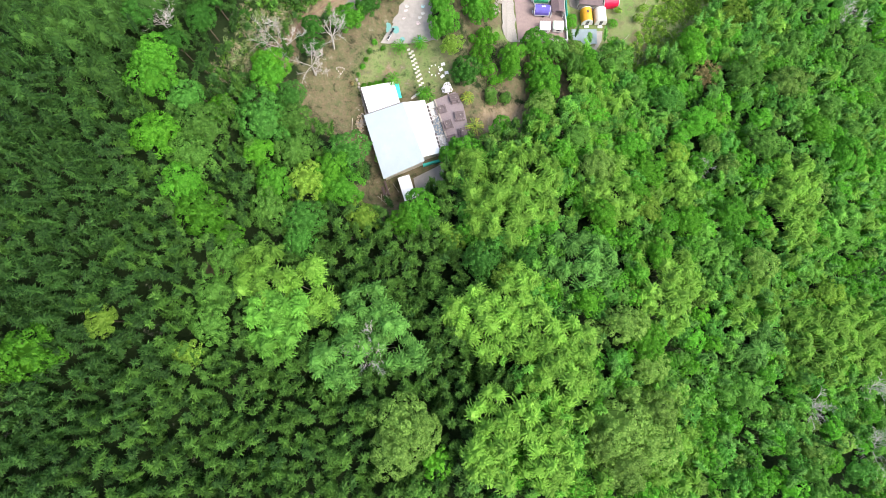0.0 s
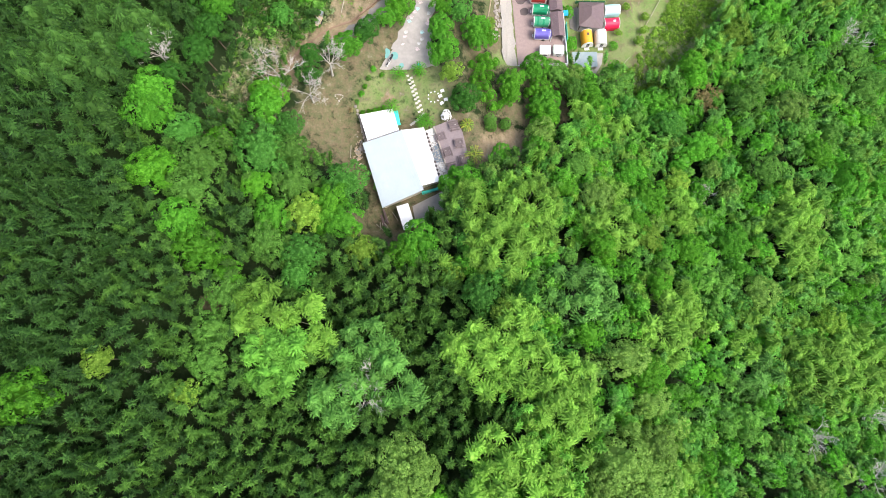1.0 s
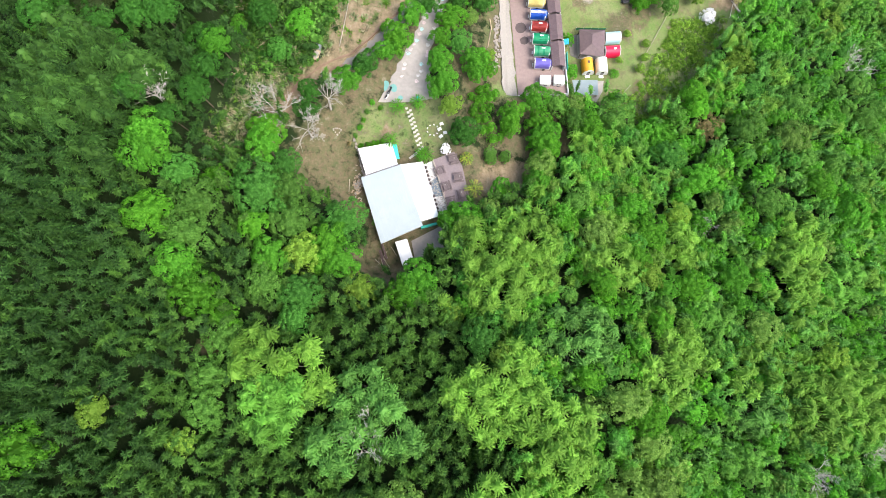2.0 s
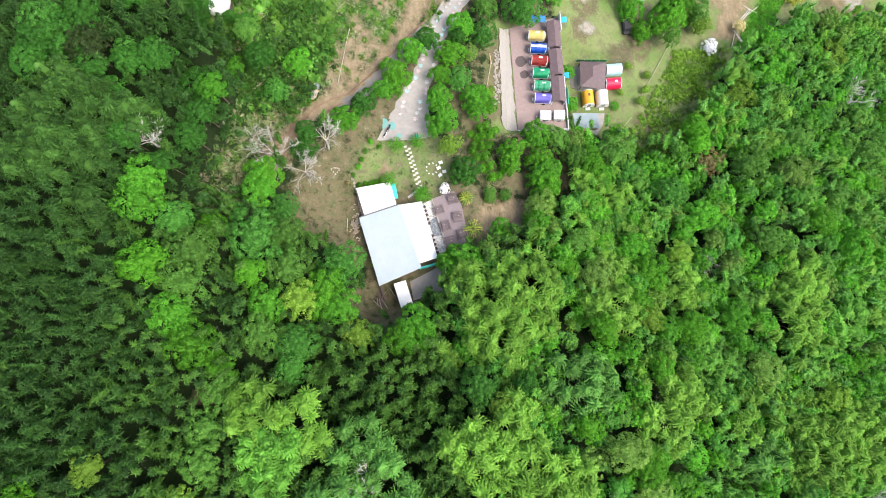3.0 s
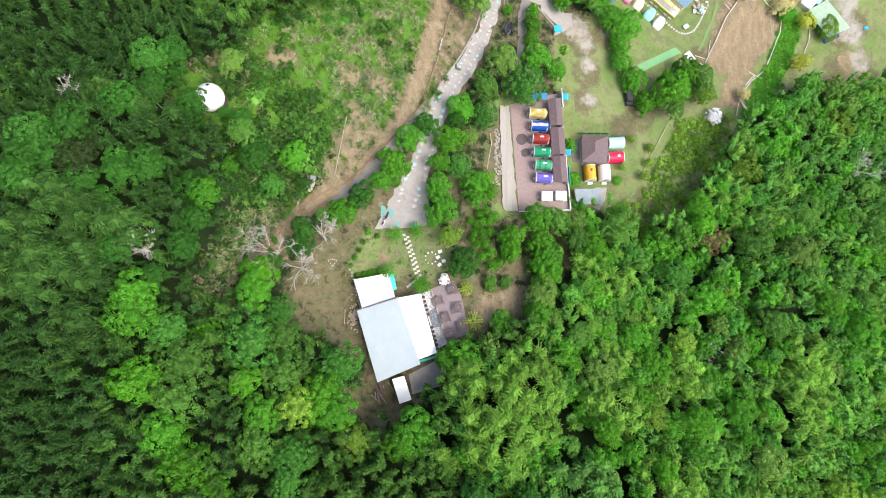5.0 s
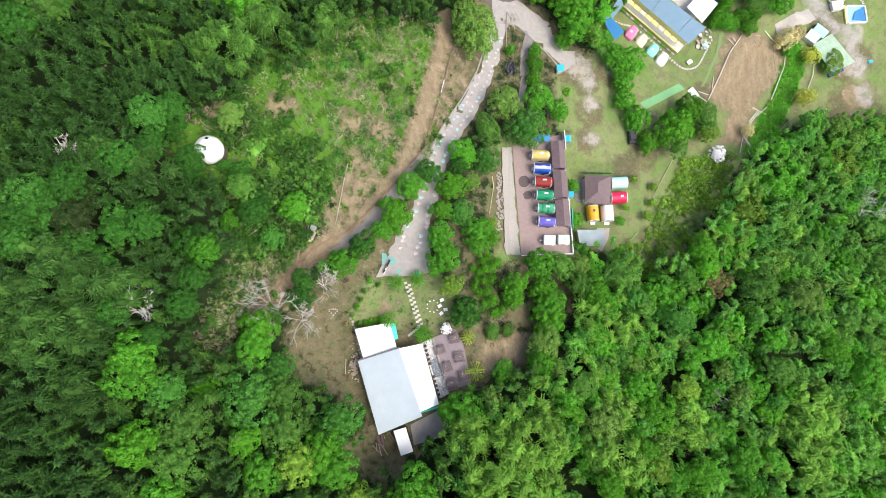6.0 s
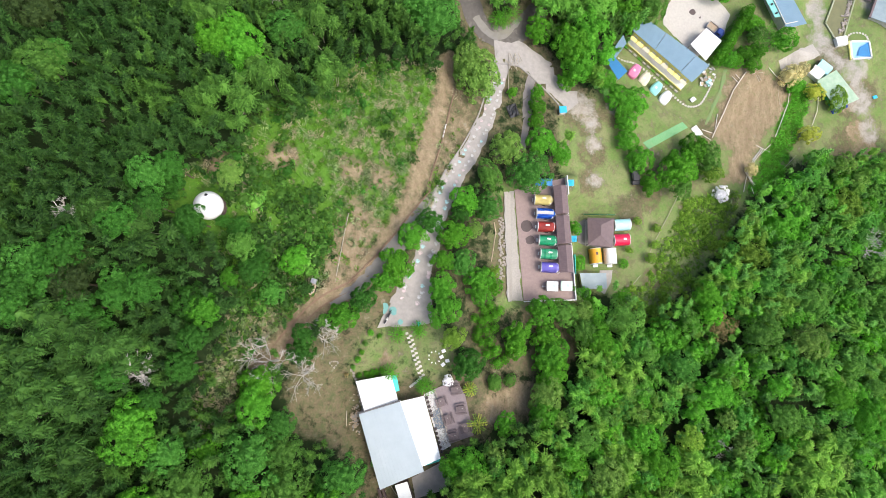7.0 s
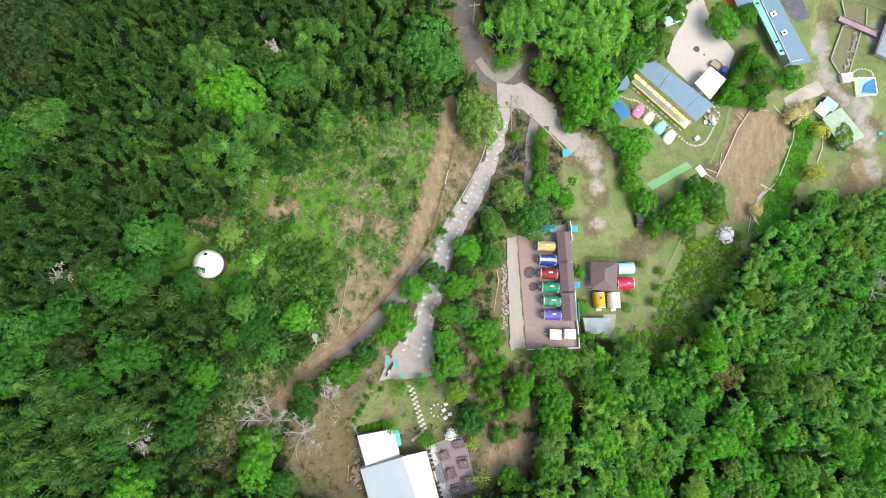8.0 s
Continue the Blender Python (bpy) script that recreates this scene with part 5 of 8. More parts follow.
plume_tree("bamboo_wood", -53.4, 46.1, 2.8, 9.0, PALEB)
plume_tree("bamboo_wood", -53.3, 37.3, 2.8, 9.0, PALEB)
plume_tree("bamboo_wood", -59.3, 51.4, 2.7, 9.0, PALEB)
plume_tree("bamboo_wood", -52.5, 72.8, 2.6, 7.0, PALEB)
plume_tree("bamboo_mid", -11.9, 1.2, 4.0, 10.0, MIDB)
plume_tree("bamboo_mid", -7.3, -4.0, 3.5, 10.0, MIDB)
plume_tree("bamboo_mid", -15.7, -5.6, 3.5, 10.0, MIDB)
plume_tree("bamboo_hill", -40.2, 110.1, 2.7, 9.5, LIMEB)
plume_tree("bamboo_hill", -23.7, 117.3, 3.2, 9.5, MIDB)
plume_tree("bamboo_hill", -21.1, 101.5, 2.8, 9.5, MIDB)
plume_tree("bamboo_hill", -36.7, 93.2, 4.1, 9.5, MIDB)
plume_tree("bamboo_hill", -23.3, 108.9, 3.1, 9.5, MIDB)
plume_tree("bamboo_hill", -31.1, 98.7, 2.3, 9.5, MIDB)
plume_tree("bamboo_wood", -44.3, 70.9, 2.7, 9.5, PALEB)
plume_tree("bamboo_wood", -52.0, 51.8, 3.4, 9.5, MIDB)
plume_tree("bamboo_wood", -57.0, 45.6, 3.3, 9.5, MIDB)
plume_tree("bamboo_wood", -52.5, 53.8, 3.1, 9.5, MIDB)
plume_tree("bamboo_wood", -56.7, 56.5, 2.5, 9.5, PALEB)
plume_tree("bamboo_mid", 23.0, 9.0, 6.1, 9.5, MIDB)
plume_tree("bamboo_lime", 46.6, 27.7, 3.6, 9.5, LIMEB)
plume_tree("bamboo_lime", 73.1, 30.5, 5.0, 9.5, LIMEB)
plume_tree("bamboo_light", 83.3, 21.2, 5.0, 9.5, MIDB)
plume_tree("bamboo_mid", 58.0, -3.2, 4.3, 9.5, MIDB)
plume_tree("bamboo_lime", 37.1, 2.8, 4.8, 9.5, LIMEB)
plume_tree("bamboo_light", 50.4, 13.3, 4.1, 9.5, MIDB)
# clipped conifers in the grove
conifer(7.8, 58.9, 1.1)
conifer(9.1, 59.7, 1.0)
conifer(8.4, 57.3, 1.1)
conifer(7.2, 56.8, 1.0)
conifer(9.8, 57.8, 1.2)
conifer(10.9, 58.8, 1.0)
conifer(6.6, 55.0, 1.0)
conifer(8.2, 55.1, 1.1)
conifer(9.7, 55.5, 1.0)
conifer(8.8, 53.1, 1.2)
conifer(7.3, 52.7, 1.0)
conifer(9.9, 51.3, 1.2)
conifer(8.3, 50.6, 1.1)
conifer(10.2, 48.9, 1.2)
conifer(11.7, 49.5, 1.0)
conifer(12.5, 50.8, 1.0)
conifer(5.9, 57.4, 0.9)
conifer(6.2, 53.8, 1.0)
# clipped hedge beside the carport
for i in range(13):
    conifer(*(Vector((73.7, 131.3)).lerp(Vector((65.4, 118.6)), i / 12)), 1.45 + 0.15 * (i % 3))

# ---- the closed woods ----
DOME = (-39.6, 76.2, 4.3)   # ground kept free round the white dome


def wood_places(step, seed, low, high):
    """Jittered places over the wooded ground in view, with their clearing value."""
    rng = np.random.default_rng(seed)
    xs, ys = np.meshgrid(np.arange(-84, 118, step), np.arange(-34, 148, step))
    x = (xs + rng.uniform(-0.5, 0.5, xs.shape) * step).ravel()
    y = (ys + rng.uniform(-0.5, 0.5, xs.shape) * step).ravel()
    k = open_ground(x, y)
    keep = (k < rng.uniform(low, high, len(x))) & (y > -30 - 6 * (x > 40)) & (x > -80 + 0.4 * np.maximum(8 - y, 0)) & (x > -72 + 2.6 * np.maximum(y - 119, 0)) & (x < 104 + 0.35 * np.minimum(y, 40))
    for tx, ty, r in STANDS:
        keep &= np.hypot(x - tx, y - ty) > r * rng.uniform(0.72, 0.98, len(x))
    return x[keep], y[keep], rng


def wave(x, y, f, s):
    return np.sin(x * f + s) * np.cos(y * f * 1.13 - s * 2) + 0.6 * np.sin((x + y) * f * 1.9 + 2 * s) * np.cos((x - y) * f * 1.6 + s)


def east(x, y):
    """Positive in the mixed broadleaf woods of the lower slope, negative in the bamboo."""
    return (x - 12 - 0.12 * (y - 20)) / 14 + 0.7 * wave(x, y, 0.11, 1.3) - np.where((y > 85) & (x < 40), -0.6 + (x + 40) / 60, 0)


def tussocks(x, y, step, seed):
    """For each place the nearest of a jittered lattice of clump middles: distance, and direction away from it."""
    cx, cy = np.round(x / step), np.round(y / step)
    best, ang = np.full(len(x), 1e9), np.zeros(len(x))
    for i in (-1, 0, 1):
        for j in (-1, 0, 1):
            gx, gy = cx + i, cy + j
            mx = (gx + 0.42 * np.sin(gx * 12.9898 + gy * 78.233 + seed)) * step
            my = (gy + 0.42 * np.sin(gx * 39.346 + gy * 11.135 + seed * 2)) * step
            d = np.hypot(x - mx, y - my)
            ang = np.where(d < best, np.arctan2(y - my, x - mx), ang)
            best = np.minimum(best, d)
    return best, ang


def bamboo_places(step, seed):
    x, y, rng = wood_places(step, seed, 0.35, 0.85)
    far = np.hypot(x - DOME[0], y - DOME[1]) > DOME[2]
    x, y = x[far], y[far]
    n = len(x)
    d, out = tussocks(x, y, 4.6, 3.0)
    dome = np.clip(1 - (d / 2.9) ** 2, -0.4, 1)
    tall = 2.6 + 1.9 * dome + 1.1 * wave(x, y, 0.23, 0.4) + rng.normal(0, 1.0, n)
    z = ground_z(x, y) + tall
    return np.stack([x, y, z, rng.uniform(0.8, 1.2, n), out + rng.normal(0, 0.7, n), 0.05 + 0.13 * np.minimum(d, 3) + rng.uniform(0, 0.12, n)], 1), east(x, y) + rng.normal(0, 0.25, n), wave(x, y, 0.09, 5.0) + rng.normal(0, 0.4, n), rng


pl, side, tone, rng = bamboo_places(1.26, 21)
south = np.clip((36 - pl[:, 1]) / 20, 0, 1) * np.clip((pl[:, 0] + 52) / 20, 0, 1)
dark = (side < 0) & (rng.uniform(0, 1, len(side)) > 0.9 * south) & (tone < 0.35 - 0.03 * (pl[:, 0] + 34))
mid = (side < 0) & ~dark
stuff("bamboo_forest", *scatter(PLUMES, pl[dark], rng), "bamboo_dark", "dark green bamboo forest covering the hillside", "bamboo forest")
stuff("bamboo_forest", *scatter(PLUMES, pl[mid], rng), "bamboo_hill", "mid-green bamboo forest covering the hillside", "bamboo forest")
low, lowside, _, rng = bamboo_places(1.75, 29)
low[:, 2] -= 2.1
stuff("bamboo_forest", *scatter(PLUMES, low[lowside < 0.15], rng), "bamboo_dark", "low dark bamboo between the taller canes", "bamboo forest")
light = (side >= 0) & (tone > 0.0)
pl[light, 2] += 0.9
deep = light & (rng.uniform(0, 1, len(side)) < np.clip((pl[:, 0] - 35) / 35, 0, 0.5))
broad = light & ~deep & (tone > 0.62)
stuff("bamboo_forest", *scatter(BROAD_PLUMES, pl[broad], rng), "bamboo_lime", "lime-green bamboo growing among broadleaf trees", "bamboo forest")
stuff("bamboo_forest", *scatter(PLUMES, pl[light & ~deep & ~broad], rng), "bamboo_light", "light green bamboo growing among broadleaf trees", "bamboo forest")
pl[deep, 2] -= 0.6
stuff("bamboo_forest", *scatter(PLUMES, pl[deep], rng), "bamboo_mid", "feathery green bamboo growing among broadleaf trees", "bamboo forest")
fill, side2, _, rng = bamboo_places(2.3, 23)
stuff("bamboo_forest", *scatter(PLUMES, fill[side2 >= 0], rng), "bamboo_mid", "feathery green bamboo in the gaps of the wood", "bamboo forest")


def crown_places(step, seed):
    x, y, rng = wood_places(step, seed, 0.2, 0.5)
    n = len(x)
    z = ground_z(x, y) + 6.0 + rng.normal(0, 0.9, n)
    return np.stack([x, y, z, rng.uniform(0.55, 1.05, n), rng.uniform(0, 6.28, n), rng.normal(0, 0.12, n)], 1), east(x, y) + rng.normal(0, 0.4, n), rng


SMALL = [crown_shape(RNG, 2.6, 2.7, 30, 0.21, 23, 0.40, cover=2.0) for _ in range(8)]
cp, side, rng = crown_places(3.6, 33)
which = rng.uniform(0, 1, len(cp))
for material, low, high, label in (("leaf_green", 0.0, 0.36, "fresh green broadleaf wood on the lower slope"), ("leaf_lime", 0.36, 0.5, "lime-green broadleaf wood on the lower slope"),
                                   ("leaf_pale", 0.5, 0.7, "pale green broadleaf wood on the lower slope"), ("leaf_blue", 0.7, 0.9, "deep green broadleaf wood on the lower slope"), ("leaf_olive", 0.9, 1.0, "olive-green broadleaf wood on the lower slope")):
    pick = (which >= low) & (which < high) & (side > 0)
    stuff("broadleaf_forest", *scatter(SMALL, cp[pick], rng), material, label, "forest")


# ---- scrub, reeds and grass of the clearings ----
def scrub_places(step, seed, chance, verge=False, favour=None, gain=0.6):
    rng = np.random.default_rng(seed)
    xs, ys = np.meshgrid(np.arange(30, 100, step), np.arange(50, 120, step)) if verge else np.meshgrid(np.arange(-60, 20, step), np.arange(20, 125, step))
    x = (xs + rng.uniform(-0.5, 0.5, xs.shape) * step).ravel()
    y = (ys + rng.uniform(-0.5, 0.5, xs.shape) * step).ravel()
    bare = np.maximum.reduce([band(TRACK, 2.2, x, y), 0.78 * area(BARE, x, y), 0.7 * area(BANK, x, y), area(FIELD, x, y), spots(BLOTS, x, y)])
    where = np.maximum(area(VERGE, x, y, 2), area(DELL, x, y, 2)) if verge else area(SCRUB, x, y, 3)
    if favour:
        chance = chance + gain * area(favour, x, y, 4)
    keep = (where > 0.15) & (bare < rng.uniform(0.2, 0.9, len(x))) & (rng.uniform(0, 1, len(x)) < chance + 0.35 * wave(x, y, 0.2, seed))
    x, y = x[keep], y[keep]
    n = len(x)
    return np.stack([x, y, ground_z(x, y) - 0.05, 0.5 + 1.1 * rng.uniform(0, 1, n) ** 2, rng.uniform(0, 6.28, n), rng.normal(0, 0.1, n)], 1), rng


TUFTS = [tuft_shape(RNG) for _ in range(6)]
p, rng = scrub_places(0.95, 41, 0.2, favour=DRY, gain=0.5)
p[:, 3] *= 0.82
half = rng.uniform(0, 1, len(p)) < 0.55 + 0.3 * wave(p[:, 0], p[:, 1], 0.31, 1.0)
stuff("reeds", *scatter(TUFTS, p[half], rng), "reed", "grey-green reed tussocks on the cleared slope", "reeds")
stuff("reeds", *scatter(TUFTS, p[~half], rng), "reed_dry", "dry buff reed tussocks on the cleared slope", "reeds")
p, rng = scrub_places(0.95, 57, 0.08, favour=PARCHED, gain=0.7)
p[:, 3] *= 0.8
half = rng.uniform(0, 1, len(p)) < 0.5
stuff("reeds", *scatter(TUFTS, p[half], rng), "reed", "grey-green reeds at the foot of the cleared slope", "reeds")
stuff("reeds", *scatter(TUFTS, p[~half], rng), "reed_dry", "parched buff reeds at the foot of the cleared slope", "reeds")
BUSH = [crown_shape(RNG, 1.0, 0.9, 9, 0.36, 11, 0.28, cover=1.0) for _ in range(6)]
p, rng = scrub_places(1.5, 43, 0.2, favour=THICKET, gain=0.8)
p[:, 3] *= 1 + 0.9 * area(THICKET, p[:, 0], p[:, 1], 4)
which = rng.uniform(0, 1, len(p)) + 0.3 * wave(p[:, 0], p[:, 1], 0.35, 4.0)
for material, least, most, label in (("shrub", -9, 0.4, "low green shrubs on the cleared slope"), ("bamboo_wood", 0.4, 0.85, "dark green undergrowth on the cleared slope"), ("leaf_pale", 0.85, 9, "low pale green shrubs on the cleared slope")):
    stuff("shrubs", *scatter(BUSH, p[(which >= least) & (which < most)], rng), material, label, "shrubs")
p, rng = scrub_places(2.3, 47, 0.3)
stuff("shrubs", *scatter(BUSH, p, rng), "leaf_dark", "low deep-green shrubs on the cleared slope", "shrubs")
p, rng = scrub_places(0.95, 49, 0.8)
p[:, 3] *= 0.6
stuff("grass", *scatter(TUFTS, p, rng), "grass", "lush rough grass on the cleared slope", "grass")
p, rng = scrub_places(0.8, 51, 0.6, True)
p[:, 3] *= 0.5
stuff("grass", *scatter(TUFTS, p, rng), "grass", "rough grass along the wood's edge", "grass")
p, rng = scrub_places(0.7, 59, 0.9, True)
p = p[area(DELL, p[:, 0], p[:, 1], 2) > 0.2]
p[:, 3] *= 0.7
stuff("grass", *scatter(TUFTS, p, rng), "leaf_green", "lush green grass in the dip beside the brown field", "grass")
p, rng = scrub_places(1.05, 53, 0.5, True)
p = p[area(DELL, p[:, 0], p[:, 1], 2) < 0.1]
stuff("shrubs", *scatter(BUSH, p, rng), "leaf_yellow", "low shrubs along the wood's edge", "shrubs")
p, rng = scrub_places(1.5, 55, 0.3, True)
p = p[area(DELL, p[:, 0], p[:, 1], 2) < 0.1]
stuff("reeds", *scatter(TUFTS, p, rng), "reed", "reed tussocks along the wood's edge", "reeds")


# ---- the house and its garden ----
def local(base, *pts):
    """World points seen from a thing's base, which is not turned."""
    o = base.matrix_basis.translation
    return [(x - o.x, y - o.y, z - o.z) for x, y, z in pts]


def sheet_roof(name, base, pts, material, label, seams, thick=0.12, parent=None, rise=0.02):
    """A metal roof plate with standing seams, from its four corners; seams run from the first side to the third."""
    p = local(base, *pts)
    roof = part(name, slab(bmesh.new(), p, thick), material, parent or base, label)
    if seams:
        part("seams", ribs(bmesh.new(), *p, seams, 0.025, rise), material, roof)
    return roof


def wall_run(bm, pts, low, high, thick=0.18):
    for (x1, y1), (x2, y2) in zip(pts, pts[1:]):
        d = math.hypot(x2 - x1, y2 - y1)
        box(bm, (x1 + x2) / 2, (y1 + y2) / 2, low, d + thick, thick, high - low, math.degrees(math.atan2(y2 - y1, x2 - x1)))
    return bm


house = thing("house", -8.0, 35.0, 3.7, 0, "low house with white and pale grey metal roofs", "house")
A1, A2, A3, A4 = (-16.10, 45.86), (-9.65, 47.05), (-8.31, 42.49), (-14.40, 40.42)
L1, L2, L3, L4 = (-15.38, 40.02), (-7.80, 42.40), (-3.45, 30.50), (-11.25, 27.15)
R1, R2, R3, R4 = (-7.80, 42.42), (-3.60, 43.25), (-0.50, 32.45), (-3.74, 31.30)
S1, S2, S3, S4 = (-8.70, 27.62), (-6.48, 28.28), (-5.10, 23.95), (-7.31, 23.18)
sheet_roof("roof", house, [(*L1, 6.3), (*L2, 7.0), (*L3, 8.0), (*L4, 7.3)], "roof_grey", "pale grey metal roof slope", 13)
sheet_roof("roof", house, [(*R1, 7.02), (*R2, 6.1), (*R3, 6.8), (*R4, 7.95)], "roof_white", "white metal roof slope", 7)
sheet_roof("roof", house, [(*A1, 6.0), (*A2, 6.1), (*A3, 6.1), (*A4, 6.0)], "roof_white", "white annex roof", 9)
sheet_roof("roof", house, [(*S1, 6.3), (*S2, 6.3), (*S3, 5.9), (*S4, 5.9)], "roof_white", "white lean-to roof", 4)


def shrink(pts, k):
    cx, cy = sum(p[0] for p in pts) / len(pts), sum(p[1] for p in pts) / len(pts)
    return [(cx + (x - cx) * k, cy + (y - cy) * k) for x, y in pts]


def at_base(base, pts):
    o = base.matrix_basis.translation
    return [(x - o.x, y - o.y) for x, y in pts]


for name, ring, top, col in (("wall", [L1, L2, L3, L4], 2.4, "wall_cream"), ("wall", [R1, R2, R3, R4], 2.3, "wall_cream"), ("wall", [A1, A2, A3, A4], 2.15, "wall_cream"), ("wall", [S1, S2, S3, S4], 2.1, "wood_dark")):
    ring = at_base(house, shrink(ring, 0.9))
    part(name, wall_run(bmesh.new(), ring + ring[:1], -0.4, top), col, house)
# gable band and gutter boards along the north edge of the main roof
o = house.matrix_basis.translation
bm = bmesh.new()
n1, n2 = Vector((L1[0] - o.x, L1[1] - o.y, 2.45)), Vector((L2[0] - o.x, L2[1] - o.y, 3.15))
side = Vector((0.17, 0.5, 0)).normalized()
slab(bm, [n1 + side * 0.06, n2 + side * 0.06, n2 + side * 0.34 - Vector((0, 0, 0.2)), n1 + side * 0.34 - Vector((0, 0, 0.2))], 0.06)
fascia = part("fascia", bm, "concrete", house, "grey weathered gutter board along the roof edge")
bm = bmesh.new()
for i in range(16):
    p = n1.lerp(n2, 0.1 + 0.055 * i)
    box(bm, p.x + side.x * 0.24, p.y + side.y * 0.24, p.z - 0.08, 0.26, 0.2, 0.05, 18)
part("slat", bm, "concrete_dark", fascia)
part("curtain", slab(bmesh.new(), local(house, (-9.49, 46.84, 5.6), (-8.73, 47.00, 5.2), (-8.10, 44.10, 5.2), (-8.92, 43.85, 5.6)), 0.08), "teal", house, "teal awning on the annex")
part("duct", boxes((*at_base(house, [(-11.3, 24.9)])[0], 0, 0.5, 3.2, 0.5, 18), (*at_base(house, [(-10.9, 26.1)])[0], 0, 0.35, 3.0, 0.9, 18)), "wood_dark", house, "dark timber frames beside the lean-to")

# pebble garden with a rill between house and terrace
G1, G2, G3, G4 = (-3.67, 43.26), (-1.73, 44.13), (1.42, 33.94), (-0.39, 32.98)
pebble_mat = mat("pebbles", (0.62, 0.61, 0.59), (0.34, 0.34, 0.34), 0.7, scale=3.2, bump=0.08, stain=0.14, stain_colour=(0.2, 0.22, 0.24))
patch("pebble_bed", [G1, G2, G3, G4], 0.06, pebble_mat, "bed of white and grey pebbles beside the house", "pebbles", level=3.7)
mid = [Vector(G1).lerp(Vector(G4), 0.33), Vector(G2).lerp(Vector(G3), 0.30), Vector(G2).lerp(Vector(G3), 0.68), Vector(G1).lerp(Vector(G4), 0.62)]
single("rill", slab(bmesh.new(), [(v.x + 0.3, v.y, 3.79) for v in mid], 0.12), mat("rill_water", (0.16, 0.19, 0.22), (0.12, 0.15, 0.18), 0.15, scale=2, bump=0.01), "shallow grey-blue rill in the pebble bed", "water", kind="structure")
rng = np.random.default_rng(31)
bm = bmesh.new()
for i in range(150):
    q = Vector(G1).lerp(Vector(G4), rng.uniform(0.02, 0.98)).lerp(Vector(G2).lerp(Vector(G3), rng.uniform(0.02, 0.98)), rng.uniform(0.15, 0.95))
    box(bm, q.x, q.y, 3.74, rng.uniform(0.1, 0.26), rng.uniform(0.08, 0.2), rng.uniform(0.08, 0.16), rng.uniform(0, 180), bevel=0.03)
tagged(single("pebbles", bm, "stone", "loose pale cobbles strewn over the bed", "cobbles"), kind="stuff")
for i in range(13):
    if 5 <= i < 7:
        continue
    q = Vector(R2).lerp(Vector(R3), (i + 0.7) / 13.3)
    t = thing("planter", q.x + 0.12, q.y, 3.7, 0, "dark round planter under the eave", "planter", "round planters by the house")
    bm = bmesh.new()
    bmesh.ops.create_uvsphere(bm, u_segments=10, v_segments=6, radius=0.30, matrix=pose(0.2, 0, 0.30) @ Matrix.Diagonal((1, 1.05, 0.95, 1)))
    part("pot", bm, "wood_dark", t)
    bm = bmesh.new()
    bmesh.ops.create_circle(bm, cap_ends=True, segments=10, radius=0.17, matrix=pose(0.2, 0, 0.605))
    part("earth", bm, "black", t)
    rod_top = rod(bmesh.new(), (0.2, 0, 0.45), (0.2, 0, 0.60), 0.22, 0.20, 10)
    part("rim", rod_top, "wood_dark", t)

single("deck_rail", boxes((0, 0, 0, 3.6, 0.16, 0.95), (0, 0.2, 0.9, 3.4, 0.3, 0.06), bevel=0.02), "teal", "teal-painted rail of the back porch", "rail", at=pose(-2.20, 31.02, 3.7, 0, 0, 16))

# terrace of dark boards with picnic tables
TER = [(-1.62, 44.25), (2.49, 45.95), (4.01, 43.18), (5.60, 35.87), (1.42, 34.37)]
patch("terrace", TER, 0.18, "deck", "dark purplish-brown boarded terrace", "terrace", level=3.7)
bm = bmesh.new()
for i in range(22):
    k = (i + 0.5) / 22
    a, b = Vector(TER[0]).lerp(Vector(TER[4]), k), Vector(TER[0]).lerp(Vector(TER[4]), k + 0.5 / 22)
    box(bm, a.x - 0.1, a.y, 3.75, 0.32, 0.4, 0.35 + 0.1 * (i % 3), 17 + 7 * (i % 4))
single("border_stones", bm, "rock", "row of dark border stones along the terrace", "border", kind="structure")


def picnic_table():
    t = thing("picnic_table", 0, 0, 0, 0, "dark brown timber picnic table with benches", "picnic table", "tables on the terrace")
    for i in range(5):
        part("board", boxes((0, -0.5 + 0.25 * i, 0.70, 1.35, 0.23, 0.05), bevel=0.008), "table_wood", t)
    for s in (-1, 1):
        bench = part("bench", boxes((0, s * 0.98, 0.40, 1.5, 0.30, 0.06), bevel=0.01), "table_wood", t)
        part("leg", boxes((-0.5, s * 0.98, 0, 0.08, 0.25, 0.40), (0.5, s * 0.98, 0, 0.08, 0.25, 0.40)), "table_wood", bench)
        part("leg", boxes((s * 0.45, 0, 0, 0.09, 1.2, 0.70)), "table_wood", t)
    part("ashtray", rod(bmesh.new(), (0.2, 0.1, 0.75), (0.2, 0.1, 0.82), 0.09, 0.11, 8), "stone", t, "small pale ashtray")
    return t


first = picnic_table()
BIG = Matrix.Diagonal((1.15, 0.95, 1.0, 1))
first.matrix_basis = pose(-0.37, 41.96, 3.89, 0, 0, 110) @ BIG
for m in (pose(2.27, 44.24, 3.89, 0, 0, 12), pose(3.24, 40.68, 3.89, 0, 0, 8), pose(0.88, 38.85, 3.89, 0, 0, 110), pose(4.04, 37.36, 3.89, 0, 0, 104), pose(1.85, 35.86, 3.89, 0, 0, 14)):
    copy_thing(first, m @ BIG)

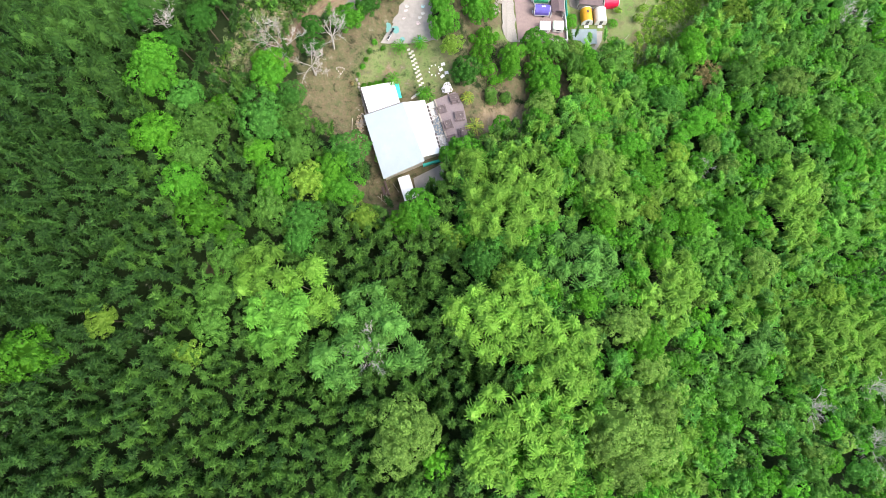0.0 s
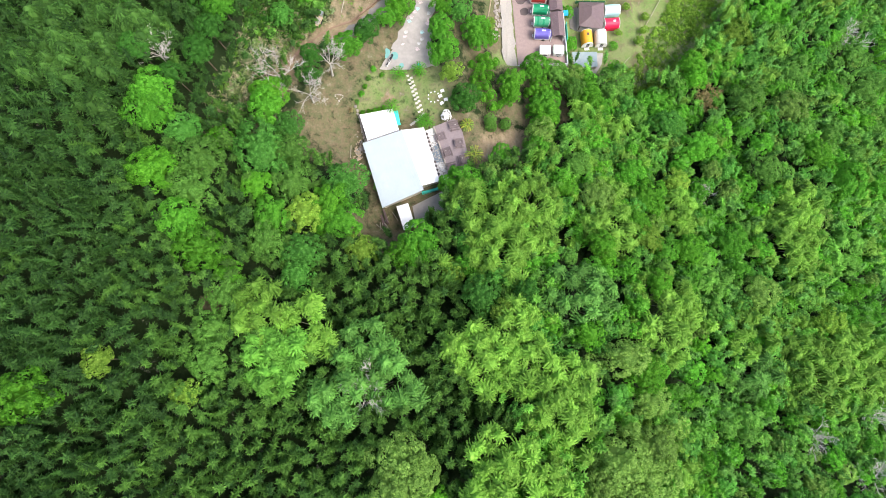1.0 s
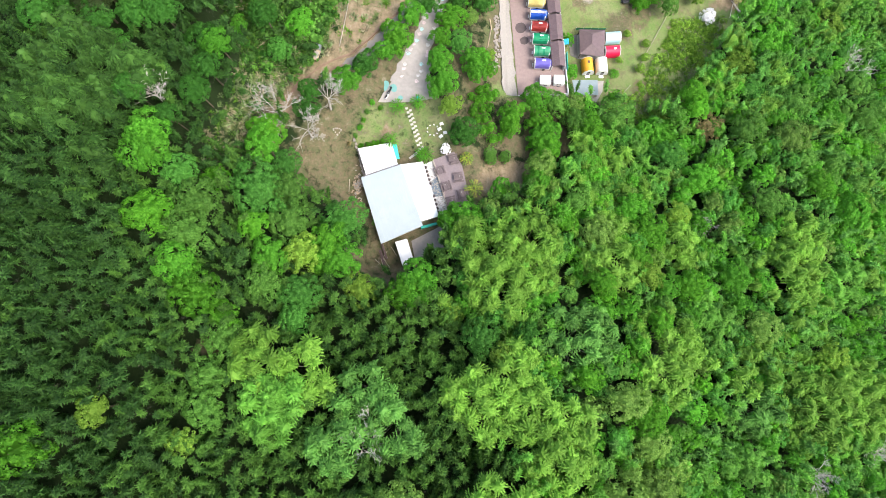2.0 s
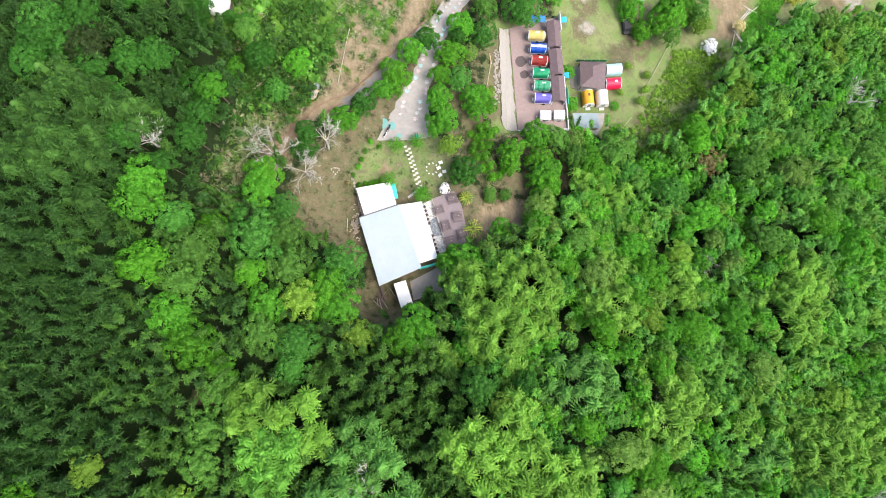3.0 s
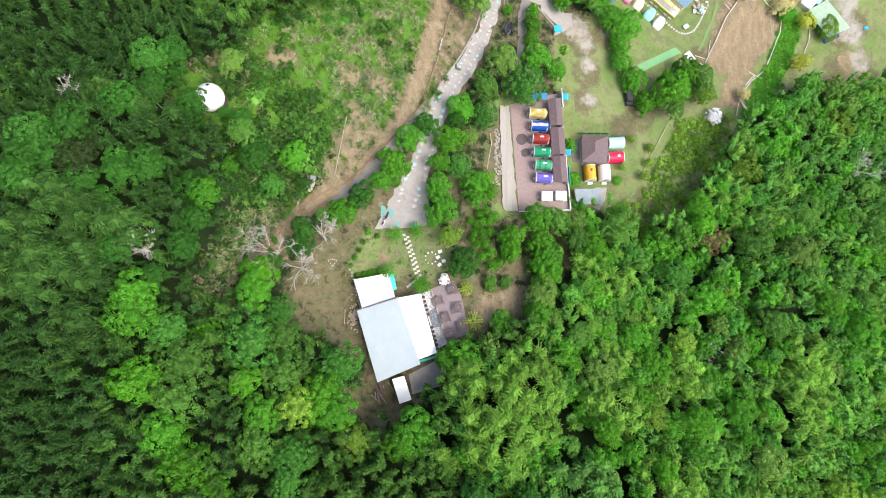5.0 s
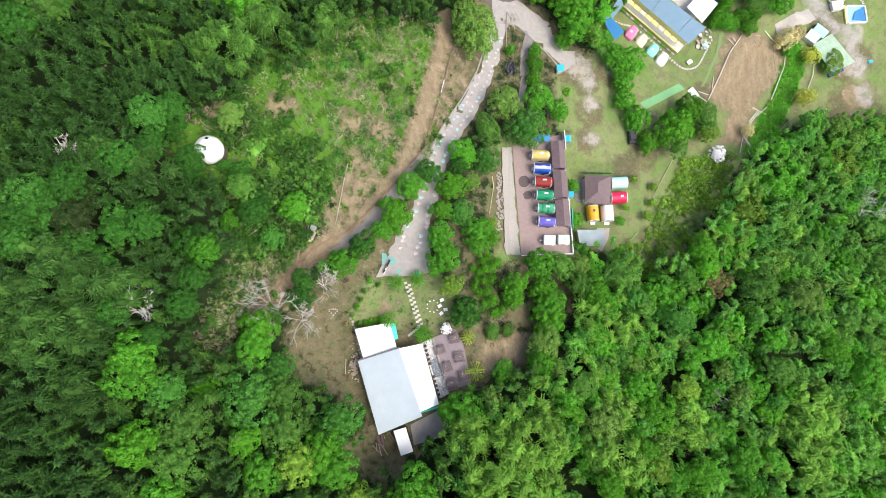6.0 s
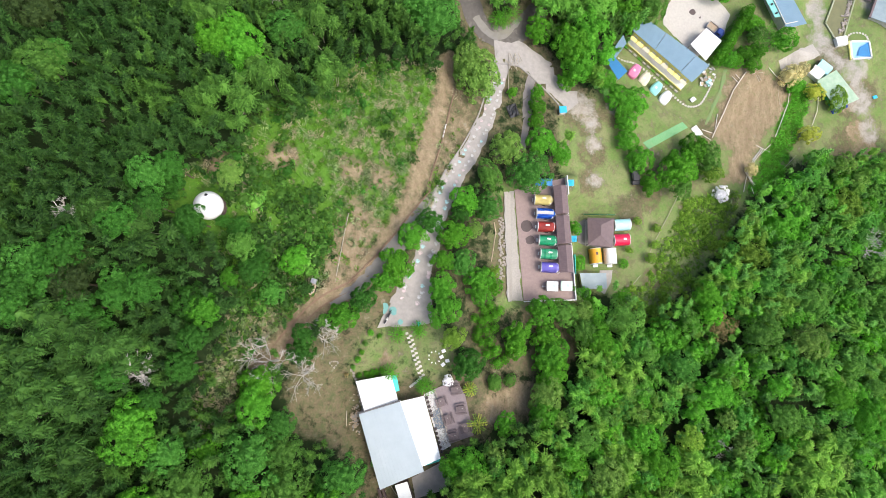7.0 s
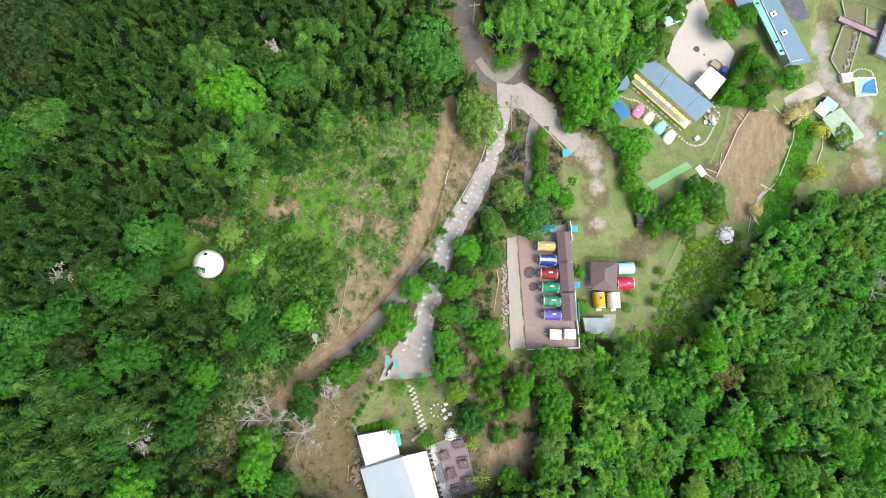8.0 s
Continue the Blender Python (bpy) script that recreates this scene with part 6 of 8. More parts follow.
# stepping stones through the lawn
def stone_mesh(sx, sy, seed):
    rng = np.random.default_rng(seed)
    bm = bmesh.new()
    box(bm, 0, 0, 0, sx, sy, 0.07, bevel=0.02)
    for v in bm.verts:
        v.co.x += rng.normal(0, 0.015)
        v.co.y += rng.normal(0, 0.015)
    me = bpy.data.meshes.new("stepping_stone")
    bm.to_mesh(me)
    bm.free()
    me.materials.append(M["pale_slab"])
    return me


M["pale_slab"] = mat("pale_slab", (0.50, 0.47, 0.42), (0.42, 0.39, 0.35), 0.85, scale=4, vary=0.12)
SLABS = [stone_mesh(0.56, 0.40, i) for i in range(4)]
WAY = "stepping stones in the grass"


def stepping(x, y, turn, lift=0.0):
    ob = new("stepping_stone", SLABS[int(RNG.integers(4))])
    ob.matrix_basis = pose(x, y, H(x, y) + 0.01 + lift, 0, 0, turn + RNG.normal(0, 4))
    return tagged(ob, "pale square stepping stone set in grass", "stepping stone", WAY)


pa, pb, pc = Vector((-6.6, 54.5)), Vector((-4.0, 46.4)), Vector((-6.1, 44.7))
for i in range(21):
    q = pa.lerp(pb, i / 20)
    stepping(q.x + (0.30 if i % 2 else -0.30), q.y, 15)
for i in range(1, 8):
    q = pb.lerp(pc, i / 7)
    stepping(q.x, q.y, 50)
for px, py, turn in ((-0.0, 51.3, 20), (-0.4, 50.2, 30), (-0.1, 48.8, 40), (0.7, 49.5, 10)):
    bm = boxes((0, 0, 0.35, 0.75, 0.6, 0.05), (-0.3, 0, 0, 0.1, 0.5, 0.35), (0.3, 0, 0, 0.1, 0.5, 0.35), bevel=0.01)
    single("garden_bench", bm, "white", "small white garden bench on the lawn", "bench", "white garden seats", at=pose(px, py, H(px, py), 0, 0, turn))
gx, gy = -1.7, 50.1
for i in range(9):
    a = i * 0.7
    bm = bmesh.new()
    box(bm, 0, 0, 0, 0.34, 0.2, 0.2, 40 * i, bevel=0.05)
    single("garden_stone", bm, "white", "whitewashed stone in a ring on the lawn", "stone", "ring of white stones", at=pose(gx + math.cos(a) * 1.1, gy + math.sin(a) * 1.1, H(gx, gy), 0, 0, 25 * i))
for i in range(14):
    a = i / 14 * 2 * math.pi
    hx, hy = -20.0, 49.1
    x, y = hx + 0.75 * math.sin(a) ** 3, hy + 0.6 * (math.cos(a) - 0.3 * math.cos(2 * a))
    bm = bmesh.new()
    box(bm, 0, 0, 0, 0.28, 0.2, 0.12, 0, bevel=0.03)
    single("heart_stone", bm, "rock", "small stone of a heart laid on the ground", "stone", "stones laid as a heart", at=pose(x, y, H(x, y), 0, 0, 50 * i))


def palm(x, y, tall=2.4, reach=1.5, leaf=("leaf_green", "leaf_lime"), label="small green palm with arching fronds"):
    """A small palm: a stem and arching fronds with leaflets."""
    t = thing("palm", x, y, H(x, y), RNG.uniform(0, 360), label, "palm", "small palms")
    part("trunk", rod(bmesh.new(), (0, 0, -0.2), (0, 0, tall * 0.7), 0.11, 0.07), "bark", t)
    for i in range(9):
        a = i * 0.698 + RNG.uniform(-0.2, 0.2)
        pos, out = [], []
        for j in range(14):
            k = (j + 1) / 14
            r = reach * k
            for s in (-1, 1):
                pos.append((r * math.cos(a), r * math.sin(a), tall * 0.7 + 0.7 * k - 1.0 * k * k))
                out.append((math.cos(a + s * 1.0), math.sin(a + s * 1.0), -0.25))
        n = len(pos)
        me = mesh_of("frond", *leaves(np.array(pos), unit(np.array(out)), np.full(n, 0.5), np.full(n, 0.10), RNG, 0.15))
        me.materials.append(M[leaf[i % 2]])
        new("frond", me).parent = t
    return t


palm(-8.6, 54.4)
palm(-4.6, 55.3)
palm(-9.8, 47.6, 3.0)
palm(-3.1, 44.9, 2.4, 1.6)
palm(-3.8, 45.0, 2.2, 1.4)
palm(6.2, 38.2, 2.6, 1.7, ("leaf_yellow", "flower_gold"), "yellow-green feathery palm beside the terrace")
palm(4.9, 44.3, 1.8, 1.2, ("leaf_yellow", "flower_gold"), "yellow-green feathery palm beside the terrace")
for px, py, r in ((-15.7, 46.8, 0.6), (-14.3, 47.0, 0.7), (-13.3, 47.1, 0.8), (-12.5, 47.4, 0.6), (-11.5, 47.7, 0.6)):
    tree("lime", px, py, r, 0.9)
bx, by = -4.6, 56.3
bin_ob = thing("wheelie_bin", bx, by, H(bx, by) + 0.05, 30, "green plastic bin by the forecourt", "bin")
part("body", boxes((0, 0, 0, 0.6, 0.7, 0.95), bevel=0.04), "green_paint", bin_ob)
part("lid", boxes((0, 0.03, 0.95, 0.66, 0.78, 0.08), bevel=0.02), "teal", bin_ob)

# pile of split wood and rubble against the west wall
wx, wy = -16.3, 38.8
rng = np.random.default_rng(77)
pile = thing("wood_pile", wx, wy, H(wx, wy), 0, "heap of pale split wood and rubble by the wall", "wood pile")
for i in range(110):
    a, r = rng.uniform(0, 6.28), abs(rng.normal(0, 0.8))
    bm = bmesh.new()
    box(bm, r * math.cos(a) * 0.8, r * math.sin(a) * 2.0, max(0, 0.9 - 0.45 * r) * rng.uniform(0.3, 1), rng.uniform(0.25, 0.5), rng.uniform(0.12, 0.25), 0.14, rng.uniform(0, 180), (rng.normal(0, 20), rng.normal(0, 20)))
    part("log", bm, "wood_pale" if i % 3 else "stone", pile)
bm = bmesh.new()
for k in range(24):
    x, y = np.interp(k / 23, [0, 0.55, 1], [-17.0, 47.8, -14.9, 40.4][0::2] + [-16.8, 38.8][:1]), np.interp(k / 23, [0, 0.55, 1], [-17.0, 47.8, -14.9, 40.4][1::2] + [-16.8, 38.8][1:])
    box(bm, x + rng.normal(0, 0.1), y, H(x, y) - 0.1, 0.45, 0.5, 0.35 + rng.uniform(0, 0.2), rng.uniform(0, 90), bevel=0.04)
single("stone_border", bm, "rock", "low line of rough stones west of the house", "border", kind="structure")

# scooter on the painted corner of the forecourt
sx, sy = -10.3, 57.7
z0 = H(sx, sy) + 0.08
mural = bmesh.new()
for i in range(7):
    x, y = -10.1, 57.7
    q = (x + rng.normal(0, 0.9), y + rng.normal(0, 1.2))
    bmesh.ops.create_circle(mural, cap_ends=True, segments=9, radius=rng.uniform(0.4, 0.8), matrix=pose(q[0], q[1], H(*q) + 0.115 + 0.004 * i))
single("floor_mural", mural, "mural", "patches of teal paint on the forecourt", "painting", kind="structure")


def scooter(x, y, z, turn, colour, label):
    t = thing("scooter", x, y, z, turn, label, "scooter", "parked scooters")
    for s in (-0.62, 0.62):
        bm = bmesh.new()
        bmesh.ops.create_cone(bm, cap_ends=True, segments=12, radius1=0.24, radius2=0.24, depth=0.11, matrix=pose(s, 0, 0.24, 90))
        part("wheel", bm, "rubber", t)
    part("body", boxes((0, 0, 0.28, 0.7, 0.32, 0.1), (-0.45, 0, 0.32, 0.75, 0.34, 0.36), (0.5, 0, 0.3, 0.16, 0.36, 0.6), bevel=0.05), colour, t)
    part("seat", boxes((-0.4, 0, 0.68, 0.72, 0.3, 0.1), bevel=0.04), "black", t)
    part("handlebar", rod(bmesh.new(), (0.45, -0.33, 0.98), (0.45, 0.33, 0.98), 0.025), "black", t)


scooter(-10.2, 58.1, z0, 65, "black", "black scooter parked on the painted forecourt")
scooter(-10.7, 57.0, H(-10.7, 57.0) + 0.08, 60, "white", "pale scooter parked on the painted forecourt")


# painted paw prints on the lane
def paw_mesh(colour):
    bm = bmesh.new()
    bmesh.ops.create_circle(bm, cap_ends=True, segments=9, radius=0.27, matrix=Matrix.Diagonal((1, 0.85, 1, 1)))
    for i in range(4):
        a = radians(32 + 38 * i)
        bmesh.ops.create_circle(bm, cap_ends=True, segments=7, radius=0.10, matrix=pose(0.37 * math.cos(a), 0.37 * math.sin(a), 0))
    ext = bmesh.ops.extrude_face_region(bm, geom=bm.faces[:])
    bmesh.ops.translate(bm, verts=[v for v in ext["geom"] if isinstance(v, bmesh.types.BMVert)], vec=(0, 0, 0.012))
    me = bpy.data.meshes.new("paw_print")
    bm.to_mesh(me)
    bm.free()
    me.materials.append(M[colour])
    return me


PAWS = [paw_mesh(c) for c in ("paw_white", "paw_aqua", "paw_pink", "paw_white")]
lane = resample(ROAD, 1.4)
for i, (x, y) in enumerate(lane[1:-4]):
    x0, y0 = lane[i]
    d = Vector((x - x0, y - y0)).normalized()
    for s in ((-1, 1) if i < 18 else (-0.75, 0.75)):
        off = s * (1.1 + (0.5 if i < 6 else 0)) + RNG.normal(0, 0.12)
        k = RNG.uniform(-0.4, 0.4)
        px, py = x - d.y * off + d.x * k, y + d.x * off + d.y * k
        ob = new("paw_print", PAWS[int(RNG.integers(4))])
        ob.matrix_basis = pose(px, py, max(H(px + u, py + v) for u in (-0.3, 0, 0.3) for v in (-0.3, 0, 0.3)) + 0.10, 0, 0, math.degrees(math.atan2(d.y, d.x)) - 90 + RNG.normal(0, 12)) @ Matrix.Diagonal((1.15 if i < 16 else 0.85, 1.15 if i < 16 else 0.85, 1, 1))
        tagged(ob, "painted paw print on the concrete lane", "paw print", "paw prints on the lane", "structure")
# large-leaved plants in the lodge garden and on the bend
palm(77.0, 126.1, 4.5, 2.6)
palm(75.1, 123.7, 4.0, 2.4)
palm(78.8, 123.0, 4.0, 2.4)
palm(13.3, 121.9, 3.0, 2.4)
palm(11.6, 121.3, 2.6, 2.0)
palm(14.8, 122.8, 3.2, 2.2)
palm(11.8, 121.1, 2.6, 2.0)
palm(39.5, 69.2, 1.6, 1.0)
palm(32.3, 112.1, 2.6, 1.8)

# ---- the camping terrace ----
PZ = -4.8
NW, NE_, SE_, SW = (14.82, 83.99), (25.49, 86.68), (27.07, 61.08), (16.45, 60.69)
bm = bmesh.new()
slab(bm, [(*NW, PZ + 0.1), (*NE_, PZ + 0.1), (*SE_, PZ + 0.1), (*SW, PZ + 0.1)], 1.6)
terrace = single("camping_terrace", bm, "paving", "reddish-brown paved camping terrace on a retaining wall", "terrace", kind="structure")
# retaining wall down to the lower camp
bm = wall_run(bmesh.new(), [NE_, SE_], -13.4, PZ - 0.1, 0.5)
single("wall_east", bm, "concrete_dark", "tall grey concrete retaining wall under the terrace", "wall", kind="structure")
bm = wall_run(bmesh.new(), [SW, SE_, ((SE_[0] * 0.55 + NE_[0] * 0.45), (SE_[1] * 0.55 + NE_[1] * 0.45))], PZ, PZ + 0.9, 0.16)
single("wall_parapet", bm, "white", "low white parapet round the terrace", "parapet", kind="structure")
bm = wall_run(bmesh.new(), [NE_, (NE_[0] * 0.85 + SE_[0] * 0.15, NE_[1] * 0.85 + SE_[1] * 0.15)], PZ, PZ + 2.2, 0.16)
single("wall_gate", bm, "white", "white wall at the head of the terrace", "wall", kind="structure")


def barrel_van(colour, length=3.7, width=2.1, tall=2.3):
    """A barrel-roofed camping trailer with a flattened crown, drawn in to a prow at +x, its drawbar to -x."""
    t = thing("camping_trailer", 0, 0, 0, 0, "", "trailer", "coloured trailers on the terrace")
    z = 0.45
    part("chassis", boxes((0, 0, 0.35, length, width * 0.8, 0.12)), "steel", t)
    bm = barrel(bmesh.new(), length * 0.86, width * 0.94, tall - z - 0.06, 0.95, 10)
    bmesh.ops.translate(bm, verts=bm.verts, vec=(-0.12, 0, z))
    body = part("body", bm, "white", t, "white end walls")
    bm = bmesh.new()
    rows = []
    for sx, k, up in ((-length / 2, 1.0, 1.0), (length / 2 - 0.75, 1.0, 1.0), (length / 2 - 0.35, 0.86, 0.93), (length / 2, 0.42, 0.74)):
        row = []
        for i in range(13):
            a = math.pi * (1 - i / 12)
            c, n = math.cos(a), math.sin(a) ** 0.72
            row.append(bm.verts.new((sx, width / 2 * k * math.copysign(abs(c) ** 0.8, c) * 1.01, z + 0.55 + (tall - z - 0.55) * n * up)))
        rows.append(row)
    for a, b in zip(rows, rows[1:]):
        for i in range(12):
            bm.faces.new((a[i], a[i + 1], b[i + 1], b[i]))
    bmesh.ops.solidify(bm, geom=bm.faces[:], thickness=0.05)
    shell = part("roof", bm, colour, t, "arched painted roof shell with a pointed prow")
    part("vent", boxes((0.0, 0.2, tall + 0.0, 0.8, 0.34, 0.1), bevel=0.03), "white", shell, "white roof vent")
    bm = bmesh.new()
    hoop = [(width / 2 * math.cos(math.pi * i / 12), z + 0.55 + (tall - z - 0.5) * math.sin(math.pi * i / 12) ** 0.72) for i in range(13)]
    for (y0, z0), (y1, z1) in zip(hoop, hoop[1:]):
        rod(bm, (-length / 2 - 0.03, y0, z0), (-length / 2 - 0.03, y1, z1), 0.07, 0.07, 5)
    part("rim", bm, "white", t, "white hoop round the open end")
    part("door", boxes((-length / 2 * 0.94 - 0.06, 0.1, z + 0.05, 0.05, 0.7, 1.45), bevel=0.01), "white", body, "white door")
    part("step", boxes((-length / 2 - 0.2, 0.1, 0.0, 0.26, 0.7, 0.22), bevel=0.02), "white", t, "white entry step")
    for s in (-1, 1):
        bm = bmesh.new()
        bmesh.ops.create_cone(bm, cap_ends=True, segments=14, radius1=0.33, radius2=0.33, depth=0.2, matrix=pose(0.2, s * width * 0.46, 0.33, 90))
        part("wheel", bm, "rubber", t)
    return t


for colour, px, py, word in (("yellow", 20.62, 81.67, "yellow"), ("blue", 20.99, 78.82, "deep blue"), ("red", 21.17, 76.04, "dull red"),
                             ("green", 21.42, 73.23, "green"), ("mint", 21.66, 70.43, "mint green with stripes"), ("violet", 21.73, 67.64, "violet")):
    t = barrel_van(colour)
    t.matrix_basis = pose(px, py, PZ + 0.1, 0, 0, -3)
    tagged(t, "barrel-roofed camping trailer with " + word + " roof")
    stripes = {"blue": ((0.0, 3.3, 1.35, 1.8, "white"),), "mint": ((-0.9, 0.4, 0.3, 2.84, "green"), (0.3, 0.4, 0.3, 2.84, "green"))}.get(colour, ())
    for mid, span, a0, a1, c in stripes:
        bm = bmesh.new()
        rows = []
        for sx in (mid - span / 2 - 0.15, mid + span / 2 - 0.15):
            rows.append([bm.verts.new((sx, 1.075 * math.copysign(abs(math.cos(a)) ** 0.8, math.cos(a)), 1.0 + 1.32 * math.sin(a) ** 0.72)) for a in np.linspace(a0, a1, 10)])
        for k in range(9):
            bm.faces.new((rows[0][k], rows[0][k + 1], rows[1][k + 1], rows[1][k]))
        bmesh.ops.solidify(bm, geom=bm.faces[:], thickness=0.03)
        part("stripe", bm, c, t, "painted stripe on the roof")

# long shelter in three lengths behind the trailers
shelter = thing("shelter", 24.77, 75.86, PZ + 0.1, 0, "long open shelter with stepped mauve-brown roofs", "shelter")
cuts = [((22.54, 84.65), (25.28, 84.78)), ((22.89, 78.35), (25.61, 78.48)), ((23.18, 72.18), (26.00, 72.37)), ((23.47, 66.33), (26.27, 66.40))]
for i in range(3):
    (a, b), (c, d) = cuts[i], cuts[i + 1]
    gap = 0.035
    a, b, c, d = (Vector(v) for v in (a, b, c, d))
    a, c2 = a.lerp(c, gap), c.lerp(a, gap)
    b, d2 = b.lerp(d, gap), d.lerp(b, gap)
    up = 0.12 * i
    m1, m2 = a.lerp(b, 0.55), c2.lerp(d2, 0.55)
    z = -2.6 + 0.06 * i
    for quad in ([(*a, z), (*m1, z + 0.55), (*m2, z + 0.55), (*c2, z)], [(*m1, z + 0.55), (*b, z), (*d2, z), (*m2, z + 0.55)]):
        q = local(shelter, *quad)
        r = part("roof", slab(bmesh.new(), q, 0.08), "roof_brown", shelter)
        part("seams", ribs(bmesh.new(), q[0], q[3], q[2], q[1], 14, 0.02, 0.03), "roof_brown", r)
    for v in (a, b, c2, d2):
        q = local(shelter, (v.x, v.y, 0))[0]
        part("post", boxes((q[0] * 0.98, q[1], -0.1, 0.12, 0.12, 2.25)), "white", shelter)
    q = local(shelter, ((b.x + d2.x) / 2 - 0.15, (b.y + d2.y) / 2, 0))[0]
    part("back_wall", boxes((q[0], q[1], -0.1, 0.1, (b - d2).length * 0.96, 1.9, 3)), "wall_cream", shelter)

for px, py, c in ((22.07, 63.78, "white"), (24.97, 63.85, "palegreen")):
    t = thing("small_trailer", px, py, PZ + 0.1, -2, "small boxy white camping trailer on the terrace", "trailer", "small white trailers")
    body = part("body", boxes((0, 0, 0.35, 2.25, 1.95, 1.35), bevel=0.12), "white", t)
    part("roof", boxes((0, 0, 1.68, 2.3, 2.0, 0.1), bevel=0.04), c, t)
    part("skylight", boxes((0.3, 0.1, 1.78, 0.5, 0.5, 0.06), bevel=0.02), "aqua", t)
    part("window", boxes((0, -0.98, 0.95, 1.0, 0.04, 0.45)), "glass_dark", body)
    part("drawbar", boxes((-1.4, 0, 0.35, 0.7, 0.1, 0.1), (-1.75, 0, 0.2, 0.2, 0.3, 0.35)), "steel", t)
    for s in (-1, 1):
        bm = bmesh.new()
        bmesh.ops.create_cone(bm, cap_ends=True, segments=12, radius1=0.28, radius2=0.28, depth=0.18, matrix=pose(0.1, s * 0.85, 0.28, 90))
        part("wheel", bm, "rubber", t)
bm = bmesh.new()
for q, r in (((17.23, 76.38), 1.25), ((18.01, 73.47), 0.95)):
    c = bmesh.ops.create_circle(bm, cap_ends=True, segments=14, radius=r, matrix=pose(*q, PZ + 0.112 + 0.004 * (r < 1)))
    for v in c["verts"]:
        v.co.x += RNG.normal(0, 0.1)
single("stain", bm, "stain_dark", "dark damp stains on the terrace paving", "stain", kind="structure")
for (px, py), c, sx, sy, lift in (((20.73, 85.35), "tarp_blue", 3.6, 1.5, 1.6), ((26.23, 85.28), "cyan", 1.6, 1.3, 1.4), ((27.40, 73.91), "cyan", 1.0, 1.3, -1.2)):
    t = thing("awning", px, py, PZ + lift, 0, "small bright blue tarpaulin awning", "awning", "blue awnings")
    bm = bmesh.new()
    bmesh.ops.create_grid(bm, x_segments=6, y_segments=4, size=0.5, matrix=Matrix.Diagonal((sx, sy, 1, 1)))
    for v in bm.verts:
        v.co.z += 0.12 * math.sin(3 * v.co.x) + RNG.normal(0, 0.03)
    bmesh.ops.solidify(bm, geom=bm.faces[:], thickness=0.03)
    part("sheet", bm, c, t)
    for s in (-1, 1):
        low = H(px, py) if lift < 0 else PZ
        part("post", boxes((s * sx * 0.46, -sy * 0.4, low - PZ - lift, 0.05, 0.05, lift + PZ - low)), "steel", t)
single("screen_fence", wall_run(bmesh.new(), [(26.90, 70.32), (26.98, 66.42)], PZ, PZ + 1.5, 0.08), "teal", "teal screen along the terrace edge", "fence")

# dry-stone edging west of the concrete strip
bm = bmesh.new()
rng = np.random.default_rng(5)
la, lb = Vector((11.9, 77.6)), Vector((11.2, 64.6))
for i in range(60):
    q = la.lerp(lb, i / 60)
    x, y = q.x + rng.normal(0, 0.35), q.y
    box(bm, x, y, H(x, y) - 0.05, rng.uniform(0.3, 0.7), rng.uniform(0.25, 0.5), rng.uniform(0.15, 0.5), rng.uniform(0, 180), bevel=0.05)
single("stone_edging", bm, "rock", "rough stone edging beside the concrete strip", "edging", kind="structure")
for a, b in (((10.5, 74.7), (9.4, 68.5)), ((10.2, 76.6), (10.5, 74.1))):
    bm = rod(bmesh.new(), (*a, H(*a) + 0.15), (*b, H(*b) + 0.15), 0.12, 0.1, 8)
    single("log", bm, "wood_pale", "pale log lying beside the strip", "log", "logs by the strip")

# ---- the lower camp ----
px, py = 34.07, 75.74
GZ = -12.7
pav = thing("pavilion", px, py, GZ, 0, "square pavilion with a mauve-brown hipped roof", "pavilion")
C = [(31.43, 79.16), (37.33, 78.96), (36.83, 72.55), (31.40, 73.18)]
P1, P2 = (34.11, 77.38), (33.98, 75.19)
c = local(pav, *[(*q, -10.3) for q in C])
p1, p2 = local(pav, (*P1, -9.2), (*P2, -9.2))
for face in ([c[0], c[1], p1], [c[1], c[2], p2, p1], [c[2], c[3], p2], [c[3], c[0], p1, p2]):
    part("roof", slab(bmesh.new(), face, 0.08), "roof_brown", pav)
for q in c:
    part("post", boxes((q[0] * 0.94, q[1] * 0.94, -0.1, 0.15, 0.15, q[2] + 0.1)), "wood_dark", pav)
part("floor", slab(bmesh.new(), [(q[0], q[1], 0.12) for q in c], 0.3), "concrete", pav, "grey concrete floor")
part("apron", slab(bmesh.new(), [(c[0][0] - 2.0, c[0][1] - 1.0, 0.06), (c[0][0], c[0][1], 0.06), (c[3][0], c[3][1], 0.06), (c[3][0] - 1.6, c[3][1] + 0.8, 0.06)], 0.3), "concrete_dark", pav, "grey concrete apron")


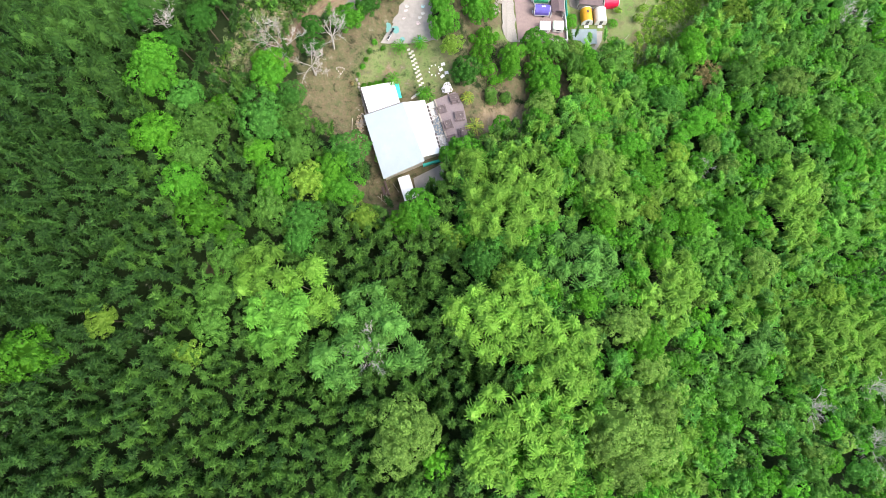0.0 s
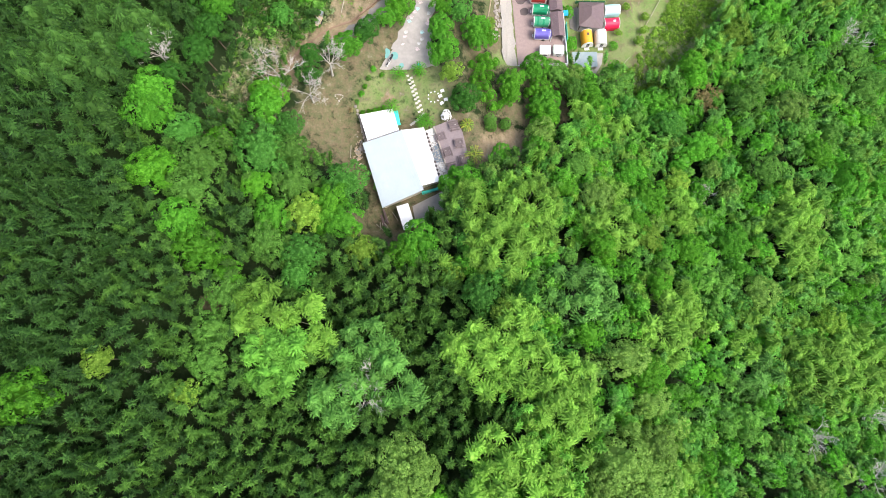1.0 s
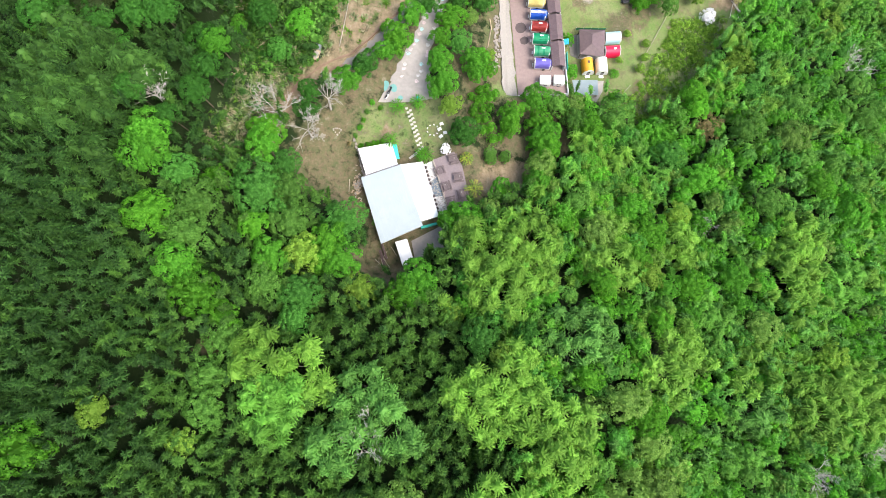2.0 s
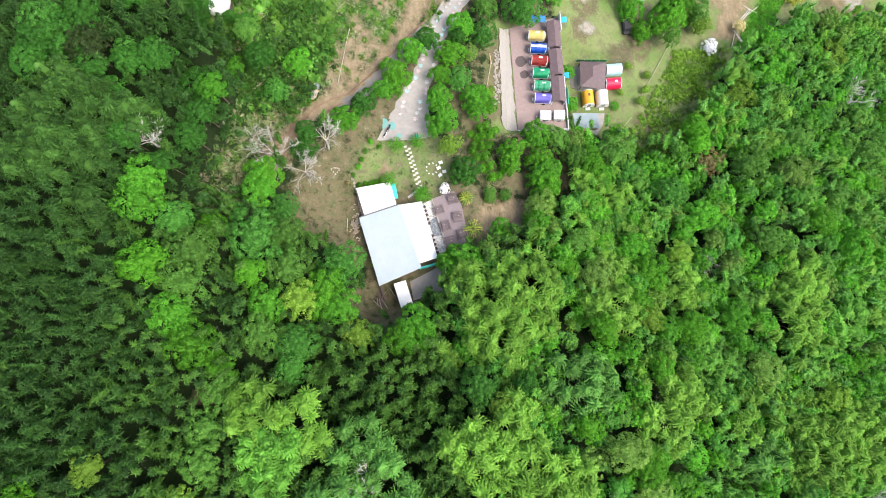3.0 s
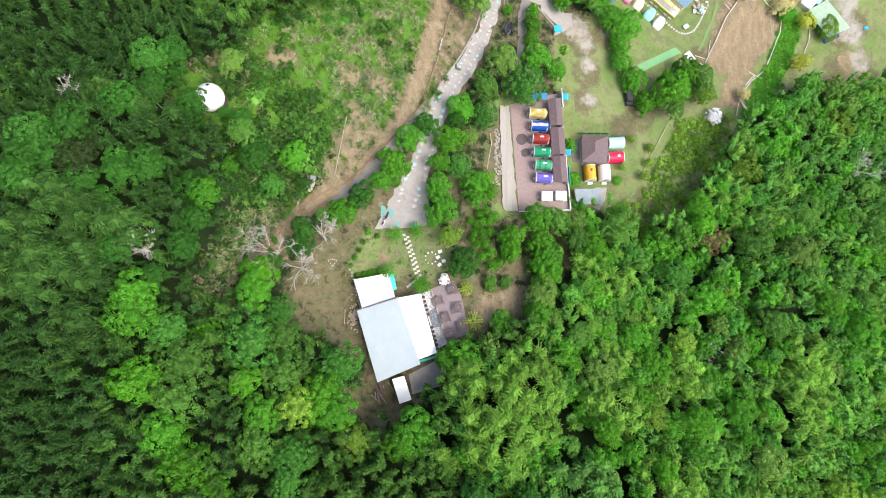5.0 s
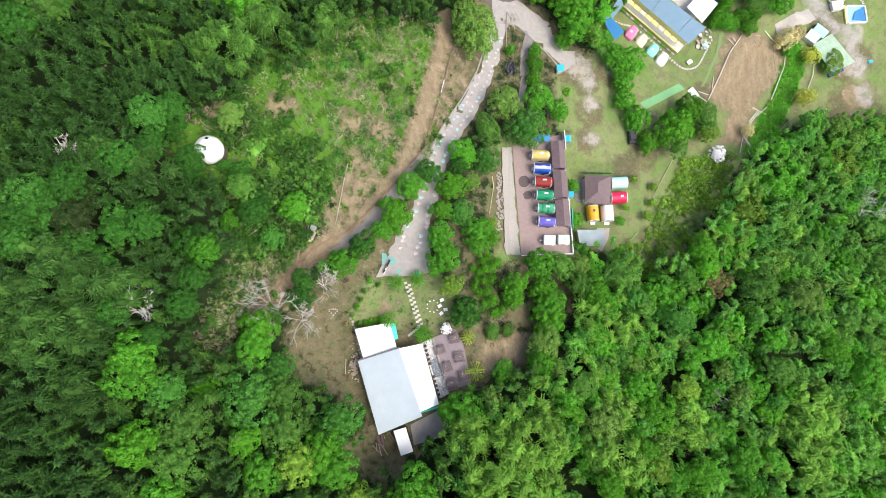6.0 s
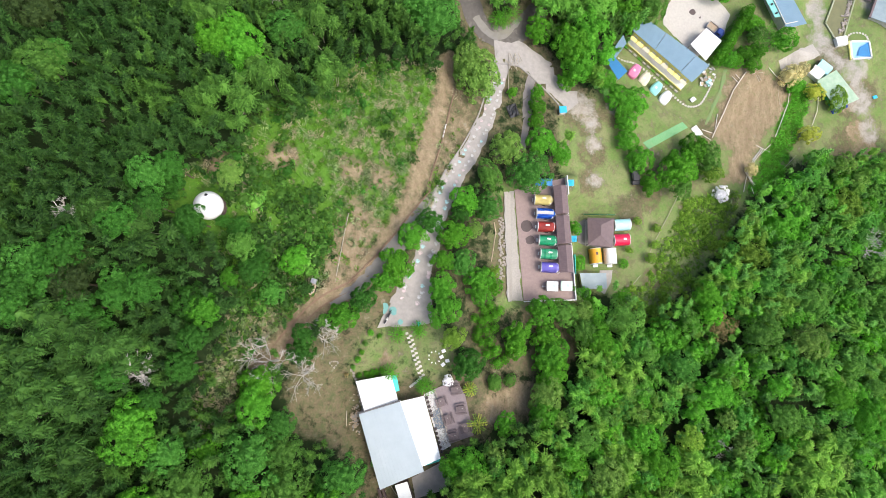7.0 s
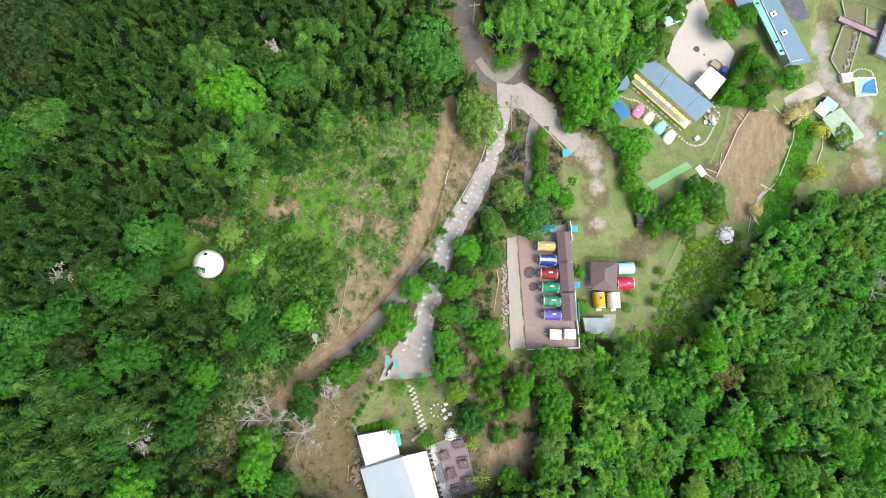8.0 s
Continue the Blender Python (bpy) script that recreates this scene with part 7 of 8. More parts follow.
def pod(name, x, y, turn, colour, length, width, tall, label):
    """A barrel cabin on skids, with trim hoops, a door and a porch."""
    t = thing(name, x, y, GZ, turn, label, "cabin", "barrel cabins of the lower camp")
    bm = barrel(bmesh.new(), length, width, tall, 0.9, 12)
    bmesh.ops.translate(bm, verts=bm.verts, vec=(0, 0, 0.25))
    body = part("body", bm, colour, t)
    for s in (-0.5, 0.5):
        bm = barrel(bmesh.new(), 0.1, width + 0.06, tall + 0.03, 0.9, 12)
        bmesh.ops.translate(bm, verts=bm.verts, vec=(s * length, 0, 0.25))
        part("hoop", bm, "white", t)
    part("door", boxes((-length / 2 - 0.06, 0, 0.3, 0.05, 0.7, 1.6), bevel=0.01), "glass_dark", body)
    part("hatch", boxes((length * 0.15, 0, tall + 0.23, 0.6, 0.45, 0.08), bevel=0.02), "wood_dark" if colour == "orange" else "white", body)
    part("step", boxes((-length / 2 - 0.4, 0, 0.05, 0.6, 1.1, 0.18), bevel=0.02), "white", t)
    for s in (-1, 1):
        part("skid", boxes((0, s * width * 0.35, 0, length * 0.95, 0.12, 0.25)), "wood_dark", t)
    return t


pod("barrel_cabin", 39.27, 77.79, 184, "aqua", 3.4, 2.5, 2.2, "pale aqua barrel cabin beside the pavilion")
pod("barrel_cabin", 39.03, 74.46, 4, "scarlet", 3.4, 2.5, 2.2, "scarlet barrel cabin beside the pavilion")
pod("barrel_cabin", 33.37, 70.82, 94, "orange", 3.3, 2.5, 2.2, "orange barrel cabin with a white hoop")
pod("barrel_cabin", 36.58, 70.82, 92, "white", 3.3, 2.6, 2.2, "white barrel cabin on the grass")
shed = thing("shed", 32.60, 65.30, GZ, 0, "shed with a pale blue-grey metal roof", "shed")
q = [(29.50, 67.02), (35.25, 67.03), (35.42, 63.72), (30.13, 63.58)]
sheet_roof("roof", shed, [(*q[0], -10.5), (*q[1], -10.5), (*q[2], -10.9), (*q[3], -10.9)], "roof_shed", "", 11, 0.08)
ring = at_base(shed, shrink(q, 0.92))
part("wall", wall_run(bmesh.new(), ring + ring[:1], -0.3, 1.75, 0.1), "wall_cream", shed)
patch("pavement_shed", [(34.5, 67.8), (37.3, 67.8), (36.9, 65.2), (35.3, 62.5), (33.7, 63.6)], 0.05, "concrete", "worn concrete apron by the shed")
hp = [(31.07, 80.18), (37.98, 80.07)]
fence = thing("net_fence", *hp[0], GZ, 0, "dark green netting fence behind the pavilion", "fence")
d = Vector(hp[1]) - Vector(hp[0])
part("net", boxes((d.x / 2, d.y / 2, 0, d.length, 0.05, 1.1, math.degrees(math.atan2(d.y, d.x)))), "net_green", fence)
for k in range(5):
    part("post", boxes((d.x * k / 4, d.y * k / 4, -0.2, 0.08, 0.08, 1.4)), "steel", fence)
# dark pickup half under the trees
cx, cy = 43.1, 89.3


def car(name, x, y, turn, colour, label, bed=False, length=4.3, width=1.75):
    t = thing(name, x, y, H(x, y), turn, label, "vehicle")
    part("body", boxes((0, 0, 0.35, length, width, 0.55), bevel=0.1), colour, t)
    cab = part("cabin", boxes((0.25 * length if bed else -0.05 * length, 0, 0.85, length * (0.30 if bed else 0.55), width * 0.9, 0.75), bevel=0.16), colour, t)
    part("windscreen", boxes(((0.25 + 0.15) * length + 0.0 if bed else 0.225 * length, 0, 0.98, 0.06, width * 0.78, 0.5), bevel=0.02), "glass_dark", cab)
    for s in (-1, 1):
        part("side_window", boxes((0.25 * length if bed else -0.05 * length, s * width * 0.45, 1.1, length * (0.2 if bed else 0.45), 0.04, 0.36)), "glass_dark", cab)
    if bed:
        b = part("cargo_bed", boxes((-0.22 * length, 0, 0.85, length * 0.54, width, 0.06)), "wood_pale", t, "weathered cargo bed")
        for r in ((-0.22 * length, width / 2, 0.85, length * 0.54, 0.05, 0.4), (-0.22 * length, -width / 2, 0.85, length * 0.54, 0.05, 0.4), (-0.49 * length, 0, 0.85, 0.05, width, 0.4), (0.05 * length, 0, 0.85, 0.05, width, 0.5)):
            part("side_board", boxes(r), "steel", b)
    for sx in (-0.32, 0.32):
        for s in (-1, 1):
            bm = bmesh.new()
            bmesh.ops.create_cone(bm, cap_ends=True, segments=14, radius1=0.32, radius2=0.32, depth=0.22, matrix=pose(sx * length, s * width * 0.46, 0.32, 90))
            w = part("wheel", bm, "rubber", t)
            part("rim", rod(bmesh.new(), (sx * length, s * (width * 0.46 + 0.1), 0.32), (sx * length, s * (width * 0.46 + 0.13), 0.32), 0.18, 0.18, 10), "steel", w)
    for s in (-1, 1):
        part("headlight", boxes((length / 2 - 0.01, s * width * 0.36, 0.6, 0.06, 0.3, 0.16), bevel=0.02), "white", t)
        part("tail_light", boxes((-length / 2 + 0.01, s * width * 0.4, 0.6, 0.05, 0.18, 0.18)), "red", t)
    return t


car("car", cx, cy, 96, "black", "black car parked half under trees")

# ---- the blue-roofed lodge and its grounds ----
BZ = -19.4
lodge = thing("lodge", 54.04, 121.52, BZ, 0, "long lodge with blue metal roof and yellow front", "house")
E1, E2, E3, E4 = (46.84, 129.16), (45.06, 125.38), (58.61, 112.65), (62.63, 116.46)
for k0, k1, rise in ((0.0, 0.37, 0.0), (0.375, 0.80, 0.12), (0.805, 1.0, -0.08)):
    n0, n1 = Vector(E1).lerp(Vector(E4), k0), Vector(E1).lerp(Vector(E4), k1)
    s0, s1 = Vector(E2).lerp(Vector(E3), k0), Vector(E2).lerp(Vector(E3), k1)
    sheet_roof("roof", lodge, [(*s0, -16.4 + rise), (*s1, -16.4 + rise), (*n1, -15.7 + rise), (*n0, -15.7 + rise)], "roof_blue", "", int(11 * (k1 - k0)) + 1, 0.1)
ring = at_base(lodge, shrink([E1, E2, E3, E4], 0.94))
part("wall", wall_run(bmesh.new(), [ring[0], ring[3]], -0.3, 3.3), "wall_cream", lodge)
part("wall", wall_run(bmesh.new(), [ring[0], ring[1]], -0.3, 2.8), "wall_cream", lodge)
part("wall", wall_run(bmesh.new(), [ring[2], ring[3]], -0.3, 2.8), "wall_cream", lodge)
front = part("wall", wall_run(bmesh.new(), [ring[1], ring[2]], -0.3, 2.9), "wall_yellow", lodge, "yellow front wall")
f0, f1 = Vector(ring[1]), Vector(ring[2])
ang = math.degrees(math.atan2(f1.y - f0.y, f1.x - f0.x))
out = Vector((f1.y - f0.y, f0.x - f1.x)).normalized()
for i in range(9):
    q = f0.lerp(f1, (i + 0.5) / 9) + out * 0.11
    w = part("window" if i % 2 else "door", boxes((q.x, q.y, 0.9 if i % 2 else 0.0, 0.95, 0.06, 1.1 if i % 2 else 2.1, ang), bevel=0.01), "white", front)
    part("pane", boxes((q.x + out.x * 0.035, q.y + out.y * 0.035, 1.15, 0.55, 0.03, 0.55, ang)), "glass_dark", w)
    q2 = q + out * 0.95
    part("porch_awning", boxes((q2.x, q2.y, 2.1, 1.75, 0.9, 0.05, ang)), ("wall_yellow", "wall_yellow", "cream")[i % 3], lodge, "small porch awning")
gal = [f0 + out * 0.15, f1 + out * 0.15, f1 + out * 2.1, f0 + out * 2.1]
part("porch", slab(bmesh.new(), [(q.x, q.y, 0.15) for q in gal], 0.4), "white", lodge, "pale paved porch")
part("porch_rail", wall_run(bmesh.new(), [tuple(f0 + out * 2.1), tuple(f1 + out * 2.1)], 0.1, 0.8, 0.22), "wall_yellow", lodge, "low yellow porch wall")
for i in range(12):
    q = f0.lerp(f1, (i + 0.5) / 12) + out * 2.75
    part("planter", boxes((q.x, q.y, -0.1, 0.9, 0.45, 0.4, ang), bevel=0.03), "stone" if i % 3 else "leaf_green", lodge)
carport = thing("carport", 62.65, 122.40, BZ, 0, "carport with a plain white roof", "carport")
W = [(62.78, 126.22), (66.27, 123.01), (62.07, 117.96), (58.63, 122.00)]
sheet_roof("roof", carport, [(*W[0], -16.6), (*W[1], -16.6), (*W[2], -16.3), (*W[3], -16.3)], "roof_white", "", 8, 0.08)
for q in at_base(carport, shrink(W, 0.92)):
    part("post", boxes((*q, -0.2, 0.12, 0.12, 2.95)), "steel", carport)
tx, ty = 65.9, 126.8
car("pickup_truck", tx, ty, -40, "navy", "small blue pickup truck with an open bed", True, 4.6, 1.75)
bm = bmesh.new()
for (px, py), r in (((60.9, 131.8), 0.8), ((62.7, 130.4), 0.3), ((65.8, 135.7), 0.35), ((65.0, 137.9), 0.3)):
    c = bmesh.ops.create_circle(bm, cap_ends=True, segments=11, radius=r, matrix=pose(px, py, H(px, py) + 0.066))
    for v in c["verts"]:
        v.co.x += RNG.normal(0, 0.12)
single("stain", bm, "stain_dark", "dark stains on the gravel yard", "stain", kind="structure")
# white troughs by the yard
gx, gy = 55.6, 139.3
t = thing("trough", gx, gy, H(gx, gy), 22, "white rectangular trough at the yard's edge", "trough")
for s in (-1, 1):
    part("basin", boxes((s * 1.35, 0, 0, 2.6, 2.2, 0.55), bevel=0.05), "white", t)
    part("water", boxes((s * 1.35, 0, 0.52, 2.1, 1.7, 0.04)), "aqua", t)
for i, (a, b) in enumerate((((52.9, 139.1), (55.1, 143.2)), ((52.3, 138.3), (54.5, 142.4)))):
    single("pipe", rod(bmesh.new(), (*a, H(*a) + 0.4), (*b, H(*b) + 0.4), 0.09), "steel", "grey pipe leaning by the trough", "pipe", "pipes by the trough")


def teardrop(x, y, turn, colour, label):
    """A small teardrop sleeping trailer: rounded top, door, wheels."""
    t = thing("teardrop_trailer", x, y, H(x, y), turn, label, "trailer", "small round trailers on the lawn")
    t.matrix_basis = t.matrix_basis @ Matrix.Diagonal((1.22, 1.25, 1.15, 1))
    bm = bmesh.new()
    bmesh.ops.create_uvsphere(bm, u_segments=14, v_segments=10, radius=1)
    for v in bm.verts:
        x, y, z = v.co
        r = (abs(x) ** 4 + abs(y) ** 4 + abs(z) ** 4) ** 0.25
        x, y, z = x / r, y / r, z / r
        v.co = (1.5 * x, 0.98 * y * (1 - 0.18 * max(0, x)), 0.95 + (0.85 if z > 0 else 0.55) * z)
    body = part("body", bm, colour, t)
    part("door", boxes((0.1, -0.93, 0.55, 0.6, 0.04, 0.8), bevel=0.02), "white", body)
    part("window", boxes((1.2, 0, 0.85, 0.06, 0.9, 0.3), bevel=0.02), "glass_dark", body)
    part("vent", boxes((-0.1, 0.1, 1.79, 0.4, 0.4, 0.07), bevel=0.02), "white", body)
    part("drawbar", boxes((1.75, 0, 0.35, 0.7, 0.08, 0.08)), "steel", t)
    for s in (-1, 1):
        bm = bmesh.new()
        bmesh.ops.create_cone(bm, cap_ends=True, segments=12, radius1=0.28, radius2=0.28, depth=0.16, matrix=pose(-0.1, s * 0.9, 0.28, 90))
        part("wheel", bm, "rubber", t)
    return t


teardrop(44.2, 114.2, 55, "pink", "small rounded pink trailer on the lawn")
teardrop(47.2, 113.2, 52, "cream", "small rounded cream trailer on the lawn")
teardrop(50.2, 111.3, 50, "sea", "small rounded aqua trailer on the lawn")
teardrop(52.3, 109.0, 52, "white", "small rounded white trailer on the lawn")


def tarp_shed(name, pts, h, colour, label, category="shed", seams=7):
    """An open shed: a sheet roof on posts, over the ground."""
    cx, cy = sum(p[0] for p in pts) / 4, sum(p[1] for p in pts) / 4
    g = H(cx, cy)
    t = thing(name, cx, cy, g, 0, label, category)
    z = g + h
    sheet_roof("roof", t, [(*pts[0], z), (*pts[1], z + 0.15), (*pts[2], z + 0.15), (*pts[3], z)], colour, "", seams, 0.06)
    for q in at_base(t, shrink(pts, 0.9)):
        part("post", boxes((*q, -0.6, 0.1, 0.1, h + 0.6)), "steel", t)
    return t


tarp_shed("tarp_shed", [(36.8, 115.5), (38.6, 116.3), (41.5, 112.8), (39.4, 110.8)], 2.2, "tarp_blue", "open shed under a bright blue roof")
tarp_shed("tarp_shed", [(37.2, 116.1), (41.2, 122.0), (41.9, 120.0), (38.6, 115.5)], 2.5, "roof_blue", "small open shed under a pale blue roof", seams=4)
patch("turf_strip", [(45.7, 97.3), (56.5, 103.4), (57.8, 102.1), (47.0, 95.8)], 0.08, "turf", "strip of bright artificial turf", "turf")
ribbon("turf_path", [(68.4, 117.2), (66.3, 110.9), (62.7, 103.3)], (0.9, 0.8, 0.7), 0.05, "turf_worn", "narrow path of green artificial turf", 0.12, "path")
RING = [(42.1, 119.4), (43.9, 119.1), (45.9, 118.8), (48.3, 117.1), (50.4, 115.5), (55.7, 109.9), (58.1, 107.8), (60.1, 107.6), (61.9, 108.4), (63.0, 110.2), (64.3, 112.7), (65.6, 115.1)]
for x, y in resample(RING, 0.78):
    stepping(x, y, RNG.uniform(0, 90), 0.05)
for (px, py), sx, sy in (((59.8, 109.4), 1.3, 1.0), ((60.0, 101.3), 1.6, 2.6)):
    single("garden_table", boxes((0, 0, 0.45, sx, sy, 0.06), (-sx * 0.35, 0, 0, 0.1, sy * 0.8, 0.45), (sx * 0.35, 0, 0, 0.1, sy * 0.8, 0.45), bevel=0.01), "white", "weathered white table on the grass", "table", "white tables", at=pose(px, py, H(px, py), 0, 0, 35))
kx, ky = 63.6, 115.1
clut = thing("junk_heap", kx, ky, H(kx, ky), 0, "heap of pale crates and boards by the lodge", "junk heap")
rng = np.random.default_rng(8)
for i in range(26):
    bm = bmesh.new()
    box(bm, rng.normal(0, 0.9), rng.normal(0, 1.3), rng.uniform(0, 0.5), rng.uniform(0.4, 1.1), rng.uniform(0.3, 0.7), rng.uniform(0.1, 0.4), rng.uniform(0, 180))
    part("crate", bm, ("white", "stone", "wood_pale", "aqua")[i % 4], clut)

# long blue barn with a teal strip
barn = thing("barn", 82.03, 138.48, -20.4, 0, "long barn with blue roof and teal edge strip", "barn")
B1, B2, B3, B4 = (72.58, 151.92), (76.43, 151.94), (87.33, 127.76), (82.50, 126.75)
b = [(*B1, -17.5), (*B2, -17.2), (*B3, -17.2), (*B4, -17.5)]
sheet_roof("roof", barn, [b[0], b[3], b[2], b[1]], "roof_blue", "", 12, 0.1)
T1, T2, T3, T4 = (70.60, 152.17), (72.53, 152.18), (81.59, 129.75), (80.09, 129.61)
part("eave_strip", slab(bmesh.new(), local(barn, (*T1, -17.8), (*T2, -17.57), (*T3, -17.57), (*T4, -17.8)), 0.06), "sea", barn, "teal eave strip")
ring = at_base(barn, shrink([B1, B2, B3, B4], 0.92))
part("wall", wall_run(bmesh.new(), ring + ring[:1], -0.5, 3.1), "wall_cream", barn)
for q in ((78.84, 139.65), (81.13, 134.95)):
    qq = local(barn, (*q, -17.22))[0]
    sk = part("skylight", boxes((qq[0], qq[1], qq[2], 1.4, 1.2, 0.14, 30), bevel=0.02), "white", barn)
    part("pane", boxes((qq[0], qq[1], qq[2] + 0.1, 0.5, 0.45, 0.08, 30)), "glass_dark", sk)
for k in (0.3, 0.42, 0.85, 0.95):
    q = Vector(T1).lerp(Vector(T4), k)
    qq = local(barn, (q.x + 0.8, q.y - 0.1, -17.7))[0]
    part("bracket", boxes((qq[0], qq[1], qq[2], 0.5, 0.4, 0.25, 30)), "black", barn)
tarp_shed("tarp_shed", [(68.8, 146.5), (74.3, 146.5), (74.1, 142.8), (71.2, 140.4)], 2.6, "roof_blue", "open shed under a dull blue roof")
single("tarp", boxes((0, 0, 0, 2.2, 2.4, 0.25), bevel=0.08), "tangerine", "bright orange tarpaulin bundle", "tarpaulin", at=pose(70.0, 144.5, H(70.0, 144.5), 0, 0, 20))
patch("tarp_ground", [(82.5, 144.3), (86.6, 145.1), (89.6, 140.5), (86.3, 139.4)], 0.06, "slate", "slate-grey weed sheet pegged on the ground", "tarpaulin", ragged=0.15)

# fish ponds with walkways, and the pool
def pond(pts, label):
    cx, cy = sum(p[0] for p in pts) / len(pts), sum(p[1] for p in pts) / len(pts)
    top = min(H(*p) for p in pts) + 0.25
    bm = bmesh.new()
    slab(bm, [(*p, top - 0.12) for p in shrink(pts, 0.97)], 0.5)
    single("pond_water", bm, "water", label, "water", kind="structure")
    single("pond_rim", wall_run(bmesh.new(), list(pts) + [pts[0]], top - 1.6, top + 0.15, 0.35), "moss_rim", "mossy concrete rim of a fish pond", "kerb", kind="structure")
    return top


ptop = pond([(100.0, 140.1), (104.6, 139.1), (100.5, 127.4), (98.3, 127.1), (96.2, 131.2)], "murky olive water of a fish pond")
pond([(99.6, 150.4), (107.1, 150.3), (105.7, 139.8), (100.9, 141.0)], "murky olive water of an upper fish pond")
rng = np.random.default_rng(9)
bm = bmesh.new()
for i in range(40):
    x, y = np.array((104.0, 138.0)) * (1 - i / 40) + np.array((100.9, 128.8)) * i / 40 + rng.normal(0, 0.3, 2)
    box(bm, x - 0.8, y, ptop - 0.2, rng.uniform(0.4, 0.9), rng.uniform(0.3, 0.6), 0.35, rng.uniform(0, 180), bevel=0.06)
single("pond_rocks", bm, "rock", "row of rocks along the pond's edge", "rocks", kind="structure")
for (a, b, w) in (((98.9, 141.8), (108.1, 137.5), 1.6), ((104.3, 146.8), (111.4, 144.3), 1.6)):
    d = Vector(b) - Vector(a)
    t = thing("footbridge", (a[0] + b[0]) / 2, (a[1] + b[1]) / 2, ptop + 0.1, math.degrees(math.atan2(d.y, d.x)), "faded red-brown footbridge over the ponds", "footbridge", "footbridges")
    n = int(d.length / 0.35)
    for i in range(n):
        part("plank", boxes((-d.length / 2 + (i + 0.5) * d.length / n, 0, 0.2, d.length / n - 0.03, w, 0.08)), "bridge", t)
    for s in (-1, 1):
        part("handrail", boxes((0, s * w / 2, 0.28, d.length, 0.07, 0.35)), "bridge", t)
for (px, py), sx, sy, h in (((99.5, 126.2), 2.6, 2.2, 1.0),):
    single("pump_box", boxes((0, 0, -0.2, sx, sy, h + 0.2), (0, 0, h, sx * 1.06, sy * 1.06, 0.08), bevel=0.04), "white", "white concrete pump box by the pond", "pump box", at=pose(px, py, H(px, py), 0, 0, 10))
q = [(102.1, 126.4), (106.8, 126.4), (107.1, 122.2), (102.2, 121.7)]
top = max(H(*p) for p in q) + 0.35
pool = thing("paddling_pool", *[sum(p[i] for p in q) / 4 for i in (0, 1)], top, 0, "square paddling pool with white rim and blue water", "pool")
r = at_base(pool, q)
part("rim", wall_run(bmesh.new(), r + r[:1], -1.2, 0.1, 0.35), "white", pool)
part("liner", slab(bmesh.new(), [(*p, -0.25) for p in shrink(r, 0.93)], 0.2), "pool_blue", pool)
part("cover", slab(bmesh.new(), [(*p, -0.05) for p in ((r[1][0] * 0.9, r[1][1] * 0.9), (r[2][0] * 0.9, r[2][1] * 0.9), (r[3][0] * 0.45, r[3][1] * 0.6), (r[0][0] * 0.1, r[0][1] * 0.3))], 0.05), "tarp_blue", pool, "dark blue cover half drawn")
part("ledge", wall_run(bmesh.new(), [(r[0][0] - 0.35, r[0][1]), (r[3][0] - 0.35, r[3][1])], -1.0, 0.05, 0.3), "wall_yellow", pool, "yellow ledge")
for i in range(11):
    a = math.pi * i / 10
    x, y = 104.1, 126.2
    stepping(x + 2.6 * math.cos(a), y + 1.0 + 1.6 * math.sin(a), 30 * i, 0.03)
# house with red-brown roof at the far pond
far = thing("house", 115.62, 134.56, -25.2, 0, "house with a red-brown tiled roof by the ponds", "house")
F = [(106.60, 132.32), (111.01, 142.99), (125.51, 137.41), (121.62, 125.96)]
sheet_roof("roof", far, [(*F[0], -22.2), (*F[1], -22.2), (*F[2], -21.8), (*F[3], -21.8)], "roof_shed", "", 14, 0.12)
ring = at_base(far, shrink(F, 0.92))
part("wall", wall_run(bmesh.new(), ring + ring[:1], -0.6, 3.0), "wall_cream", far)
part("verge", wall_run(bmesh.new(), [tuple(v) for v in at_base(far, [F[0], F[1]])], 2.95, 3.25, 0.5), "roof_brown", far, "red-brown verge tiles")
# shelter with a green roof and aqua tents beside it
tarp_shed("green_shelter", [(92.3, 115.6), (97.2, 118.4), (102.3, 111.0), (96.6, 108.3)], 2.5, "roof_green", "open shelter with a faded green roof", "shelter")
ex, ey = 95.1, 112.3
single("screen", wall_run(bmesh.new(), [(93.3, 115.8), (97.2, 109.2)], H(ex, ey) - 0.3, H(ex, ey) + 2.2, 0.1), "green_paint", "bright green screen under the shelter", "screen")
single("tarp", boxes((0, 0, 0, 4.6, 1.6, 0.5), bevel=0.15), "navy", "dark blue tarpaulin beside the shelter", "tarpaulin", at=pose(99.1, 109.7, H(99.1, 109.7), 0, 0, 25))
for px, py, sx, sy, c, word in ((92.7, 118.0, 3.0, 2.8, "white", "white"), (94.7, 119.4, 3.4, 2.6, "aqua", "pale aqua")):
    t = thing("ridge_tent", px, py, H(px, py), -40, word + " ridge tent beside the shelter", "tent", "ridge tents by the shelter")
    for side in (-1, 1):
        part("canopy", slab(bmesh.new(), [(-sx / 2, 0, 2.1), (sx / 2, 0, 2.1), (sx / 2, side * sy / 2, 1.35), (-sx / 2, side * sy / 2, 1.35)][::side], 0.04), c, t)
        part("side_wall", boxes((0, side * sy / 2, 0, sx, 0.04, 1.33)), c, t)
    for end in (-1, 1):
        part("pole", boxes((end * sx / 2, 0, 0, 0.05, 0.05, 2.08)), "steel", t)
single("tarp", boxes((0, 0, 0, 1.2, 0.8, 0.3), bevel=0.1), "cyan", "small bright blue tarpaulin on the grass", "tarpaulin", at=pose(109.7, 113.2, H(109.7, 113.2), 0, 0, 15))

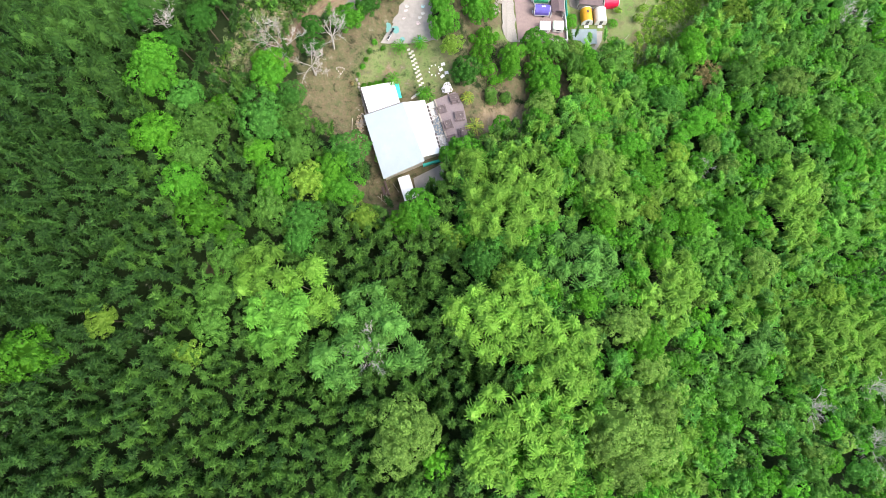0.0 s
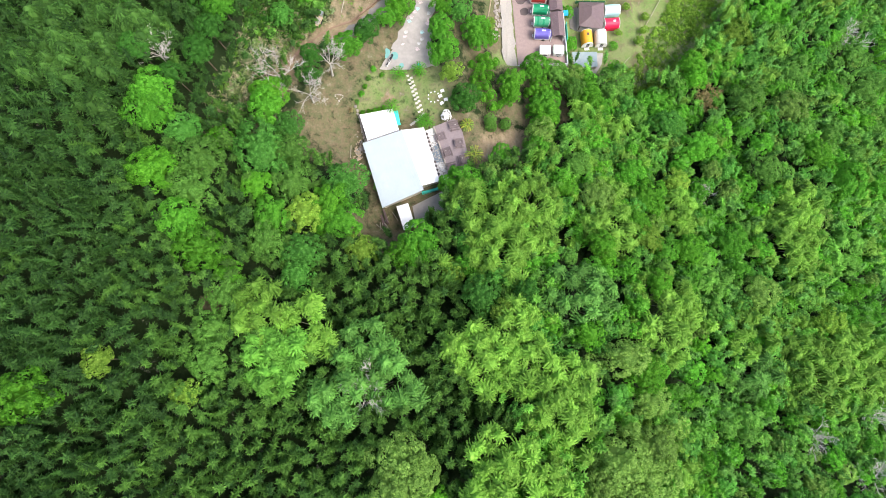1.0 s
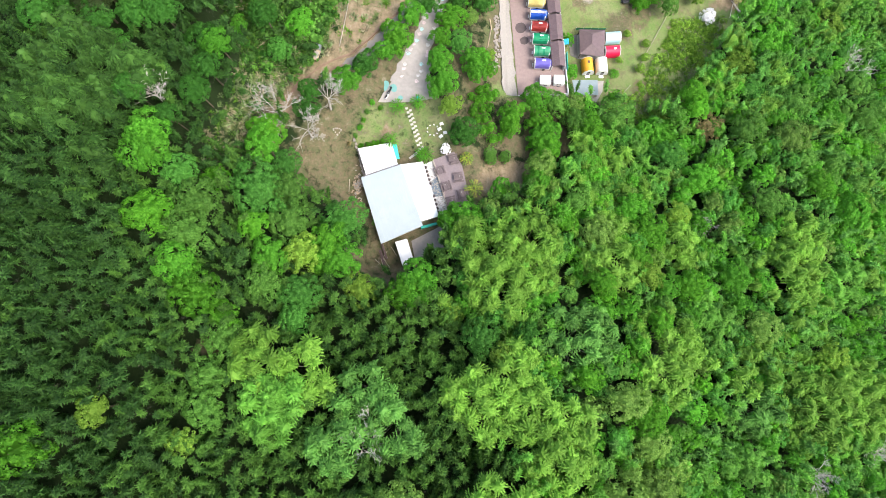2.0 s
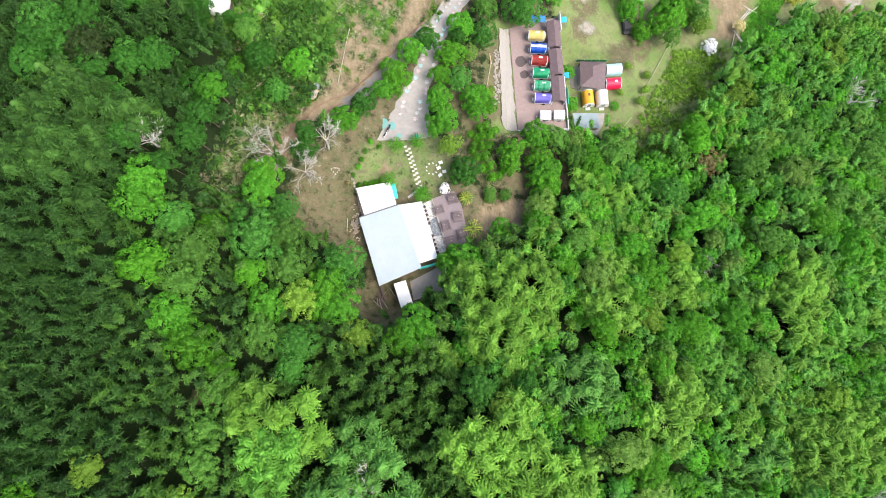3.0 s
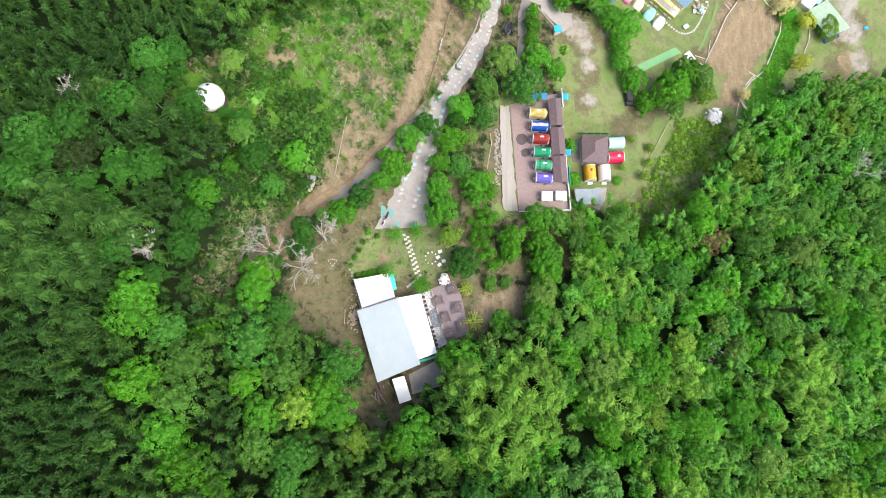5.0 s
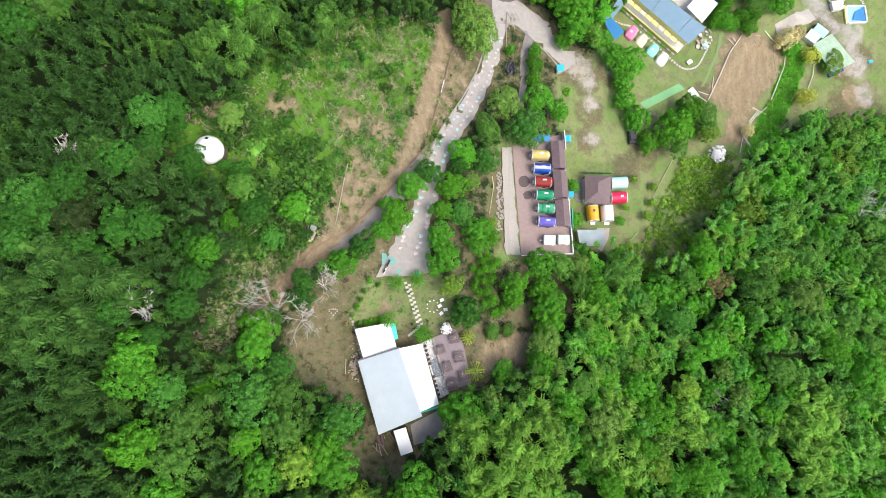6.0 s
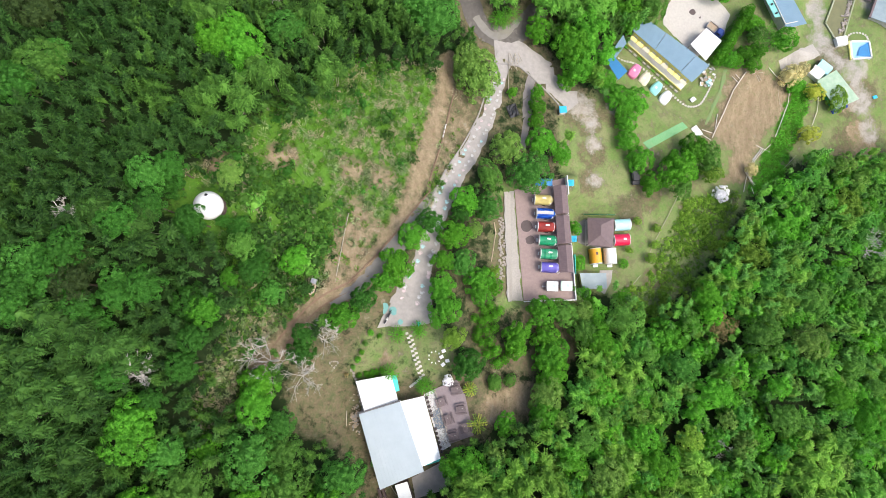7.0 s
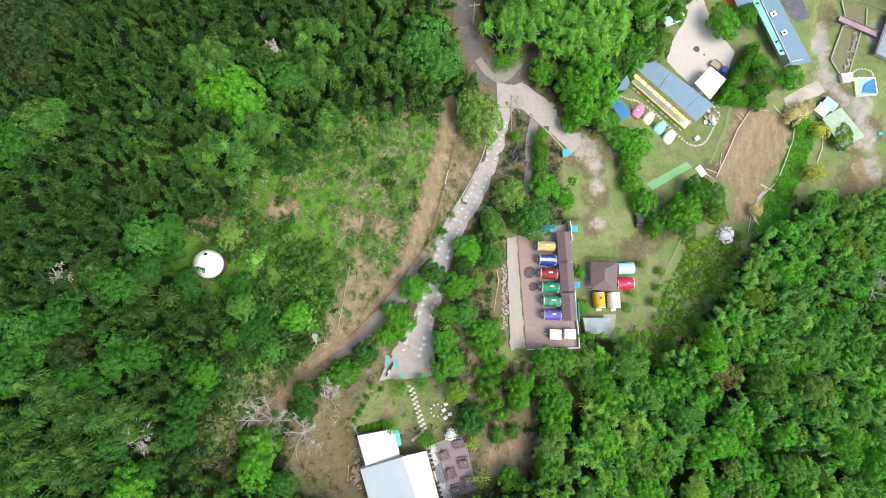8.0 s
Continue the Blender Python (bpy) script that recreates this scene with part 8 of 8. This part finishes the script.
# ---- poles, pipes and litter of the slopes ----
def stick(a, b, r, label, category, material="pole", group="", lift=0.15, bends=()):
    """A pole lying over the ground from a by the bends to b."""
    rows, way = [], [a, *bends, b]
    for u, v in zip(way, way[1:]):
        n = max(1, int(math.hypot(v[0] - u[0], v[1] - u[1]) / 1.5))
        for i in range(n):
            p, q = Vector(u).lerp(Vector(v), i / n), Vector(u).lerp(Vector(v), (i + 1) / n)
            rows.append(((p.x, p.y, H(p.x, p.y) + lift), (q.x, q.y, H(q.x, q.y) + lift), r, r * 0.95))
    me = mesh_of(category.replace(" ", "_"), *sticks(rows, 6))
    me.materials.append(M[material])
    return tagged(new(category.replace(" ", "_"), me), label, category, group)


# rails round the brown field and the poles thrown down at its end
stick((73.0, 116.4), (63.8, 99.9), 0.11, "long pale bamboo rail along the brown field", "bamboo rail", "pole_pale", "bamboo rails on the slopes", 0.35, [(69.7, 111.8), (66.9, 105.8)])
stick((79.1, 117.8), (80.7, 101.1), 0.08, "curved pale bamboo rail along the brown field", "bamboo rail", "pole_pale", "bamboo rails on the slopes", 0.35, [(81.6, 116.6), (84.8, 114.8), (85.5, 113.2), (85.0, 109.9), (83.0, 105.9)])
stick((93.4, 112.0), (91.5, 104.9), 0.09, "bent pale bamboo rail beside yellow shrubs", "bamboo rail", "pole_pale", "bamboo rails on the slopes", 0.35, [(93.0, 108.5)])
stick((82.4, 113.2), (82.9, 107.8), 0.04, "thin weathered rail on the brown field", "bamboo rail", "pole", "bamboo rails on the slopes", 0.2)
stick((86.0, 96.8), (82.0, 93.1), 0.05, "thin weathered rail at the wood's edge", "bamboo rail", "pole", "bamboo rails on the slopes", 0.3)
for a, b in (((75.5, 98.7), (79.1, 97.3)), ((76.8, 98.1), (73.0, 93.2)), ((77.1, 97.8), (73.7, 93.6)), ((76.0, 97.1), (74.1, 95.1)), ((79.5, 99.2), (76.4, 96.6)), ((72.1, 91.8), (73.9, 88.8)), ((72.4, 92.2), (73.5, 89.0)),
             ((71.8, 91.9), (73.1, 89.5)), ((72.1, 90.9), (70.7, 86.9)), ((72.9, 88.1), (73.3, 86.5)), ((65.6, 105.9), (64.9, 102.3)), ((61.7, 102.0), (64.1, 101.1)), ((61.5, 100.7), (63.4, 99.4)), ((70.6, 115.8), (71.5, 114.7)), ((69.7, 115.3), (70.9, 113.9))):
    stick(a, b, 0.085, "pale bamboo pole thrown down beside the field", "bamboo pole", "pole_pale", "poles at the end of the field", 0.2)
stick((-17.6, 76.6), (-19.5, 64.9), 0.09, "long pale bamboo pole lying on the bank", "bamboo pole")
stick((0.4, 96.6), (-0.3, 93.5), 0.12, "short white pipe lying on the bank", "pipe", "white")
for a, b in (((53.7, 85.2), (44.8, 69.8)), ((43.3, 66.7), (41.6, 64.7)), ((14.1, 114.6), (13.8, 105.6)), ((-17.9, 40.3), (-17.9, 37.6))):
    stick(a, b, 0.065, "long pale bamboo rail lying along the slope", "bamboo rail", "pole", "bamboo rails on the slopes", 0.35)
rng = np.random.default_rng(19)
for (px, py), n, spread in (((72.9, 89.9), 4, 1.2), ((15.3, 112.8), 14, 1.6), ((76.2, 115.9), 5, 0.9), ((-10.4, 24.6), 8, 1.5)):
    for i in range(n):
        x, y, a, l = px + rng.normal(0, spread * 0.6), py + rng.normal(0, spread * 0.6), rng.normal(1.9, 0.5), rng.uniform(1.0, 2.4)
        stick((x - l / 2 * math.cos(a), y - l / 2 * math.sin(a)), (x + l / 2 * math.cos(a), y + l / 2 * math.sin(a)), 0.06, "loose pale pole lying in a heap", "loose pole", "pole", "loose poles", 0.12 + 0.05 * i)
# culvert stones and kerbs along the lane and the drive
for line, off, label in ((ROAD[3:], 2.0, "pale concrete kerb along the painted lane"), (SPUR, -3.0, "pale broken kerb along the drive"), (FORK[1:-1], 1.6, "earthen kerb along the forking lane"), (TRACK[6:], -2.2, "earthen ditch edge along the track")):
    pts = resample(line, 0.9)
    bm = bmesh.new()
    for (x0, y0), (x1, y1) in zip(pts, pts[1:]):
        d = Vector((x1 - x0, y1 - y0)).normalized()
        x, y = (x0 + x1) / 2 - d.y * off, (y0 + y1) / 2 + d.x * off
        box(bm, x, y, H(x, y) - 0.2, 0.95, 0.28, 0.42, math.degrees(math.atan2(d.y, d.x)), bevel=0.02)
    single("kerb", bm, "soil" if "earthen" in label else "concrete", label, "kerb", kind="structure")
# small trailer with boards on the track
cx, cy = -23.6, 62.5
t = thing("hand_cart", cx, cy, H(cx, cy), 70, "small cart loaded with pale boards on the track", "cart")
part("tray", boxes((0, 0, 0.45, 2.0, 1.3, 0.12), bevel=0.02), "wood_pale", t)
part("load", boxes((-0.1, 0, 0.57, 1.3, 0.9, 0.35), bevel=0.05), "stone", t, "pale boards and sacks")
part("box", boxes((1.5, 0.05, 0.3, 0.9, 1.0, 0.75), bevel=0.04), "steel", t, "grey metal box")
for s in (-1, 1):
    bm = bmesh.new()
    bmesh.ops.create_cone(bm, cap_ends=True, segments=12, radius1=0.3, radius2=0.3, depth=0.12, matrix=pose(0, s * 0.72, 0.3, 90))
    part("wheel", bm, "rubber", t)
# hut with a blue roof on the drive, black sheet in the hedge
t = thing("booth", 25.9, 102.4, H(25.9, 102.4), 4, "small booth with a bright blue flat roof", "booth")
part("roof", boxes((0, 0, 2.1, 1.6, 1.5, 0.1), bevel=0.02), "cyan", t)
for sx in (-0.65, 0.65):
    for sy in (-0.6, 0.6):
        part("post", boxes((sx, sy, -0.3, 0.1, 0.1, 2.4)), "steel", t)
part("counter", boxes((0, 0, 0, 1.2, 1.1, 1.0), bevel=0.03), "wall_cream", t)
bm = bmesh.new()
bmesh.ops.create_grid(bm, x_segments=7, y_segments=7, size=1.4)
for v in bm.verts:
    v.co.z = 0.35 + RNG.normal(0, 0.15)
    v.co.x *= 0.75
bmesh.ops.solidify(bm, geom=bm.faces[:], thickness=0.04)
single("tarp", bm, "black", "crumpled black sheet over the hedge", "tarpaulin", at=pose(14.7, 101.3, H(14.7, 101.3) + 0.3, 0, 0, 20))
# power pole by the top road
ex, ey = 5.6, 129.7
t = thing("power_pole", ex, ey, H(ex, ey), 8, "grey concrete power pole with a crossarm", "power pole")
part("pole", rod(bmesh.new(), (0, 0, -0.5), (0, 0, 8.5), 0.17, 0.11, 8), "concrete", t)
part("crossarm", boxes((0, 0, 7.7, 2.2, 0.12, 0.12)), "concrete", t)
for s in (-0.9, 0, 0.9):
    part("insulator", rod(bmesh.new(), (s, 0, 7.8), (s, 0, 8.1), 0.06, 0.04), "white", t)

# ---- the white dome on the upper slope ----
dx, dy = -39.13, 75.96
DR = 2.4
dome = thing("dome_tent", dx, dy, 18.0, 0, "white geodesic dome tent on a timber deck", "dome tent")
bm = bmesh.new()
bmesh.ops.create_icosphere(bm, subdivisions=3, radius=DR)
bmesh.ops.bisect_plane(bm, geom=bm.verts[:] + bm.edges[:] + bm.faces[:], plane_co=(0, 0, -1.1), plane_no=(0, 0, -1), clear_outer=True)
bmesh.ops.translate(bm, verts=bm.verts, vec=(0, 0, 1.2))
shell = part("shell", bm, "roof_white", dome, "taut white fabric shell")
for a, e, sx in ((80, 52, 0.5),):
    m = pose(0, 0, 1.2) @ pose(0, 0, 0, 0, 0, a) @ pose(0, 0, 0, 0, 90 - e, 0) @ pose(0, 0, DR - 0.06)
    bm = bmesh.new()
    bmesh.ops.create_cube(bm, size=1, matrix=m @ Matrix.Diagonal((sx, sx, 0.12, 1)))
    part("window", bm, "glass_dark", shell, "dark window flap")
part("deck", rod(bmesh.new(), (0, 0, -1.2), (0, 0, 0.1), DR - 0.15, DR - 0.15, 16), "wood_dark", dome, "round timber deck")
